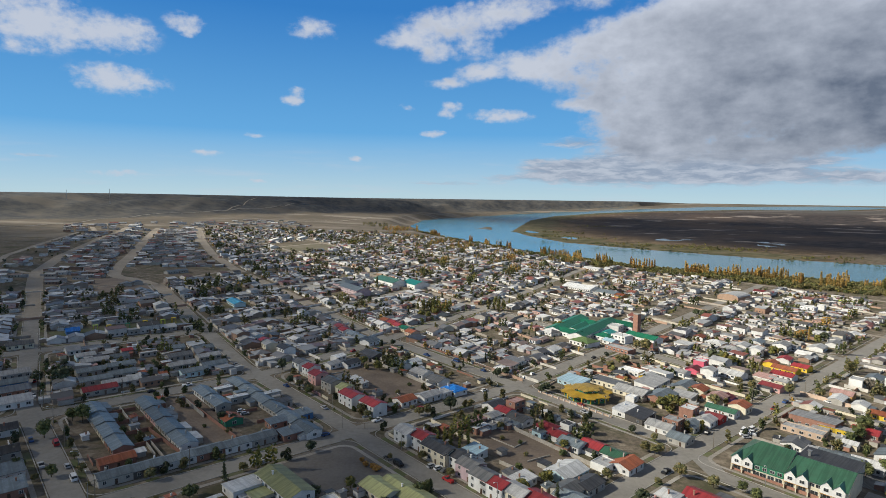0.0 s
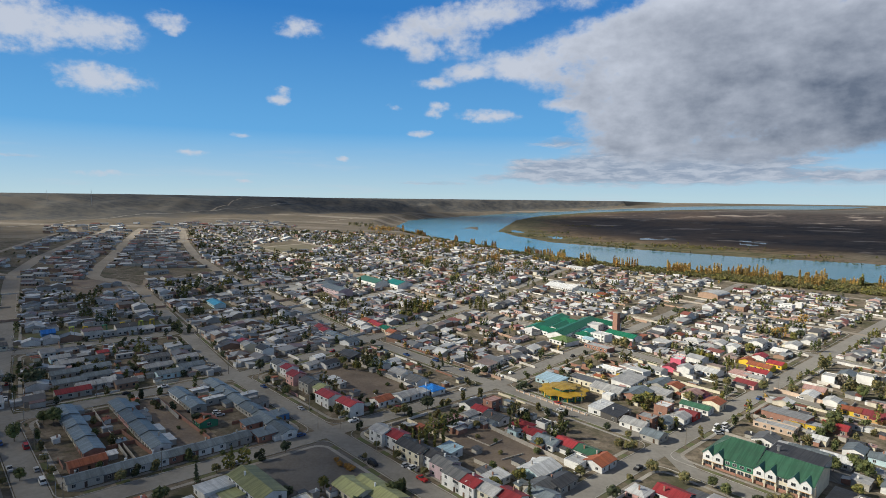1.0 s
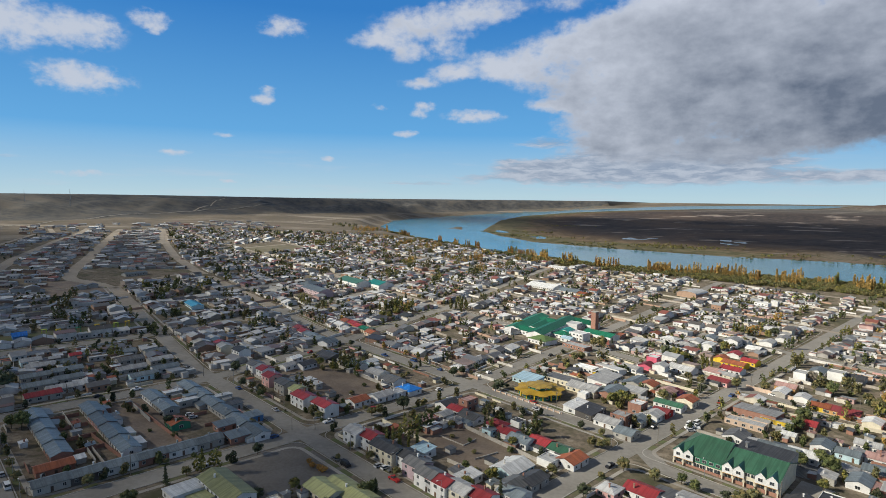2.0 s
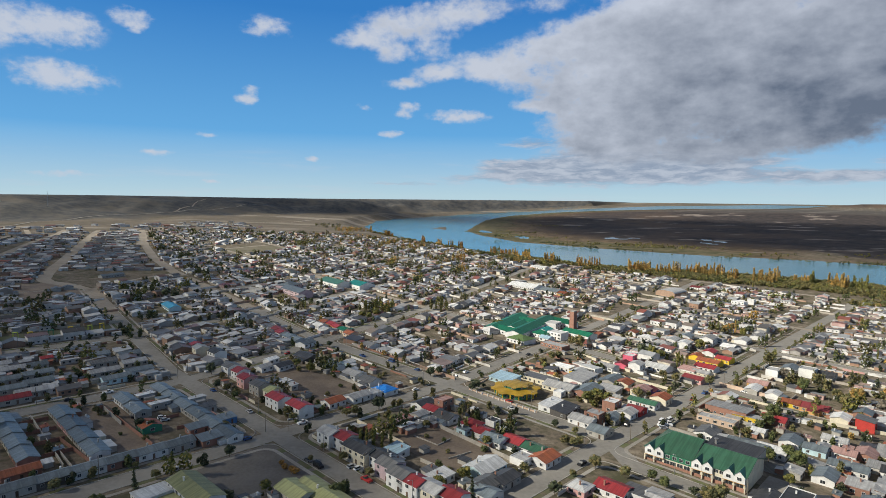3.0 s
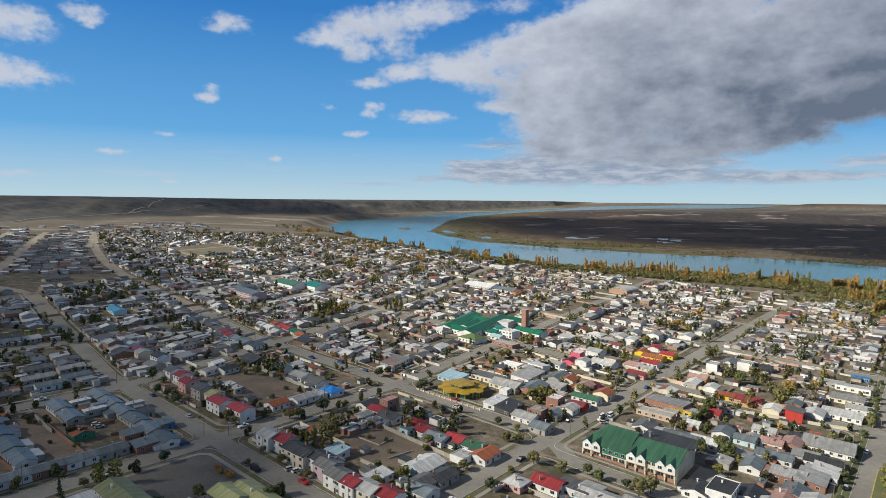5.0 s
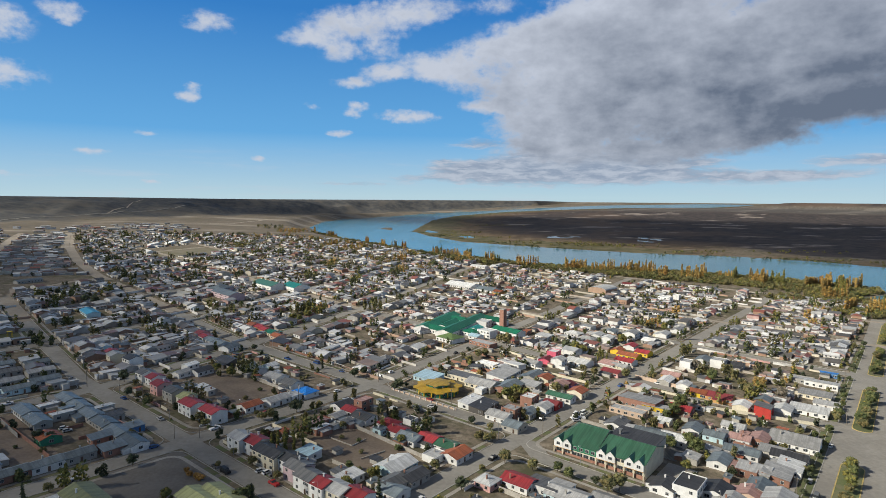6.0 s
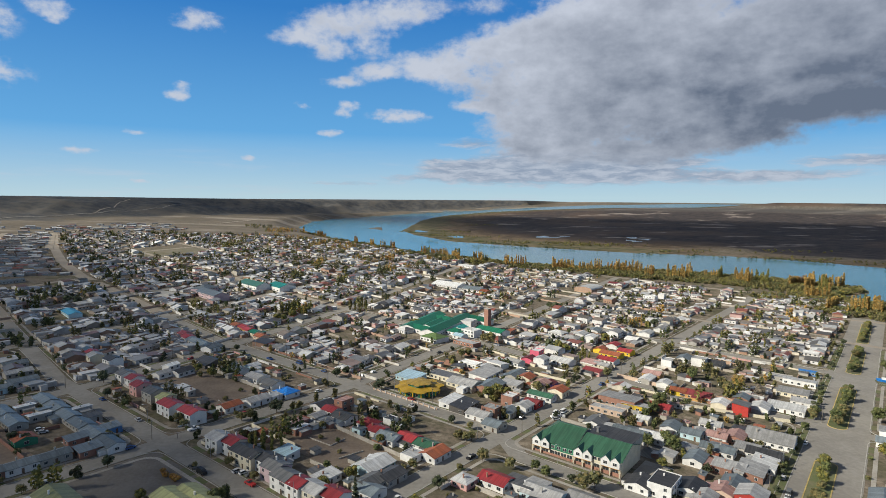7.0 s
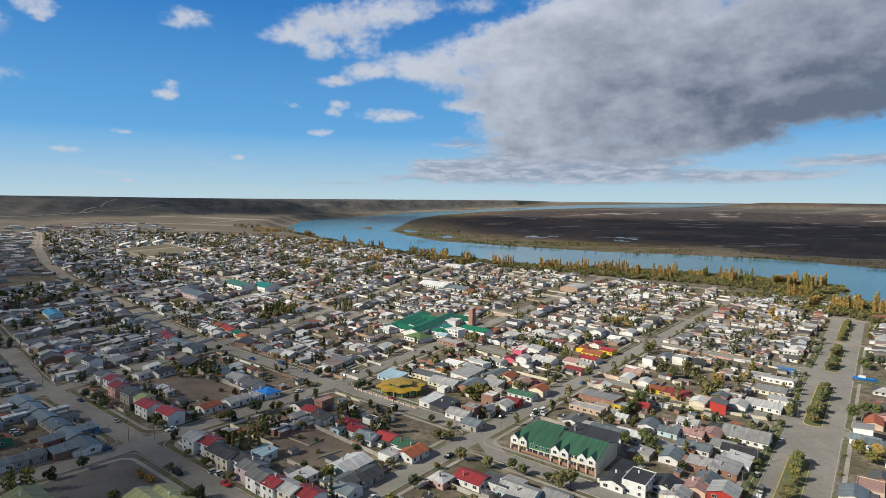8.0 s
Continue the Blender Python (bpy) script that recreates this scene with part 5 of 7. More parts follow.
# left bars
home(-76, -114, "U", 15, 8, 1, "g", "r", "h")
home(-67, -120, "U", 13, 8, 1, "g", "l", "h")
home(-76, -131, "U", 15, 8, 1, "g", "n", "h")
home(-77, -148, "U", 14, 8, 1, "g", "n", "h")
home(-74, -167, "U", 14, 8, 1, "g", "z", "h")
home(-78, -181, "U", 10, 8, 1, "g", "z", "a")
home(-62, -120, "U", 12, 8, 1, "g", "l", "w")
home(-63, -135, "U", 13, 8, 1, "g", "n", "h")
home(-62, -151, "U", 14, 8, 1, "g", "n", "h")
home(-63, -168, "U", 13, 8, 1, "g", "n", "h")
home(-32, -134, "U", 15, 8, 1, "g", "z", "h")
home(-29, -118, "U", 14, 8, 1, "g", "n", "a")
home(-30, -153, "U", 14, 8, 1, "g", "d", "h")
home(-30, -171, "U", 12, 8, 1, "g", "n", "h")
home(-16, -125, "U", 14, 8, 1, "g", "n", "w")
home(-15, -143, "U", 13, 8, 1, "g", "z", "h")
home(-14, -162, "U", 12, 8, 1, "g", "n", "h")
home(-56, -180, "U", 6, 6, 1, "g", "r", "h")
# left of the west street
home(-111, -164, "U", 13, 9, 1, "g", "z", "h")
home(-112, -147, "U", 13, 9, 1, "g", "n", "u")
home(-111, -133, "U", 14, 8, 1, "s", "d", "b")
home(-111, -116, "U", 15, 9, 1, "s", "z", "w")
home(-117, -82, "U", 9, 9, 1, "g", "k", "w")
home(-119, -57, "U", 9, 9, 1, "g", "k", "h")
home(-120, -38, "U", 10, 9, 1, "s", "n", "w")
home(-121, -24, "U", 10, 9, 1, "s", "n", "b")
home(-111, -228, "U", 14, 9, 1, "g", "d", "c")
# block D
home(140, 21, "W", 15, 11, 1, "s", "a", "a")
home(157, 35, "W", 22, 11, 1, "f", "d", "c")
home(153, 51, "W", 18, 12, 1, "g", "z", "c")
home(145, 55, "U", 8, 5, 1, "f", "w", "w")
home(159, 64, "U", 17, 12, 1, "g", "n", "b")
home(187, 66, "U", 15, 12, 1, "g", "n", "h")
home(171, 71, "W", 12, 8, 1, "s", "z", "h")
home(186, 73, "U", 9, 9, 1, "g", "o", "c", eave=3.7)
home(182, 84, "U", 9, 9, 1, "g", "p", "c", eave=3.7)
home(178, 96, "U", 9, 9, 1, "g", "o", "c", eave=3.7)
home(188, 86, "U", 6, 8, 1, "g", "m", "v")
home(146, 84, "U", 8, 7, 2, "f", "l", "b")
home(144, 93, "U", 9, 8, 1, "g", "z", "w")
home(131, 91, "U", 9, 8, 1, "g", "n", "h")
home(152, 94, "W", 8, 8, 1, "g", "m", "x")
home(166, 92, "W", 15, 7, 1, "g", "g", "w")
home(124, 62, "U", 15, 8, 1, "s", "l", "w")
home(123, 70, "U", 15, 9, 1, "s", "k", "d")
home(118, 83, "W", 12, 9, 1, "g", "z", "w")
home(124, 86, "W", 8, 7, 2, "f", "z", "b")
home(112, 95, "W", 9, 9, 1, "g", "n", "h")
home(189, 34, "W", 14, 8, 1, "f", "w", "w")
home(187, 45, "U", 9, 8, 1, "g", "l", "y")
home(200, 47, "W", 12, 8, 1, "s", "l", "w")
home(178, 51, "U", 22, 12, 1, "s", "z", "w")
# block E
home(150, 130, "U", 11, 9, 1, "g", "d", "w")
home(147, 138, "U", 8, 7, 1, "s", "l", "w")
home(148, 148, "W", 16, 11, 1, "g", "n", "w")
home(152, 157, "W", 12, 9, 1, "g", "l", "w")
home(170, 160, "U", 10, 8, 1, "g", "n", "w")
home(190, 127, "W", 20, 14, 1, "s", "z", "b", eave=3.6)
home(187, 137, "W", 14, 8, 1, "s", "z", "y")
home(172, 127, "W", 18, 7, 1, "f", "l", "s")
home(195, 147, "W", 11, 9, 1, "g", "r", "b")
home(188, 174, "W", 10, 8, 1, "g", "z", "w")
home(169, 170, "W", 9, 8, 1, "g", "n", "a")
home(174, 180, "W", 9, 8, 1, "g", "p", "w")
home(180, 187, "U", 11, 8, 1, "g", "p", "b")
home(158, 184, "W", 14, 8, 1, "g", "n", "w")
home(168, 194, "W", 10, 7, 1, "s", "z", "h")
home(167, 201, "W", 14, 9, 1, "g", "k", "w")
home(190, 200, "W", 20, 16, 1, "g", "z", "w")
home(140, 185, "W", 18, 8, 1, "f", "p", "b")
home(141, 192, "W", 12, 8, 1, "s", "z", "h")
home(145, 200, "U", 13, 10, 1, "s", "z", "b")
home(156, 203, "U", 12, 9, 1, "s", "l", "w")
home(126, 197, "U", 11, 9, 1, "g", "n", "h")
home(116, 205, "U", 10, 10, 2, "g", "z", "x")
home(118, 195, "U", 9, 8, 1, "g", "p", "s")
home(141, 179, "U", 11, 8, 1, "g", "n", "w")
home(102, 169, "U", 10, 9, 1, "g", "k", "w")
home(105, 177, "U", 13, 9, 2, "f", "k", "w")
home(112, 185, "U", 11, 9, 1, "g", "k", "w")
home(107, 191, "U", 9, 8, 1, "g", "z", "w")
home(136, 169, "U", 7, 6, 1, "s", "z", "h")
home(172, 172, "U", 8, 6, 1, "g", "z", "h")
# block F
home(244, 199, "W", 18, 9, 1, "s", "l", "w")
home(235, 188, "U", 11, 9, 1, "g", "l", "w")
home(222, 181, "U", 8, 8, 2, "s", "d", "x")
home(244, 177, "U", 9, 8, 1, "g", "n", "b")
home(225, 170, "U", 10, 8, 1, "g", "l", "c")
home(232, 156, "W", 16, 10, 1, "g", "m", "o")
home(231, 146, "W", 9, 8, 1, "g", "o", "y")
home(240, 135, "U", 9, 7, 1, "g", "l", "w")
home(241, 124, "U", 12, 7, 1, "g", "l", "h")
home(255, 123, "W", 11, 9, 1, "g", "p", "o")
home(286, 123, "U", 9, 7, 2, "f", "l", "w")
home(311, 127, "U", 12, 9, 1, "g", "n", "w")
home(307, 138, "U", 9, 9, 2, "f", "z", "w")
home(314, 147, "W", 11, 9, 1, "g", "k", "h")
home(310, 186, "W", 15, 9, 1, "f", "z", "h")
home(308, 198, "W", 18, 9, 1, "s", "l", "w")
home(278, 198, "W", 16, 9, 1, "s", "z", "c")
home(262, 205, "W", 12, 6, 1, "s", "z", "w")
home(338, 199, "W", 10, 4, 1, "s", "b", "u")
# block G
home(284, 79, "U", 9, 8, 1, "g", "o", "y")
home(305, 81, "U", 10, 8, 1, "g", "r", "w")
home(278, 88, "W", 15, 9, 1, "g", "o", "y")
home(294, 92, "W", 10, 9, 1, "g", "r", "y")
home(262, 91, "W", 13, 9, 1, "g", "r", "w")
home(245, 86, "W", 11, 8, 1, "s", "p", "w")
home(231, 94, "W", 12, 8, 1, "g", "m", "i")
home(246, 93, "W", 11, 7, 1, "g", "z", "c")
home(234, 72, "W", 16, 10, 1, "g", "l", "w")
home(221, 65, "U", 8, 8, 2, "g", "z", "w")
home(233, 55, "U", 8, 7, 2, "f", "l", "q")
home(222, 56, "U", 9, 8, 1, "g", "m", "q")
home(211, 52, "W", 12, 8, 1, "g", "z", "w")
home(304, 66, "U", 9, 8, 2, "g", "l", "w")
home(298, 54, "W", 14, 10, 1, "h", "z", "w")
home(306, 42, "W", 13, 10, 1, "h", "l", "w")
home(311, 30, "U", 9, 8, 1, "g", "o", "w")
home(277, 30, "W", 12, 8, 1, "s", "l", "w")
home(250, 30, "U", 8, 8, 1, "g", "k", "w")
home(350, 74, "W", 12, 9, 1, "g", "z", "w")
# lower right block
home(66, 126, "W", 12, 9, 1, "g", "r", "w")
home(70, 135, "W", 13, 9, 1, "s", "d", "w")
home(69, 145, "W", 15, 10, 1, "g", "z", "a")
home(74, 140, "W", 8, 6, 1, "s", "z", "w")
home(75, 157, "W", 10, 8, 1, "g", "z", "w")
# right of the avenue
home(257, 248, "U", 14, 8, 1, "g", "o", "s")
home(275, 252, "U", 10, 8, 1, "s", "p", "i")
home(233, 244, "U", 8, 8, 2, "s", "z", "w")
home(224, 245, "W", 12, 9, 1, "g", "n", "w")
home(221, 251, "W", 12, 9, 1, "g", "n", "w")
home(153, 243, "U", 12, 9, 1, "g", "n", "w")
home(166, 248, "U", 12, 9, 1, "f", "p", "s")
# public halls and other roofs that stand out
home(270, -13, "U", 12, 10, 2, "f", "w", "w", name="hall")
home(251, -12, "U", 12, 9, 1, "g", "t", "w", name="hall")
home(254, -4, "W", 18, 8, 1, "f", "z", "b", name="hall")
home(278, 15, "U", 12, 6, 1, "f", "o", "b", name="hall")
home(166, -252, "W", 44, 16, 2, "g", "n", "m", name="hall")
home(172, -284, "U", 22, 18, 2, "h", "n", "m", name="hall")
home(222, -262, "W", 46, 20, 1, "g", "g", "w", name="hall", eave=4.5)
home(236, -224, "W", 28, 20, 1, "g", "t", "w", name="hall", eave=5.0)
home(432, -71, "W", 42, 22, 1, "g", "l", "w", name="hall")
home(431, -52, "W", 26, 16, 1, "g", "n", "w", name="hall")
home(47, -286, "W", 27, 10, 1, "g", "c", "a", name="hall")
home(134, -132, "W", 9, 8, 1, "g", "o", "w")
home(135, -122, "W", 9, 8, 1, "g", "r", "o")
home(134, -112, "W", 9, 8, 1, "g", "r", "o")
home(134, -101, "W", 9, 8, 1, "g", "e", "c")
home(132, -91, "W", 9, 8, 1, "g", "o", "s")
home(92, -98, "U", 11, 9, 1, "g", "n", "w")
home(92, -109, "W", 10, 9, 1, "g", "n", "w")
home(93, -120, "W", 9, 8, 1, "g", "n", "w")
home(93, -134, "W", 9, 8, 1, "g", "r", "w")
home(95, -145, "W", 9, 8, 1, "g", "m", "i")
home(130, -189, "W", 20, 9, 1, "g", "l", "w")
home(555, 51, "W", 14, 10, 2, "f", "w", "w")
home(582, 55, "U", 8, 7, 2, "f", "w", "w")
home(673, 59, "W", 12, 9, 1, "f", "w", "l")
home(642, 12, "W", 24, 10, 1, "g", "m", "w")
home(428, -45, "W", 18, 10, 1, "g", "o", "o")
home(536, -56, "W", 36, 14, 1, "g", "l", "w")
home(620, -90, "W", 30, 12, 1, "g", "w", "w")
home(369, 85, "U", 14, 9, 1, "g", "l", "w")
home(396, 88, "U", 14, 9, 1, "g", "z", "w")
home(338, 72, "U", 13, 10, 2, "g", "z", "w")
home(340, 58, "U", 12, 9, 1, "g", "n", "w")
home(317, 55, "U", 12, 9, 1, "g", "l", "w")


# ---- terraces round the earth courts ----
def terrace(fixed, start, end, axis, count, walls):
    """A row of joined houses under one ridge."""
    each = (end - start) / count
    for k in range(count):
        mid = start + each * (k + 0.5)
        u, w = (mid, fixed) if axis == "U" else (fixed, mid)
        home(u, w, axis, each - 0.05, 7.2, 1, "g", "n", walls[k % len(walls)], label="terraced house under a long blue-grey sheet roof")


terrace(-14, -97, -31, "U", 6, "hdwbwh")
terrace(-84, -92, -33, "W", 4, "hhcb")
terrace(-63, -87, -22, "W", 4, "hihw")
terrace(-36, -88, -56, "W", 2, "wh")
terrace(-17, -92, -4, "W", 6, "hchhww")
for a in (-80, -66, -52, -38):
    yard_wall(town(-79, a), town(-68, a), 1.5, WALL["b"], "boundary_wall", "brown brick wall between back yards")
yard_wall(town(-73.5, -86), town(-75, -24), 1.6, WALL["h"])
for a in (-78, -63, -48, -33, -18):
    yard_wall(town(-23, a), town(-30, a), 1.4, WALL["b"], "boundary_wall", "brown brick wall between back yards")


# ---- the green-roofed hospital halls, wing by wing ----
for u, w, axis, long, deep, form, k, eave in ((243, -35, "U", 62, 14, "g", "e", 4.0), (250, -20, "U", 74, 14, "g", "e", 4.3), (224, -27, "W", 26, 12, "g", "e", 3.7), (262, -27, "W", 24, 11, "h", "e", 4.6), (246, -28, "U", 34, 10, "g", "e", 3.5), (214, -12, "W", 17, 14, "h", "f", 3.5), (238, -10, "W", 14, 11, "h", "e", 3.2), (262, 7, "W", 26, 12, "g", "e", 4.1), (286, -13, "W", 28, 13, "h", "e", 4.4)):
    home(u, w, axis, long, deep, 1, form, k, "w", name="hall", eave=eave)
home(231, -4, "W", 9, 8, 1, "g", "a", "w")
home(244, -2, "W", 13, 10, 2, "f", "w", "w", name="hall")
home(222, 7, "W", 20, 9, 1, "f", "l", "b", name="hall")


# ---- buildings with a shape of their own ----
def grid_frame(u, w, lift=0.0):
    """Pose at a grid place with x along the cross streets (w) and y away from the camera (u)."""
    x, y = town(u, w)
    TAKEN.append((x, y, 1.0))
    return stand(x, y, heading(u, w, 0, 4), lift)


def hold(u0, u1, w0, w1):
    for i in range(int((u1 - u0) / 6) + 1):
        for j in range(int((w1 - w0) / 6) + 1):
            x, y = town(min(u1, u0 + 6 * i), min(w1, w0 + 6 * j))
            TAKEN.append((x, y, 4.0))


def green_school():
    """Long two-storey building with a dark green roof and pointed white bays along its front."""
    ob = new("school_building")
    ob.matrix_basis = grid_frame(103.5, 120.5) @ Matrix.Diagonal((0.945, 1, 1, 1))
    tagged(ob, "two-storey cream school under a dark green roof with pointed bays", "school")
    hold(104, 131, 121, 162)
    wall = Shape()
    wall.box(0.0, 1.0, -1, 20.5, 25, 5.6)
    wall.box(20.5, 1.0, -1, 42, 23, 5.6)
    prof = [(1.0, 5.6), (12, 9.2), (23, 5.6)]
    wall.solid([(41.6, y, z) for y, z in prof], [(42, y, z) for y, z in prof])
    part("wall", wall.mesh("wall", WALL["c"]), ob)
    r = Shape()
    e = 5.55
    for q in ([(-0.6, 0.4, e), (20.8, 0.4, e), (20.8, 13, 10.4), (7, 13, 10.4)], [(20.8, 25.6, e), (-0.6, 25.6, e), (7, 13, 10.4), (20.8, 13, 10.4)]):
        r.slab(*q, 0.18)
    r.solid([(-0.6, 25.6, e - 0.18), (-0.6, 0.4, e - 0.18), (7, 13, 10.2)], [(-0.6, 25.6, e), (-0.6, 0.4, e), (7, 13, 10.4)])
    part("roof", r.mesh("roof", ROOF["g"]), ob)
    r = Shape()
    for q in ([(20.5, 0.4, e), (42.5, 0.4, e), (42.5, 12, 9.4), (20.5, 12, 9.4)], [(42.5, 23.6, e), (20.5, 23.6, e), (20.5, 12, 9.4), (42.5, 12, 9.4)]):
        r.slab(*q, 0.18)
    part("roof", r.mesh("roof", ROOF["g"]), ob)
    gable = Shape()
    gable.solid([(20.45, 0.6, 5.5), (20.45, 25.4, 5.5), (20.45, 13, 10.3)], [(20.9, 0.6, 5.5), (20.9, 25.4, 5.5), (20.9, 13, 10.3)])
    part("gable", gable.mesh("gable", ROOF["z"]), ob, "bare grey metal gable")
    wing, deck = Shape(), Shape()
    wing.box(21.2, 12.8, 5.6, 41.9, 25.5, 8.95)
    part("rear_wing", wing.mesh("rear_wing", WALL["h"]), ob, "grey upper wall of the rear wing")
    deck.box(21.1, 12.7, 8.95, 42.0, 25.6, 9.15)
    part("flat_roof", deck.mesh("flat_roof", ROOF["k"]), ob, "dark tarred flat roof")
    for x0, x1, y, z in ((7, 20.8, 13, 10.4), (20.9, 42.5, 12, 9.4)):
        cap = Shape()
        cap.box(x0, y - 0.3, z - 0.12, x1, y + 0.3, z + 0.08)
        part("ridge_cap", cap.mesh("ridge_cap", ROOF["g"]), ob)
    # middle of the front stands back under green panels
    panel = Shape()
    panel.box(8.6, 0.78, 2.7, 20.2, 1.02, 5.3)
    part("front_panel", panel.mesh("front_panel", WALL["g"]), ob, "dark green upper front")
    for x in (10.2, 13.1, 16.0, 18.8):
        part("window", WINDOWS["m"], ob, at=Matrix.Translation((x, 0.76, 4.0)))
    for x in (9.8, 12.5, 15.5, 18.5):
        part("window", WINDOWS["l"], ob, at=Matrix.Translation((x, 0.98, 1.4)))
    bay_wall, bay_roof, ledge = Shape(), Shape(), Shape()
    bay_wall.solid([(-2.1, 0, 2.7), (2.1, 0, 2.7), (2.1, 0, 5.6), (0, 0, 7.4), (-2.1, 0, 5.6)][::-1], [(-2.1, 1.2, 2.7), (2.1, 1.2, 2.7), (2.1, 1.2, 5.6), (0, 1.2, 7.4), (-2.1, 1.2, 5.6)][::-1])
    bay_roof.slab((-2.4, -0.25, 5.45), (0, -0.25, 7.6), (0, 6.0, 7.6), (-2.4, 1.2, 5.45), 0.15)
    bay_roof.slab((0, -0.25, 7.6), (2.4, -0.25, 5.45), (2.4, 1.2, 5.45), (0, 6.0, 7.6), 0.15)
    ledge.box(-2.15, -0.08, 2.55, 2.15, 1.1, 2.75)
    column = Shape()
    column.box(-0.22, 0.0, -1, 0.22, 0.5, 2.6)
    parts = bay_wall.mesh("bay", WALL["w"]), bay_roof.mesh("bay_roof", ROOF["g"]), ledge.mesh("ledge", WALL["o"]), column.mesh("column", WALL["c"])
    for x in (2.2, 6.5, 22.8, 27.1, 31.3, 35.4, 39.6):
        if x == 31.3:
            part("window", WINDOWS["m"], ob, at=Matrix.Translation((x - 1, 0.98, 4.3)))
            part("window", WINDOWS["m"], ob, at=Matrix.Translation((x + 1.2, 0.98, 4.3)))
        else:
            bay = part("bay", parts[0], ob, "white pointed bay", Matrix.Translation((x, 0, 0)))
            part("bay_roof", parts[1], bay)
            part("ledge", parts[2], bay)
            part("window", WINDOWS["m"], bay, at=Matrix.Translation((0, -0.02, 4.4)))
        part("column", parts[3], ob, at=Matrix.Translation((x - 2.1, 0, 0)))
        part("window", WINDOWS["l"], ob, at=Matrix.Translation((x, 0.98, 1.4)))
    part("column", parts[3], ob, at=Matrix.Translation((41.7, 0, 0)))
    plinth = Shape()
    plinth.box(-0.1, 0.9, -1, 42.1, 0.96, 0.75)
    part("plinth", plinth.mesh("plinth", WALL["b"]), ob, "brick-red plinth")
    hood = Shape()
    hood.box(24.2, 15.5, 7.0, 25.2, 16.5, 11.2)
    hood.box(23.9, 15.2, 11.2, 25.5, 16.8, 11.4)
    part("chimney", hood.mesh("chimney", STEEL), ob, "metal roof vent")
    yard = Shape()
    strip([town(119, w) for w in range(162, 176, 2)], 9.0, 0.07, yard)
    tagged(new("pavement", yard.mesh("pavement", PAVING)), "bare paved yard beside the school", "pavement", kind="structure")
    yard = Shape()
    strip([town(139, w) for w in range(122, 168, 6)], 8.0, 0.09, yard)
    tagged(new("pavement", yard.mesh("pavement", ROOF["d"])), "dark tarred yard behind the school", "pavement", kind="structure")


def ring(radius, lobes, depth, z, sides=48, cx=0.0, cy=0.0, sx=1.0, sy=1.0):
    out = []
    for k in range(sides):
        a = 2 * math.pi * k / sides
        r = radius * (1 + depth * (1 if math.cos(lobes * a) > 0 else -1))
        out.append((cx + sx * r * math.cos(a), cy + sy * r * math.sin(a), z))
    return out


def kindergarten():
    """Low round building with two tiers of notched yellow roofs over green walls."""
    ob = new("kindergarten_building")
    ob.matrix_basis = grid_frame(128, 36)
    tagged(ob, "low round kindergarten with notched ochre roofs over green walls", "kindergarten")
    hold(117, 139, 25, 47)
    w = Shape()
    w.solid(ring(11.0, 8, 0.05, -1), ring(11.0, 8, 0.05, 3.0))
    part("wall", w.mesh("wall", WALL["g"]), ob, "green wall")
    for k in range(16):
        a = 2 * math.pi * (k + 0.5) / 16
        m = Matrix.Translation((11.3 * math.cos(a), 11.3 * math.sin(a), 1.5)) @ Euler((0, 0, a + math.pi / 2)).to_matrix().to_4x4()
        part("window", WINDOWS["m"], ob, at=m)
        pillar = Shape()
        pillar.box(-0.3, -0.35, -2.4, 0.3, 0.2, 1.5)
        part("pillar", pillar.mesh("pillar", WALL["y"]), ob, at=Matrix.Translation((11.6 * math.cos(a + 0.196), 11.6 * math.sin(a + 0.196), 1.5)) @ Euler((0, 0, a + 0.196 + math.pi / 2)).to_matrix().to_4x4())
    r = Shape()
    r.solid(ring(13.0, 8, 0.07, 2.95), ring(13.0, 8, 0.07, 3.15))
    r.solid(ring(12.9, 8, 0.07, 3.15), ring(6.4, 8, 0.04, 4.0))
    part("lower_roof", r.mesh("lower_roof", surface("bright_ochre_roof", (0.50, 0.31, 0.035), 0.55, stripes=0.3)), ob, "bright yellow notched lower roof")
    c = Shape()
    c.solid(ring(6.3, 6, 0.06, 3.3), ring(6.3, 6, 0.06, 5.3))
    part("clerestory", c.mesh("clerestory", WALL["g"]), ob, "green clerestory wall")
    r = Shape()
    r.solid(ring(7.3, 6, 0.09, 5.2), ring(7.2, 6, 0.09, 5.42))
    r.solid(ring(7.1, 6, 0.09, 5.42), ring(2.2, 6, 0.03, 6.2))
    part("upper_roof", r.mesh("upper_roof", ROOF["y"]), ob, "ochre notched upper roof")
    for k in range(8):
        a = 2 * math.pi * (k + 0.5) / 8
        part("window", WINDOWS["s"], ob, at=Matrix.Translation((6.65 * math.cos(a), 6.65 * math.sin(a), 4.6)) @ Euler((0, 0, a + math.pi / 2)).to_matrix().to_4x4() @ Matrix.Diagonal((1, 1, 0.7, 1)))
    for a, b in (((112, 14), (112, 60)), ((112, 14), (150, 10))):
        yard_wall(town(*a), town(*b), 0.7, WALL["s"], "garden_wall", "low salmon garden wall with pale posts")
    for k in range(12):
        w_ = 16 + k * 3.9
        p = Shape()
        p.box(-0.2, -0.2, -0.5, 0.2, 0.2, 1.2)
        q = new("fence_post", p.mesh("fence_post", WALL["w"]))
        q.matrix_basis = stand(*town(111.6, w_), GRID_TURN)
        tagged(q, "pale concrete post of the garden wall", "post", "garden wall posts")


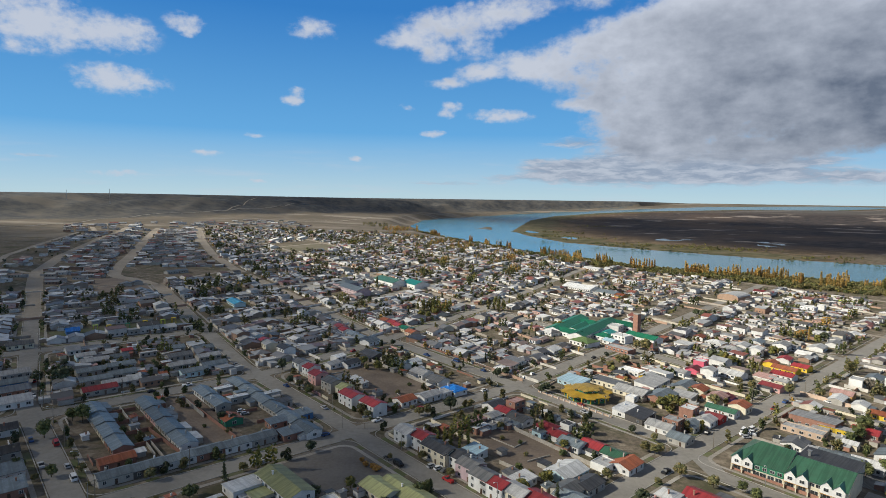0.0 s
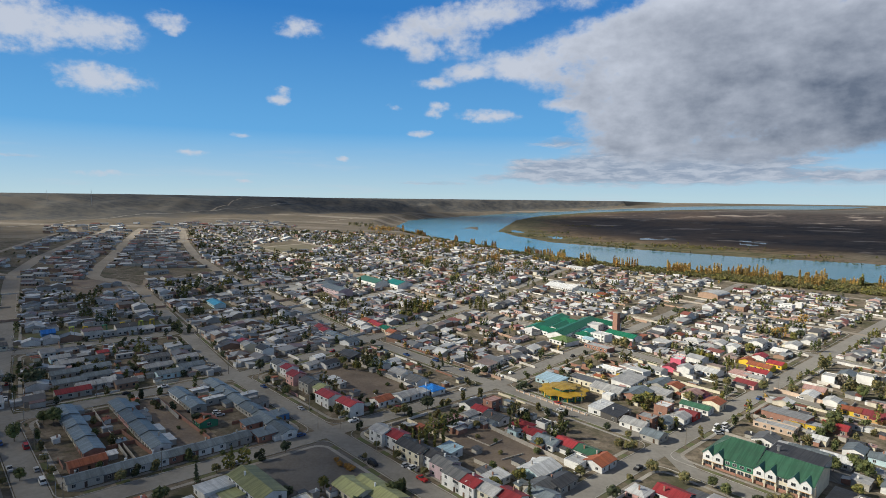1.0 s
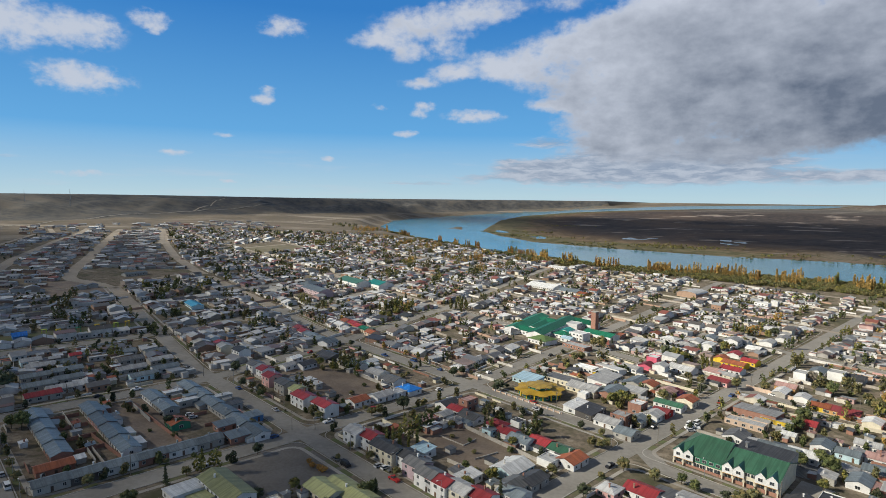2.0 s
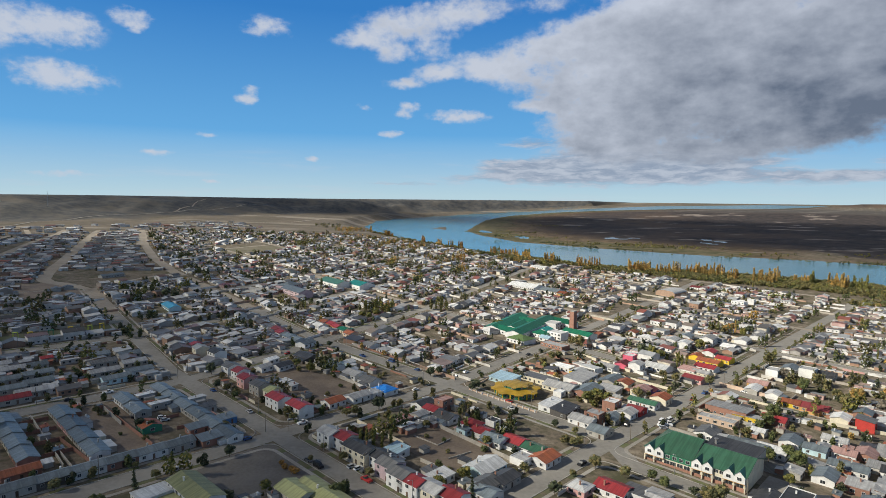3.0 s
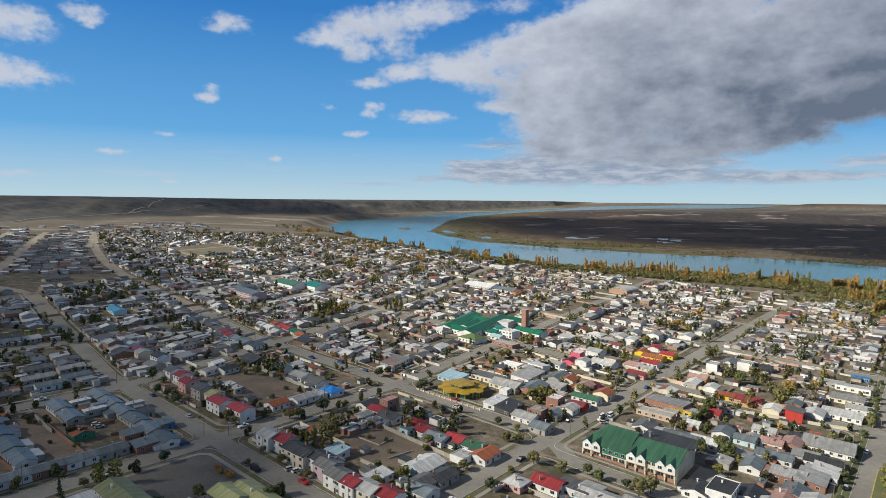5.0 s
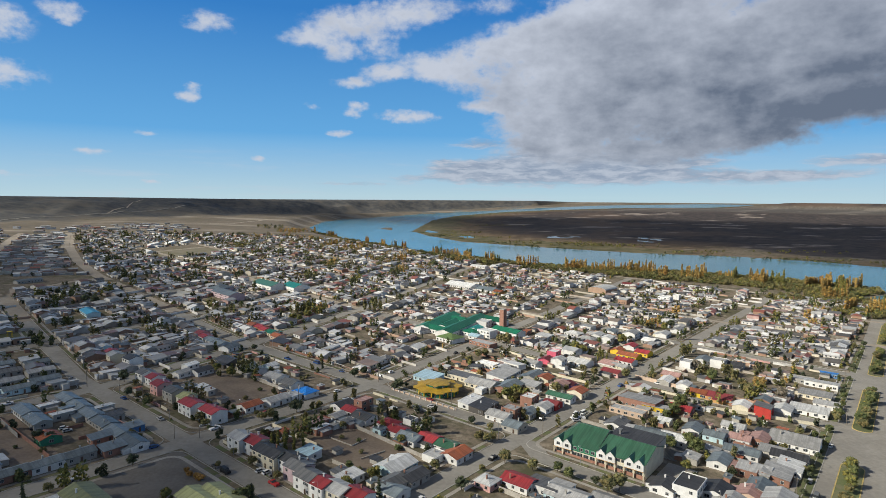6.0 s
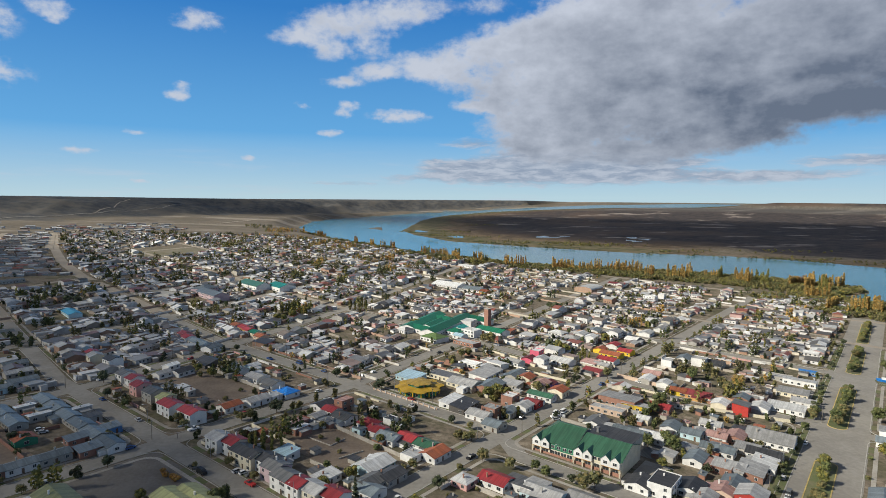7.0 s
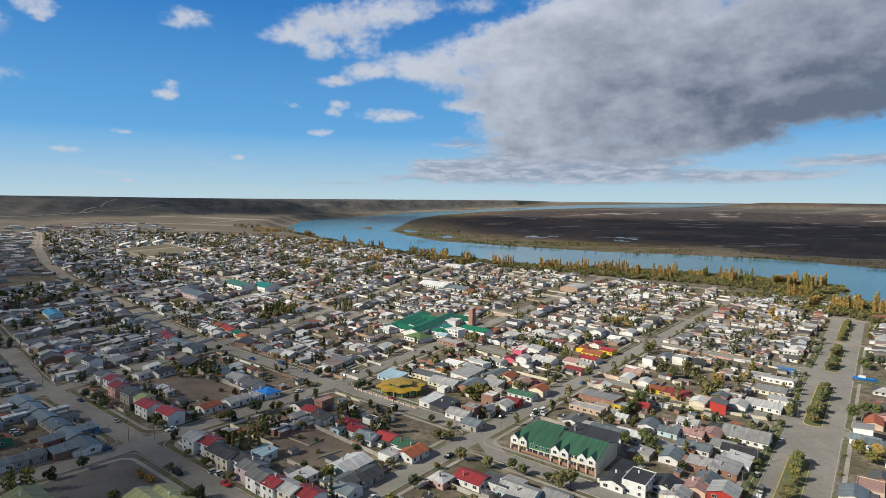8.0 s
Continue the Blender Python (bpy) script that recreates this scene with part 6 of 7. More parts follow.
def hangar():
    """Brick shed under a barrel roof."""
    ob = new("hangar")
    ob.matrix_basis = grid_frame(554, 3)
    tagged(ob, "brick hangar under a curved pale metal roof", "hangar")
    hold(544, 566, -10, 14)
    s, r = Shape(), Shape()
    arc = [(12 * math.cos(math.pi * k / 10), 4.5 + 3.2 * math.sin(math.pi * k / 10)) for k in range(11)]
    prof = [(-12, -1), (12, -1)] + arc
    s.solid([(x, -15, z) for x, z in prof], [(x, 15, z) for x, z in prof])
    for (a, b), (c, d) in zip(arc, arc[1:]):
        r.slab((a * 1.02, -15.4, b + 0.2), (a * 1.02, 15.4, b + 0.2), (c * 1.02, 15.4, d + 0.2), (c * 1.02, -15.4, d + 0.2), 0.15)
    part("wall", s.mesh("wall", WALL["t"]), ob)
    part("roof", r.mesh("roof", ROOF["l"]), ob)


def brick_tower():
    ob = new("water_tower")
    ob.matrix_basis = grid_frame(274, -2)
    tagged(ob, "square brick tower beside the green-roofed halls", "tower")
    s, c = Shape(), Shape()
    s.solid([(-2.2, -2.2, -1), (2.2, -2.2, -1), (2.2, 2.2, -1), (-2.2, 2.2, -1)], [(-2.1, -2.1, 17.5), (2.1, -2.1, 17.5), (2.1, 2.1, 17.5), (-2.1, 2.1, 17.5)])
    c.box(-2.3, -2.3, 17.5, 2.3, 2.3, 18.0)
    part("shaft", s.mesh("shaft", WALL["b"]), ob)
    part("cap", c.mesh("cap", WALL["h"]), ob)


def boat_monument():
    """A blue boat on a round plaza at the avenue."""
    ob = new("boat_monument")
    x, y = town(357, 242)
    ob.matrix_basis = stand(x, y, heading(357, 242, 0, 4))
    tagged(ob, "blue and white boat set up beside the avenue", "boat")
    s, d, m = Shape(), Shape(), Shape()
    half = [(-6.5, 0.6), (-5, 1.6), (-1, 2.0), (3, 1.7), (5.5, 0.9), (7.2, 0.05)]
    deck = [(a, -b) for a, b in half] + [(a, b) for a, b in half[::-1]]
    s.solid([(a * 0.86, b * 0.6, -0.1) for a, b in deck], [(a, b, 1.5 + 0.012 * a * a) for a, b in deck])
    d.box(-3.5, -1.0, 1.4, 0.5, 1.0, 3.0)
    m.tube((1.6, 0, 1.4), (1.6, 0, 8.5), 0.12, 0.06)
    part("hull", s.mesh("hull", ROOF["b"]), ob, "blue hull")
    part("cabin", d.mesh("cabin", WALL["w"]), ob, "white cabin")
    part("mast", m.mesh("mast", STEEL), ob)
    p = Shape()
    pts = [town(357 + 16 * math.cos(a / 16 * 6.2832), 250 + 15 * math.sin(a / 16 * 6.2832)) for a in range(16)]
    p.solid([(a, b, ground_at(a, b) - 0.1) for a, b in pts], [(a, b, ground_at(a, b) + 0.12) for a, b in pts])
    tagged(new("grass_verge", p.mesh("grass_verge", GRASS)), "round grass plot of the plaza", "grass", kind="structure")


def playground():
    """Coloured frames and a blue tent on the long green by the west street."""
    g = Shape()
    strip([town(u, -250) for u in range(-94, -2, 6)], 13.0, 0.06, g)
    tagged(new("grass_verge", g.mesh("grass_verge", GRASS)), "long worn green of the playground", "grass", kind="structure")
    hold(-94, -6, -260, -240)
    for u, w, k in ((-60, -248, "y"), (-48, -247, "g"), (-36, -250, "y"), (-24, -248, "l"), (-16, -250, "y"), (-68, -252, "l")):
        ob = new("play_frame")
        ob.matrix_basis = stand(*town(u, w), heading(u, w, 4, 0))
        tagged(ob, f"{wall_words(k)} steel play frame on the worn green", "play frame", "play frames")
        for a in (-1.4, 1.4):
            for b in (-1.2, 1.2):
                s = Shape()
                s.tube((a, b, 0), (a * 0.9, b * 0.8, 4.2), 0.16, 0.14)
                part("post", s.mesh("post", WALL[k]), ob)
        s = Shape()
        s.box(-1.6, -1.2, 4.1, 1.6, 1.2, 4.35)
        part("top", s.mesh("top", WALL[k]), ob)
    ob = new("tent")
    ob.matrix_basis = stand(*town(-82, -252), heading(-80, -252, 4, 0))
    tagged(ob, "bright blue tent pitched on the green", "tent")
    s, r = shell("g", 8, 7, 2.2, 2.0)
    part("canopy", r.mesh("canopy", ROOF["b"]), ob)
    part("wall", s.mesh("wall", WALL["u"]), ob)


green_school()
kindergarten()
hangar()
brick_tower()
boat_monument()
playground()


# ---- single trees that stand out ----
plant("poplar_lime", 18, 36, 0.9)
plant("poplar_lime", 19, 39, 0.85)
plant("poplar_lime", 22, 40, 1.0)
plant("poplar_lime", 24, 43, 0.85)
plant("poplar_lime", 28, 44, 0.9)
plant("dark", 53, 6, 1.4)
plant("conifer", 63, 51, 0.9)
plant("conifer", 61, 61, 0.8)
plant("lime", 62, 68, 0.9)
plant("conifer", 80, 42, 0.8)
plant("lime", 32, 82, 1.3)
plant("big_green", -93, -81, 0.83)
plant("green", -90, -77, 1.3)
plant("green", -105, -68, 1.4)
plant("dark", -89, -164, 1.35)
plant("dark", -90, -138, 1.5)
plant("dark", -101, -147, 1.5)
plant("green", -108, -29, 1.0)
plant("dark", -42, -43, 1.1)
plant("dark", -39, -38, 1.0)
plant("dark", 15, -95, 1.1)
plant("olive", -14, -20, 0.9)
plant("lime", 74, -62, 1.2)
plant("lime", 61, -59, 1.1)
plant("olive", 84, 64, 0.9)
plant("olive", 90, 90, 1.1)
plant("olive", 91, 94, 1.1)
plant("olive", 68, 93, 0.9)
plant("bush_orange", -13, 26, 1.0)
plant("bush_orange", -14, 30, 1.0)
plant("bush_orange", -13, 33, 1.0)
plant("bush_orange", -13, 36, 1.1)
plant("lime", -28, 41, 0.9)
plant("olive", -3, 31, 0.6)
plant("green", -8, 60, 1.1)
plant("green", -12, 60, 1.0)
plant("olive", 38, -5, 0.5)
plant("olive", 36, 2, 0.9)
plant("olive", 39, 5, 0.9)
plant("olive", 14, -14, 0.9)
plant("olive", 9, -65, 0.9)
plant("olive", 9, -54, 1.0)
plant("olive", 14, -9, 0.7)
plant("conifer", 109, -34, 0.8)
plant("poplar_dark", 130, -31, 0.7)
plant("poplar_dark", 128, -27, 0.7)
plant("dark", 112, -13, 1.3)
plant("dark", 120, -12, 1.2)
plant("olive", 120, -76, 0.6)
plant("dark", 103, -86, 0.8)
plant("dark", 56, -339, 1.42)
plant("dark", 62, -328, 1.5)
plant("dark", 44, -402, 1.5)
plant("dark", 89, -371, 1.6)
plant("poplar_lime", 249, -89, 1.0)
plant("poplar_lime", 249, -85, 0.9)
plant("poplar_lime", 258, -84, 1.0)
plant("poplar_dark", 282, -81, 0.9)
plant("poplar_dark", 310, -81, 0.9)
plant("lime", 178, -114, 1.3)
plant("lime", 165, -120, 1.2)
plant("lime", 168, -112, 1.2)
plant("poplar_lime", 262, 75, 0.9)
plant("poplar_lime", 249, 78, 0.8)
plant("poplar_lime", 249, 81, 0.9)
plant("poplar_lime", 254, 82, 0.8)
plant("lime", 255, 61, 1.5)
plant("lime", 256, 65, 1.4)
plant("dark", 256, 55, 1.5)
plant("lime", 309, 74, 1.5)
plant("olive", 223, 80, 1.2)
plant("olive", 223, 87, 1.3)
plant("olive", 229, 103, 1.1)
plant("olive", 241, 115, 1.1)
plant("big_yellow", 266, 171, 1.2)
plant("big_grey", 258, 184, 1.04)
plant("olive", 254, 167, 1.4)
plant("olive", 267, 161, 1.4)
plant("big_olive", 272, 137, 0.83)
plant("green", 267, 144, 1.5)
plant("grey", 287, 129, 1.5)
plant("olive", 294, 146, 1.3)
plant("poplar_yellow", 397, 75, 1.0)
plant("big_lime", 390, 81, 0.9)
plant("dark", 410, 81, 1.5)
plant("orange", 392, 70, 1.7)
plant("big_olive", 390, 65, 0.83)
plant("orange", 409, 70, 1.5)
plant("big_green", 145, 168, 1.0)
plant("big_green", 152, 163, 0.88)
plant("green", 113, 176, 0.9)
plant("green", 142, 158, 1.3)
plant("lime", 125, 170, 0.8)
plant("big_green", 188, 145, 0.83)
plant("green", 180, 144, 1.3)
plant("green", 196, 146, 1.4)
plant("green", 85, 137, 1.0)
plant("olive", 85, 153, 1.2)
plant("olive", 89, 156, 1.1)
plant("olive", 79, 111, 1.0)
plant("olive", 81, 123, 0.9)
plant("poplar_lime", 394, 164, 0.9)
plant("lime", 147, 70, 1.3)
plant("lime", 152, 73, 1.4)
plant("lime", 154, 78, 1.2)
plant("olive", 174, 85, 1.1)
plant("olive", 180, 88, 0.9)
plant("dark", 112, 16, 0.8)
plant("dark", 116, 17, 0.9)
plant("dark", 121, 18, 0.7)
plant("lime", 232, -36, 1.5)
plant("olive", 203, 22, 1.3)
plant("olive", 198, 20, 1.3)
plant("olive", 187, 21, 1.2)
plant("olive", 235, 12, 1.5)
plant("olive", 233, 19, 1.5)
plant("conifer", 247, 21, 0.8)
plant("dark", 366, -17, 1.35)
plant("dark", 406, 4, 1.65)
plant("dark", 404, 10, 1.5)
plant("conifer", 201, -42, 0.6)
plant("conifer", 202, -38, 0.6)
plant("conifer", 202, -34, 0.6)
plant("conifer", 203, -30, 0.6)
plant("conifer", 204, -26, 0.6)
plant("big_green", 258, 239, 1.04)
plant("big_green", 274, 244, 0.94)
plant("big_green", 275, 249, 0.94)
plant("dark", 422, 244, 1.42)
plant("big_green", 391, 243, 0.83)
plant("dark", 407, 250, 1.35)
plant("green", 397, 240, 1.5)
plant("lime", 199, 248, 1.4)
plant("lime", 206, 243, 1.3)
plant("yellow", 208, 250, 1.2)
plant("green", 249, 212, 0.9)
plant("green", 271, 212, 0.8)
plant("olive", 240, 212, 0.8)
plant("olive", 202, 200, 0.8)


# ---- kerbs, pavements and verges ----
def along_block(u0, u1, w0, w1, inset):
    pts = block_edges(u0, u1, w0, w1, inset)
    return pts + pts[:1]


def dress_block(i, j):
    u0, u1, w0, w1 = U_LINES[i], U_LINES[i + 1], W_LINES[j + 1], W_LINES[j]
    if w1 == AVENUE:
        w1 = AVENUE - 7.2
    if w0 == AVENUE:
        w0 = AVENUE + 9
    u0, u1 = bend(u0, (w0 + w1) / 2), bend(u1, (w0 + w1) / 2)
    cx, cy = town((u0 + u1) / 2, (w0 + w1) / 2)
    if not in_town(cx, cy, 60) or from_mid(cx, cy) > 640 or not seen_from_air(cx, cy, 12):
        return
    rng = random.Random(i * 50 + j)
    s = Shape()
    kerb_line(along_block(u0, u1, w0, w1, 5.1), 0.16, 0.16, s)
    tagged(new("kerb", s.mesh("kerb", KERB)), "pale concrete kerb round the block", "kerb", kind="structure")
    s = Shape()
    strip(along_block(u0, u1, w0, w1, 8.6), 0.85, 0.10, s)
    tagged(new("pavement", s.mesh("pavement", PAVING)), "narrow concrete footpath round the block", "pavement", kind="structure")
    g = Shape()
    for side in range(4):
        lo, hi = ((u0, u1), (w0, w1))[side % 2]
        v = lo + 13
        while v < hi - 16:
            run = rng.uniform(4, 9)
            if rng.random() < 0.62:
                off = 6.6
                at = [(q, (w0 + off, w1 - off)[side // 2]) if side % 2 == 0 else ((u0 + off, u1 - off)[side // 2], q) for q in (v, v + run * 0.5, v + run)]
                strip([town(*p) for p in at], 1.1, 0.12, g)
            v += run + rng.uniform(1.5, 4)
    if from_mid(cx, cy) < 390:
        for side in range(4):
            lo, hi = ((u0, u1), (w0, w1))[side % 2]
            v = lo + 14
            while v < hi - 14:
                at = (v, (w0 + 6.8, w1 - 6.8)[side // 2]) if side % 2 == 0 else ((u0 + 6.8, u1 - 6.8)[side // 2], v)
                if rng.random() < 0.3 and from_mid(*town(*at)) < 330 and seen_from_air(*town(*at)) and free(*town(*at), 0.5):
                    tree(rng.choice(["olive", "olive", "bush_olive", "green", "bush_green", "dark"]), *town(*at), rng.uniform(0.45, 0.85), rng, "street trees")
                v += rng.uniform(9, 17)
    if from_mid(cx, cy) < 430:
        for side in range(4):
            lo, hi = ((u0, u1), (w0, w1))[side % 2]
            v = lo + 12
            while v < hi - 18:
                run = rng.uniform(6, 13)
                if rng.random() < 0.55:
                    off = 10.6 + rng.uniform(-0.3, 0.5)
                    at = [(q, (w0 + off, w1 - off)[side // 2]) if side % 2 == 0 else ((u0 + off, u1 - off)[side // 2], q) for q in (v, v + run)]
                    if not any(kept_clear(*q) for q in at) and all(free(*town(*q), 0.2) for q in at):
                        yard_wall(town(*at[0]), town(*at[1]), rng.uniform(0.7, 1.3), rng.choice([WALL["w"], WALL["w"], WALL["c"], BLOCK, WALL["i"], WALL["b"]]), "garden_wall", "low garden wall along the footpath")
                v += run + rng.uniform(1.0, 4.0)
    if g.f:
        tagged(new("grass_verge", g.mesh("grass_verge", GRASS)), "worn grass plots between kerb and footpath", "grass", kind="structure")


def avenue_median(u0, u1):
    """A raised island of the avenue with its pale kerb, grass and trees."""
    pts = []
    for k in range(9):
        a = math.pi * k / 8
        pts.append((u1 - 4 + 4 * math.sin(a), 222.8 + 4.2 * math.cos(a)))
    for k in range(9):
        a = math.pi + math.pi * k / 8
        pts.append((u0 + 4 + 4 * math.sin(a), 222.8 + 4.2 * math.cos(a)))
    flat = [town(*p) for p in pts]
    s = Shape()
    s.solid([(x, y, ground_at(x, y) - 0.2) for x, y in flat], [(x, y, ground_at(x, y) + 0.14) for x, y in flat])
    tagged(new("grass_verge", s.mesh("grass_verge", GRASS)), "planted middle strip of the avenue", "grass", kind="structure")
    s = Shape()
    kerb_line(flat + flat[:1], 0.2, 0.22, s)
    tagged(new("kerb", s.mesh("kerb", surface("yellow_kerb", (0.55, 0.42, 0.16), 0.8))), "yellow-painted kerb of the avenue's middle strip", "kerb", kind="structure")
    rng = random.Random(int(u0))
    u = u0 + 5
    while u < u1 - 4:
        plant(rng.choice(["green", "olive", "green", "lime", "bush_green"]), u, 222.8 + rng.uniform(-1.5, 1.5), rng.uniform(0.75, 1.15))
        u += rng.uniform(3.0, 5.5)


for i in range(len(U_LINES) - 1):
    for j in range(len(W_LINES) - 1):
        dress_block(i, j)
for u0, u1 in ((120, 183), (233, 323), (364, 452), (486, 590)):
    avenue_median(u0, u1)


# ---- open lots ----
def lot(u0, u1, w0, w1, label, material):
    s = Shape()
    strip([town(u0 + (u1 - u0) * k / 6, (w0 + w1) / 2) for k in range(7)], (w1 - w0) / 2, 0.04, s)
    tagged(new("ground_patch", s.mesh("ground_patch", material)), label, "ground", kind="structure")


lot(31, 64, -84, -20, "bare brown field behind the houses", EARTH)
lot(33, 60, 36, 80, "bare brown yard behind the houses", EARTH)
lot(-56, -40, -84, -24, "bare earth court between the terraces", EARTH)
lot(-40, -6, 6, 44, "open lot of packed grey earth", surface("packed_earth", (0.185, 0.168, 0.148), 0.95, 0.0, (0.135, 0.122, 0.108), 0.07, 0.8, 0.3, 0.0))


# ---- walls, fences ----
yard_wall(town(68, -82), town(68, -6))
yard_wall(town(61, 30), town(58, 90))
yard_wall(town(30, 60), town(33, 96), 1.4)
yard_wall(town(236, 106), town(236, 136), 2.2, WALL["s"], "boundary_wall", "tall salmon wall along the street")
yard_wall(town(-70, -52), town(-66, -16), 1.6, WALL["b"])
yard_wall(town(-46, -80), town(-44, -22), 1.6, WALL["b"])
yard_wall(town(232, 160), town(228, 190), 1.8)
yard_wall(town(145, 60), town(185, 62), 2.0)
yard_wall(town(184, 251), town(206, 262), 1.2, ROOF["b"], "fence", "long low fence painted bright blue")
yard_wall(town(206, 136), town(226, 205), 1.6, WALL["c"], "boundary_wall", "long pale yard wall along the side street")


def plot_things():
    """Low plot walls, sheds and bushes inside the two bare yards."""
    rng = random.Random(61)
    for a, b, high in (((45, 40), (46, 54), 0.45), ((46, 54), (55, 53), 0.4), ((40, 66), (52, 68), 0.5), ((34, -70), (44, -68), 0.5)):
        yard_wall(town(*a), town(*b), high, BLOCK, "garden_wall", "low broken block wall in a bare yard")
    for u, w, long, deep, r, k in ((42, 73, 4.4, 3.0, "k", "h"), (37, 55, 3.6, 2.8, "d", "h"), (36, -30, 4.6, 3.2, "d", "h")):
        home(u, w, rng.choice("UW"), long, deep, 1, "s", r, k, name="shed", eave=2.0, openings=False, label="small lean-to shed of patched sheet metal")
    for u, w, kind, size in ((48, 45, "bush_olive", 0.9), (51, 53, "bush_green", 1.0), (44, 62, "bush_olive", 0.8), (57, 71, "bush_green", 1.1), (39, 78, "bush_olive", 1.0), (56, 37, "olive", 0.7), (60, -70, "lime", 1.0), (57, -64, "bush_olive", 1.3), (62, -58, "lime", 0.8), (46, -25, "bush_olive", 1.0), (59, -30, "bush_green", 0.9), (35, -80, "bush_olive", 1.1), (-48, -70, "bush_olive", 0.9), (-50, -42, "bush_green", 0.9), (-44, -30, "bush_olive", 1.1), (-72, -70, "bush_olive", 0.9), (-76, -46, "bush_green", 0.8)):
        plant(kind, u, w, size)


plot_things()


def yard_walls():
    """Party walls and fences between neighbouring yards."""
    rng = random.Random(77)
    for i in range(len(U_LINES) - 1):
        for j in range(len(W_LINES) - 1):
            u0, u1, w0, w1 = U_LINES[i], U_LINES[i + 1], W_LINES[j + 1], W_LINES[j]
            cx, cy = town((u0 + u1) / 2, (w0 + w1) / 2)
            if from_mid(cx, cy) > 420 or not seen_from_air(cx, cy, 8):
                continue
            v = u0 + 20
            while v < u1 - 20:
                for a, b in ((w0 + (20 if w0 == AVENUE else 12), w0 + 44), (w1 - 44, w1 - 12)):
                    p, q = town(v, a), town(v, b)
                    if not kept_clear(v, a) and not kept_clear(v, (a + b) / 2) and rng.random() < 0.62:
                        steps = [(v, a + (b - a) * k / 4) for k in range(5)]
                        clear = [free(*town(*s), 0.3) for s in steps]
                        runs = [k for k in range(4) if clear[k] and clear[k + 1]]
                        if runs:
                            k0, k1 = runs[0], runs[-1] + 1
                            if all(clear[k0:k1 + 1]):
                                yard_wall(town(*steps[k0]), town(*steps[k1]), rng.uniform(1.2, 1.9), rng.choice([BLOCK, BLOCK, WALL["b"], WALL["h"], WALL["c"]]))
                v += rng.uniform(10, 15)


# ---- cars at the kerb, lamps, poles ----
def street_things():
    rng = random.Random(5)
    for i, u in enumerate(U_LINES):
        for w in range(-330, 330, 9):
            x, y = town(u, w)
            if not in_town(x, y, 60) or not seen_from_air(x, y) or from_mid(x, y) > 430 or any(abs(w - v) < 11 for v in W_LINES):
                continue
            if rng.random() < 0.27:
                s = rng.choice((-1, 1))
                car(*town(bend(u, w) + s * 3.6, w + rng.uniform(-2, 2)), heading(u, w, 0, 4) + (180 if s > 0 else 0), rng.choice(["hatch", "hatch", "sedan", "pickup", "van"]), rng.choice(["white", "white", "silver", "grey", "black", "red", "blue"]))
    for j, w in enumerate(W_LINES):
        for u in range(-200, 420, 9):
            x, y = town(u, w)
            if not in_town(x, y, 60) or not seen_from_air(x, y) or from_mid(x, y) > 430 or any(abs(u - v) < 11 for v in U_LINES):
                continue
            if rng.random() < 0.22:
                s = rng.choice((-1, 1))
                off = s * 3.6 if w != AVENUE else (-11.5 if s < 0 else 13)
                car(*town(u + rng.uniform(-2, 2), w + off), heading(u, w, 4, 0) + (180 if s > 0 else 0), rng.choice(["hatch", "hatch", "sedan", "pickup"]), rng.choice(["white", "white", "silver", "grey", "black", "red", "blue"]))
    for i, u in enumerate(U_LINES):
        for w in range(-324, 330, 27):
            x, y = town(bend(u, w) + 6.0, w)
            if in_town(x, y, 60) and seen_from_air(x, y) and from_mid(x, y) < 460:
                (street_lamp if (w // 27) % 2 else utility_pole)(x, y, heading(u, w, 0, 4) + (0 if (w // 27) % 2 else 90))
    for w in W_LINES:
        for u in range(-200, 420, 33):
            off = -6.2 if w != AVENUE else -13.5
            x, y = town(u, w + off)
            if in_town(x, y, 60) and seen_from_air(x, y) and from_mid(x, y) < 460 and free(x, y, 0.3):
                utility_pole(x, y, heading(u, w, 4, 0) + 90) if (u // 33) % 2 else street_lamp(x, y, heading(u, w, 4, 0) + 180)


street_things()
for u, w, a, k, c in ((6, 46, 40, "hatch", "silver"), (7, 49, 40, "hatch", "white"), (8, 52, 40, "sedan", "grey"), (-30, -50, 35, "hatch", "white"), (-30, -46, 35, "hatch", "silver"), (-38, -58, 30, "pickup", "black"), (-38, -54, 30, "sedan", "grey"), (150, 108, 50, "van", "white"), (146, 110, 10, "pickup", "white"), (150, 112, 80, "pickup", "white"), (155, 110, 40, "van", "white"), (143, 112, 0, "hatch", "silver"), (48, 76, 70, "van", "white"), (199, 213, 43, "sedan", "white"), (128, 93, 20, "sedan", "black")):
    car(*town(u, w), a, k, c)


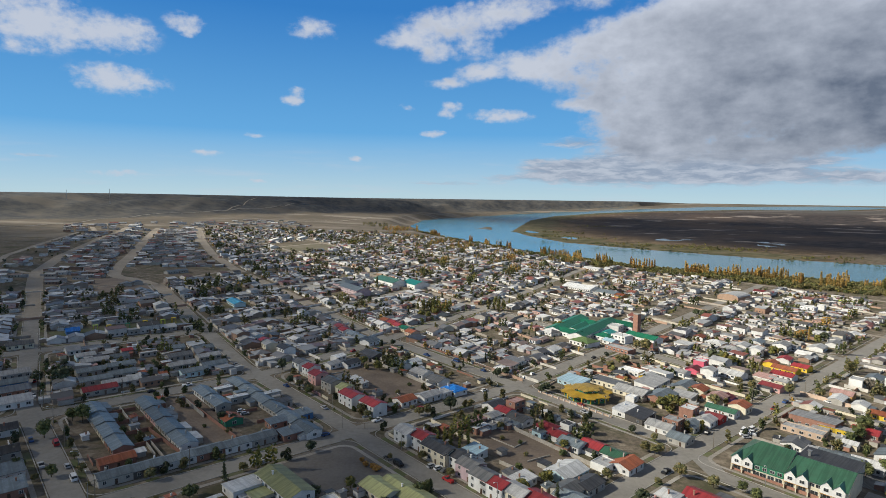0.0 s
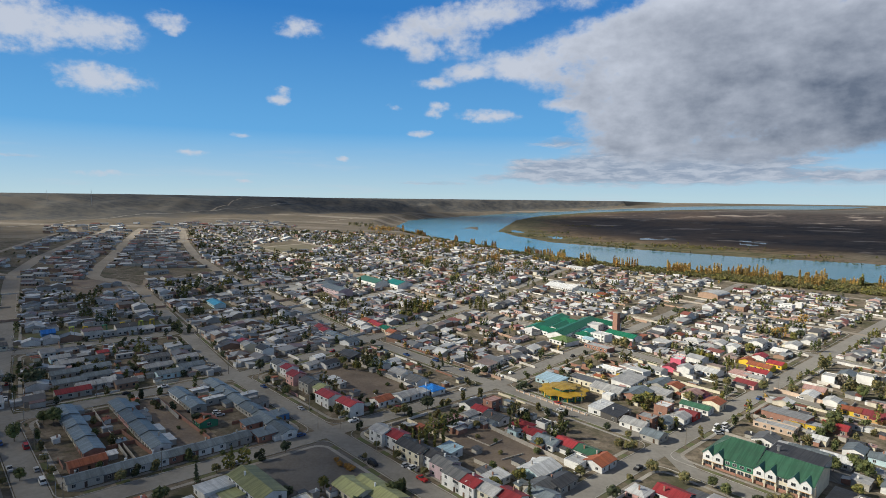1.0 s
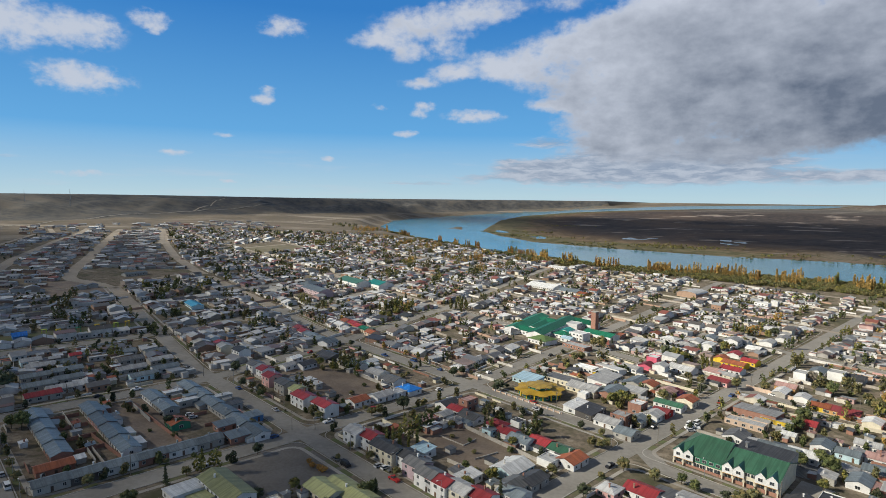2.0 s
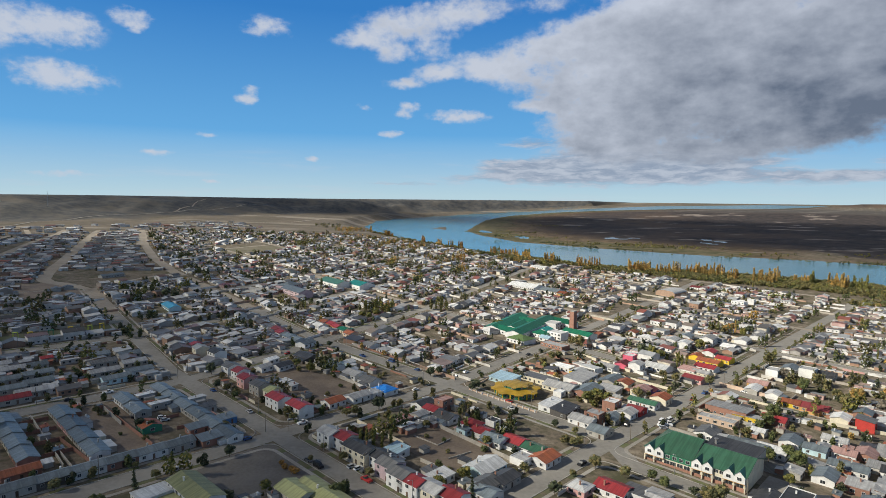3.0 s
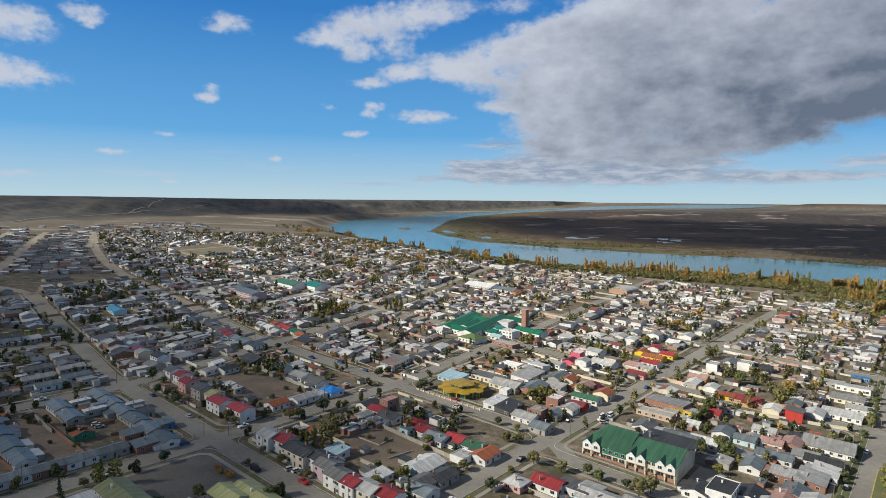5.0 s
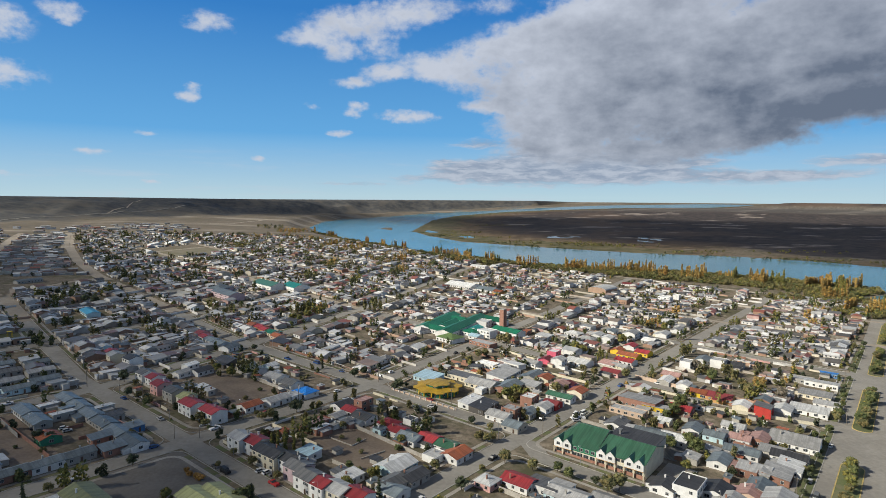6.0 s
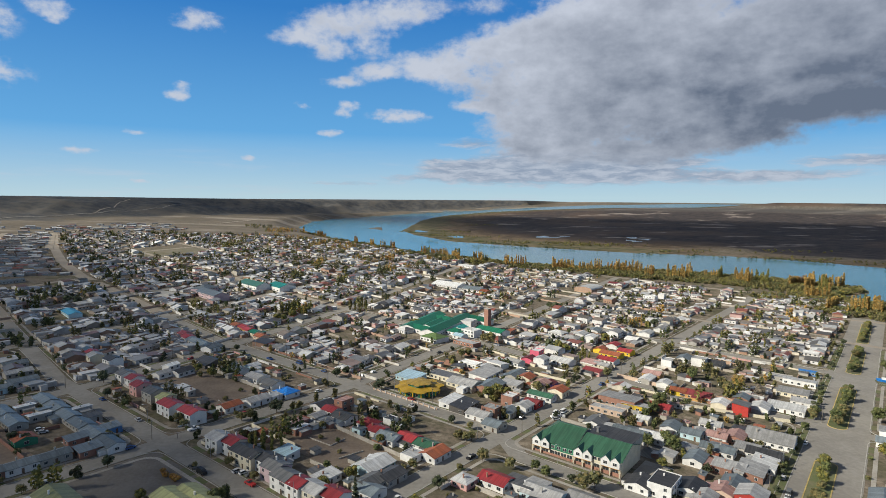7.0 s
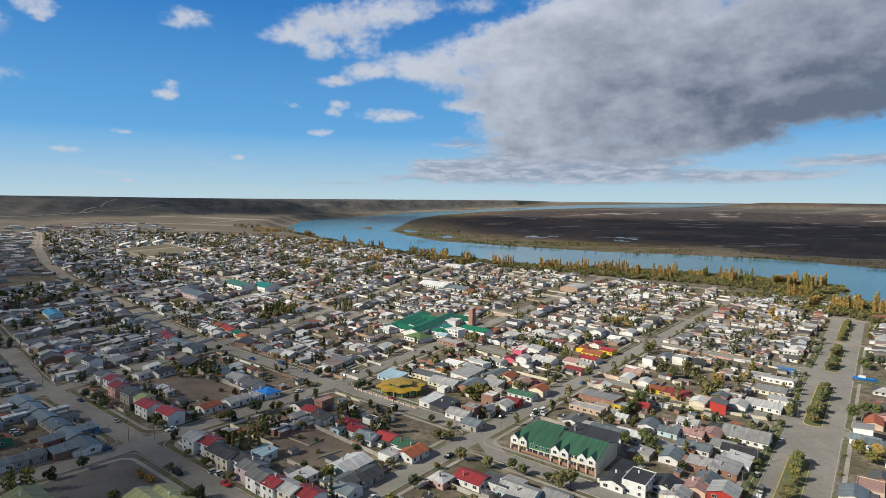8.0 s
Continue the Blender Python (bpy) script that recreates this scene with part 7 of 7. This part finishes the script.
# ---- trees by the river ----
def river_trees():
    rng = random.Random(19)
    line = [Vector(p) for p in NEAR_BANK[2:17]]
    singles = 0
    for a, b in zip(line, line[1:]):
        run = (b - a).length
        n = Vector((-(b - a).y, (b - a).x)).normalized()
        near = a.y < 1100
        for k in range(int(run / (0.26 if near else 0.9))):
            q = a.lerp(b, rng.random()) + n * (4 + (118 if near else 46) * rng.random() ** 1.2)
            if not seen_from_air(q.x, q.y, 2) or bank_gap(q.x, q.y) < 3 or q.y > 2080 or (q.y > 1150 and waves(q.x, q.y, 170, 31) < 0.1):
                continue
            patch = waves(q.x, q.y, 55, 12)
            tones = ["olive", "olive", "olive", "lime"] if patch > -0.2 else ["olive", "olive", "lime", "green"]
            far_tree(q.x, q.y, rng.uniform(3.5, 7), rng.uniform(2.8, 4.6), rng.choice(tones), rng, 66, 0.75)
        # rows of poplars, each row of one kind
        for k in range(int(run / (15 if near else 50))):
            p = a.lerp(b, rng.random()) + n * rng.uniform(22, 92 if near else 46)
            kind = rng.choice(["yellow", "yellow", "orange", "yellow", "lime", "yellow"])
            t = (b - a).normalized() if rng.random() < 0.8 else n
            high = rng.uniform(1.2, 1.75)
            for m in range(rng.randrange(4, 10)):
                q = p + t * (m * rng.uniform(2.4, 3.4)) + n * rng.uniform(-1.2, 1.2)
                if not seen_from_air(q.x, q.y, 0) or q.y > 2080 or (q.y > 1150 and waves(q.x, q.y, 170, 31) < -0.2):
                    continue
                if singles < 150 and near and rng.random() < 0.6:
                    tree("poplar_" + kind, q.x, q.y, high * rng.uniform(0.85, 1.15), rng, "poplars by the river")
                    singles += 1
                else:
                    far_tree(q.x, q.y, 12 * high * rng.uniform(0.8, 1.15), rng.uniform(1.1, 1.6), kind, rng, 120)
    far = [Vector(p) for p in FAR_BANK[9:18]]
    for a, b in zip(far, far[1:]):
        n = Vector((-(b - a).y, (b - a).x)).normalized()
        for k in range(int((b - a).length / 1.6)):
            p = a.lerp(b, rng.random()) - n * rng.uniform(-4, 70) * rng.random()
            if waves(p.x, p.y, 130, 41) > 0.05:
                far_tree(p.x, p.y, rng.uniform(1.8, 4), rng.uniform(2.0, 4.5), rng.choice(["olive", "green", "olive", "dark", "dark"]), rng, 30)
    for cx, cy, r, n in ((648, 1440, 55, 90), (600, 1500, 50, 40), (590, 2500, 60, 40), (1044, 1215, 50, 26), (760, 1230, 50, 24), (330, 1720, 60, 40), (470, 1520, 70, 40), (980, 1050, 40, 14), (1060, 960, 40, 14), (380, 1950, 50, 30)):
        for k in range(n):
            x, y = rng.gauss(cx, r), rng.gauss(cy, r * 0.5)
            if inside(np.array([x]), np.array([y]), FAR_BANK + [(15000, 400), (16000, 14000)])[0]:
                far_tree(x, y, rng.uniform(2.5, 6.5), rng.uniform(2.5, 4.5), rng.choice(["olive", "lime", "olive", "olive"]), rng, 48, 0.7)


river_trees()


# ---- open country beyond the houses ----
def country_road(points, half, material, label, lift=0.5):
    """A track over the open land, laid on its height."""
    dense = []
    for (ax, ay), (bx, by) in zip(points, points[1:]):
        n = max(2, int(math.hypot(bx - ax, by - ay) / 25))
        dense += [(ax + (bx - ax) * k / n, ay + (by - ay) * k / n) for k in range(n)]
    dense.append(points[-1])
    p = np.array(dense)
    t = np.gradient(p, axis=0)
    n = np.stack([-t[:, 1], t[:, 0]], 1) / np.hypot(t[:, 0], t[:, 1])[:, None]
    s = Shape()
    for side in (half, -half):
        q = p + n * side
        z = land(q[:, 0], q[:, 1])[0] + lift
        s.v += [tuple(v) for v in np.stack(fold(q[:, 0], q[:, 1], z), 1)]
    k = len(dense)
    s.f += [(i + k, i + k + 1, i + 1, i) for i in range(k - 1)]
    s.m += [0] * (k - 1)
    tagged(new("road", s.mesh("road", material)), label, "road", kind="structure")


country_road([(-1006, 1238), (-984, 1310), (-989, 1413), (-1042, 1630), (-1053, 1887), (-999, 2091), (-944, 2314), (-876, 2587), (-771, 2863)], 3.2, ASPHALT, "highway that climbs along the foot of the table land", 0.9)
country_road([(-944, 2314), (-963, 2547), (-1007, 2734), (-994, 2813)], 2.6, DIRT_ROAD, "pale track that winds up the slope", 0.9)
country_road([(-475, 1046), (-609, 1333), (-648, 1674), (-552, 1918), (-423, 2026), (-375, 2492)], 6, DIRT_ROAD, "pale dirt track over the steppe")
country_road([(-683, 1272), (-648, 1500), (-648, 1674)], 5, DIRT_ROAD, "pale dirt track over the steppe")
country_road([(-741, 1161), (-860, 1330), (-984, 1400)], 5, DIRT_ROAD, "pale dirt track over the steppe")


def mast(x, y, high):
    z = float(land(np.array([x]), np.array([y]))[0][0])
    ob = new("radio_mast")
    ob.matrix_basis = Matrix.Translation((x, y, z - 1))
    tagged(ob, "thin steel radio mast on the table land", "mast", "radio masts")
    s = Shape()
    s.tube((0, 0, 0), (0, 0, high), 0.9, 0.5)
    part("pole", s.mesh("pole", STEEL), ob)
    s = Shape()
    s.tube((0, 0, high), (0, 0, high * 1.06), 0.25, 0.1)
    part("aerial", s.mesh("aerial", STEEL), ob)


mast(-1305, 1889, 36)
mast(-1201, 1957, 54)
lot(215, 350, -700, -604, "dry open field with sparse grass", surface("dry_grass", (0.135, 0.122, 0.072), 0.96, 0.0, (0.19, 0.165, 0.115), 0.05, 0.6, 0.3, 0.0))
for k in range(9):
    home(262 + k * 13, -790 - (k % 3) * 12, "W", 16, 9, 1, "g", "w", "w", label="long white-roofed shed at the edge of the field")
home(222, -690, "W", 30, 14, 1, "g", "w", "w", label="large white-roofed shed beside the dry field")
lot(126, 150, -343, -292, "pale concrete sports court", KERB)


# ---- the planted edge of the avenue ----
def avenue_edge():
    rng = random.Random(88)
    for u0, u1 in ((114, 224), (240, 346), (364, 470)):
        s = Shape()
        strip([town(u0 + (u1 - u0) * k / 10, 210.2) for k in range(11)], 1.9, 0.13, s)
        tagged(new("grass_verge", s.mesh("grass_verge", GRASS)), "worn grass strip along the avenue", "grass", kind="structure")
        s = Shape()
        kerb_line([town(u0 + (u1 - u0) * k / 10, 212.4) for k in range(11)], 0.18, 0.18, s)
        tagged(new("kerb", s.mesh("kerb", KERB)), "pale concrete kerb along the avenue", "kerb", kind="structure")
        u = u0 + 4
        while u < u1:
            plant(rng.choice(["olive", "bush_olive", "green", "bush_green", "olive", "dark"]), u, 210.2 + rng.uniform(-1, 1), rng.uniform(0.45, 0.85))
            u += rng.uniform(5, 12)
    for k in range(5):
        car(*town(116 + k * 5.2, 214.3), heading(116, 214, 4, 0), ("hatch", "sedan", "hatch", "pickup", "van")[k], ("white", "white", "silver", "white", "grey")[k])


avenue_edge()


# ---- the western quarter ----
TRACKS = [[Vector(town(*track_at(line, k / 60))) for k in range(61)] for line in (WEST_TRACK, MIDDLE_TRACK, EAST_TRACK, OUTER_TRACK)]


def by_track(p, gap):
    return any((p - q).length < gap for line in TRACKS for q in line)


def quarter(left, right, first, last, rows, gap, seed, dull=True):
    """Rows of low houses from one track to the next."""
    rng = random.Random(seed)
    for r in range(rows):
        k = first + (last - first) * r / max(1, rows - 1)
        a, b = Vector(town(*track_at(left, k))), Vector(town(*track_at(right, k)))
        run, t = (b - a).length, (b - a).normalized()
        d = 10.0
        bare = rng.uniform(0, run)
        while d < run - 11:
            long = rng.uniform(7, 14)
            p = a + t * (d + long / 2) + Vector((-t.y, t.x)) * rng.uniform(-2, 2)
            if rng.random() > gap and abs(d - bare) > 13 and mesa_gap(p.x, p.y) > 150 and free(p.x, p.y, 2.2) and not by_track(p, 9 + long * 0.5):
                TAKEN.append((p.x, p.y, 4.4))
                far_house(p.x, p.y, math.degrees(math.atan2(t.y, t.x)) + rng.choice((0, 180)), long, rng.uniform(6.5, 9.5), rng.uniform(2.4, 3.4), rng.choice("gggsf"), rng, dull and rng.random() < 0.6)
            if rng.random() < 0.16:
                far_tree(p.x, p.y - 8, rng.uniform(2.5, 5), rng.uniform(1.2, 2.4), rng.choice(["olive", "dark", "green"]), rng, 30)
            d += long + rng.uniform(0.3, 4)


quarter([(-106, -455), (-106, -560)], [(-60, -440), (-34, -518)], 0.0, 1.0, 7, 0.1, 8)
quarter(WEST_TRACK[2:], MIDDLE_TRACK[3:], 0.01, 0.9, 44, 0.05, 3)
quarter(MIDDLE_TRACK[4:], EAST_TRACK[1:], 0.03, 0.92, 40, 0.06, 4)
quarter(OUTER_TRACK[1:], WEST_TRACK[2:], 0.0, 0.85, 24, 0.35, 5, False)
quarter([(-190, -470), (-190, -700)], [(-116, -460), (-122, -640)], 0.0, 1.0, 12, 0.25, 6, False)
home(34, -504, "U", 26, 9, 1, "g", "n", "h", label="long low shed with a blue-grey roof on bare ground")
for u, w, long, k in ((-28, -441, 10, "d"), (-17, -446, 9, "k"), (-31, -390, 14, "z"), (-20, -398, 12, "d")):
    home(u, w, "W", long, 8, 1, "g", k, "h")
lot(-60, -6, -500, -400, "bare dark field between the outer houses", EARTH)
lot(216, 300, -490, -405, "bare brown field behind a pale wall", EARTH)
yard_wall(town(202, -477), town(210, -405), 2.0, WALL["c"], "boundary_wall", "long pale yellow wall along the field")
yard_wall(town(212, -391), town(213, -300), 2.0, WALL["w"], "boundary_wall", "long white wall along the street")


# ---- groves in the town ----
def grove(u, w, ru, rw, count, low, high, tones, slim=False, seed=0):
    rng = random.Random(int(u * 3 + w * 7) + seed)
    for _ in range(count):
        x, y = town(u + rng.uniform(-ru, ru), w + rng.uniform(-rw, rw))
        h = rng.uniform(low, high)
        far_tree(x, y, h, h * (0.15 if slim else 0.36) * rng.uniform(0.85, 1.2), rng.choice(tones), rng, 70)
        TAKEN.append((x, y, 2.0))


for u, w, ru, rw, n, lo, hi, tones, slim in (
    (414, -642, 40, 16, 22, 7, 13, ("lime", "lime", "olive"), False), (481, -694, 20, 14, 8, 7, 12, ("lime", "olive"), False), (756, -850, 50, 40, 46, 8, 15, ("orange", "yellow", "lime"), False),
    (799, -1025, 40, 60, 30, 8, 14, ("lime", "olive", "dark"), False), (256, -518, 28, 10, 18, 5, 9, ("olive", "green"), False), (213, -444, 6, 34, 16, 4, 7, ("olive", "green"), False),
    (408, -315, 22, 14, 16, 8, 14, ("yellow", "lime"), False), (617, -424, 50, 14, 26, 9, 15, ("yellow", "lime", "yellow"), True), (630, -520, 34, 14, 18, 8, 14, ("lime", "yellow"), True),
    (190, -137, 14, 5, 16, 8, 12, ("lime", "olive", "lime"), True), (198, -117, 10, 6, 10, 8, 11, ("lime", "yellow"), True), (53, -380, 9, 8, 5, 6, 9, ("green", "olive"), False), (60, -352, 6, 7, 4, 6, 9, ("dark", "green"), False),
    (138, -448, 14, 20, 12, 5, 8, ("olive", "green", "dark"), False), (132, -512, 10, 14, 10, 5, 8, ("dark", "olive"), False), (237, -362, 16, 12, 14, 5, 9, ("dark", "olive"), False), (145, -197, 10, 6, 8, 5, 8, ("olive", "green"), False),
    (240, -87, 12, 6, 12, 8, 12, ("lime", "olive"), True), (302, -264, 16, 8, 10, 6, 9, ("dark", "olive"), False), (20, -264, 7, 8, 12, 4, 7, ("dark", "green"), False), (69, -215, 10, 8, 9, 5, 8, ("dark", "olive"), False),
    (-3, -222, 6, 18, 14, 4, 7, ("dark", "green"), False), (402, -813, 30, 10, 12, 5, 9, ("olive", "dark"), False), (520, -300, 14, 10, 10, 8, 13, ("lime", "yellow"), True), (470, -180, 16, 8, 12, 8, 13, ("lime", "olive", "yellow"), True), (560, -240, 20, 8, 14, 9, 14, ("yellow", "orange"), True), (340, -190, 10, 8, 9, 7, 11, ("dark", "lime"), False)):
    grove(u, w, ru, rw, n, lo, hi, tones, slim)


def outskirts():
    """Sheds and small houses scattered over the steppe at the edge of town."""
    rng = random.Random(60)
    for _ in range(150):
        u, w = rng.uniform(-60, 560), rng.uniform(-1420, -1080)
        x, y = town(u, w)
        if mesa_gap(x, y) < 90 or bank_gap(x, y) < 120 or in_town(x, y) and from_mid(x, y) < 1380 or by_track(Vector((x, y)), 16) or not free(x, y, 8):
            continue
        TAKEN.append((x, y, 8))
        far_house(x, y, rng.uniform(-10, 30), rng.uniform(8, 22), rng.uniform(7, 11), rng.uniform(2.4, 3.6), rng.choice("ggsf"), rng, rng.random() < 0.4)


outskirts()

fill_town()
yard_walls()


def far_walls():
    """Pale yard walls between the plots of the distant blocks."""
    rng = random.Random(14)
    s = Shape()
    for i in range(len(U_LINES) - 1):
        for j in range(len(W_LINES) - 1):
            u0, u1, w0, w1 = U_LINES[i], U_LINES[i + 1], W_LINES[j + 1], W_LINES[j]
            x, y = town((u0 + u1) / 2, (w0 + w1) / 2)
            if not 400 < from_mid(x, y) < 1250 or not seen_from_air(x, y, 4):
                continue
            for _ in range(46):
                u, w = rng.uniform(u0 + 9, u1 - 9), rng.uniform(w0 + 9, w1 - 9)
                if rng.random() < 0.35:
                    u = rng.choice((u0 + 9, u1 - 9))
                run, across = rng.uniform(6, 22), rng.random() < 0.5
                v = (u + run, w) if across else (u, w + run)
                if off_grid(u, w) or kept_clear(u, w) or 200 < w < 241 or 200 < v[1] < 241 or not in_town(*town(u, w)) or not in_town(*town(*v)) or not free(*town(u, w), 0.3) or not free(*town(*v), 0.3):
                    continue
                kerb_line([town(u, w), town(*v)], rng.uniform(1.2, 2.0), 0.2, s)
    m = surface("plot_walls", (0.6, 0.57, 0.5), 0.9, islands=[(0.66, 0.63, 0.57), (0.5, 0.46, 0.38), (0.40, 0.36, 0.31), (0.72, 0.70, 0.66), (0.45, 0.3, 0.22)], per_thing=0)
    tagged(new("distant_walls", s.mesh("distant_walls", m)), "pale yard walls between distant plots", "walls", kind="stuff")


far_walls()


def gather_far():
    bright = dict(wall=[(0.70, 0.69, 0.66), (0.60, 0.55, 0.45), (0.50, 0.33, 0.30), (0.40, 0.38, 0.35), (0.72, 0.71, 0.69), (0.36, 0.22, 0.15), (0.70, 0.70, 0.69)], roof=[(0.34, 0.35, 0.36), (0.66, 0.655, 0.64), (0.15, 0.155, 0.165), (0.46, 0.455, 0.44), (0.07, 0.07, 0.075), (0.74, 0.73, 0.71), (0.24, 0.08, 0.06), (0.20, 0.165, 0.14), (0.11, 0.11, 0.115), (0.10, 0.095, 0.09), (0.30, 0.22, 0.19), (0.24, 0.24, 0.24)])
    # duller western set: greyer houses, and some cloud shade put into these tones
    dull_shaded = dict(wall=[(0.50, 0.47, 0.43), (0.36, 0.30, 0.25), (0.64, 0.61, 0.57), (0.32, 0.20, 0.14), (0.45, 0.43, 0.40), (0.70, 0.69, 0.66)], roof=[(0.30, 0.305, 0.31), (0.14, 0.14, 0.145), (0.42, 0.42, 0.41), (0.07, 0.07, 0.072), (0.20, 0.20, 0.215), (0.62, 0.61, 0.60), (0.17, 0.10, 0.085), (0.09, 0.08, 0.075), (0.50, 0.50, 0.49)])
    for dark, tones in ((False, bright), (True, dull_shaded)):
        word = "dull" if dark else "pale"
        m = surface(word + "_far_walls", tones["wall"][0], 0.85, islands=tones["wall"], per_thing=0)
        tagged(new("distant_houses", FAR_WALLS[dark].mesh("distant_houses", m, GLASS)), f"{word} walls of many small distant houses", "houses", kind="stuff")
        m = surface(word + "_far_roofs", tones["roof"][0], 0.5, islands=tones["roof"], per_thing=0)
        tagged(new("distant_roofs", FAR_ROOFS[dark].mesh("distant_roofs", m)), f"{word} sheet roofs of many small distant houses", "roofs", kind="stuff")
    for tone, s in FAR_LEAVES.items():
        if s.f:
            tagged(new("distant_trees", s.mesh("distant_trees", LEAF[tone])), f"{tone} crowns of distant trees and bushes", "trees", kind="stuff")


gather_far()
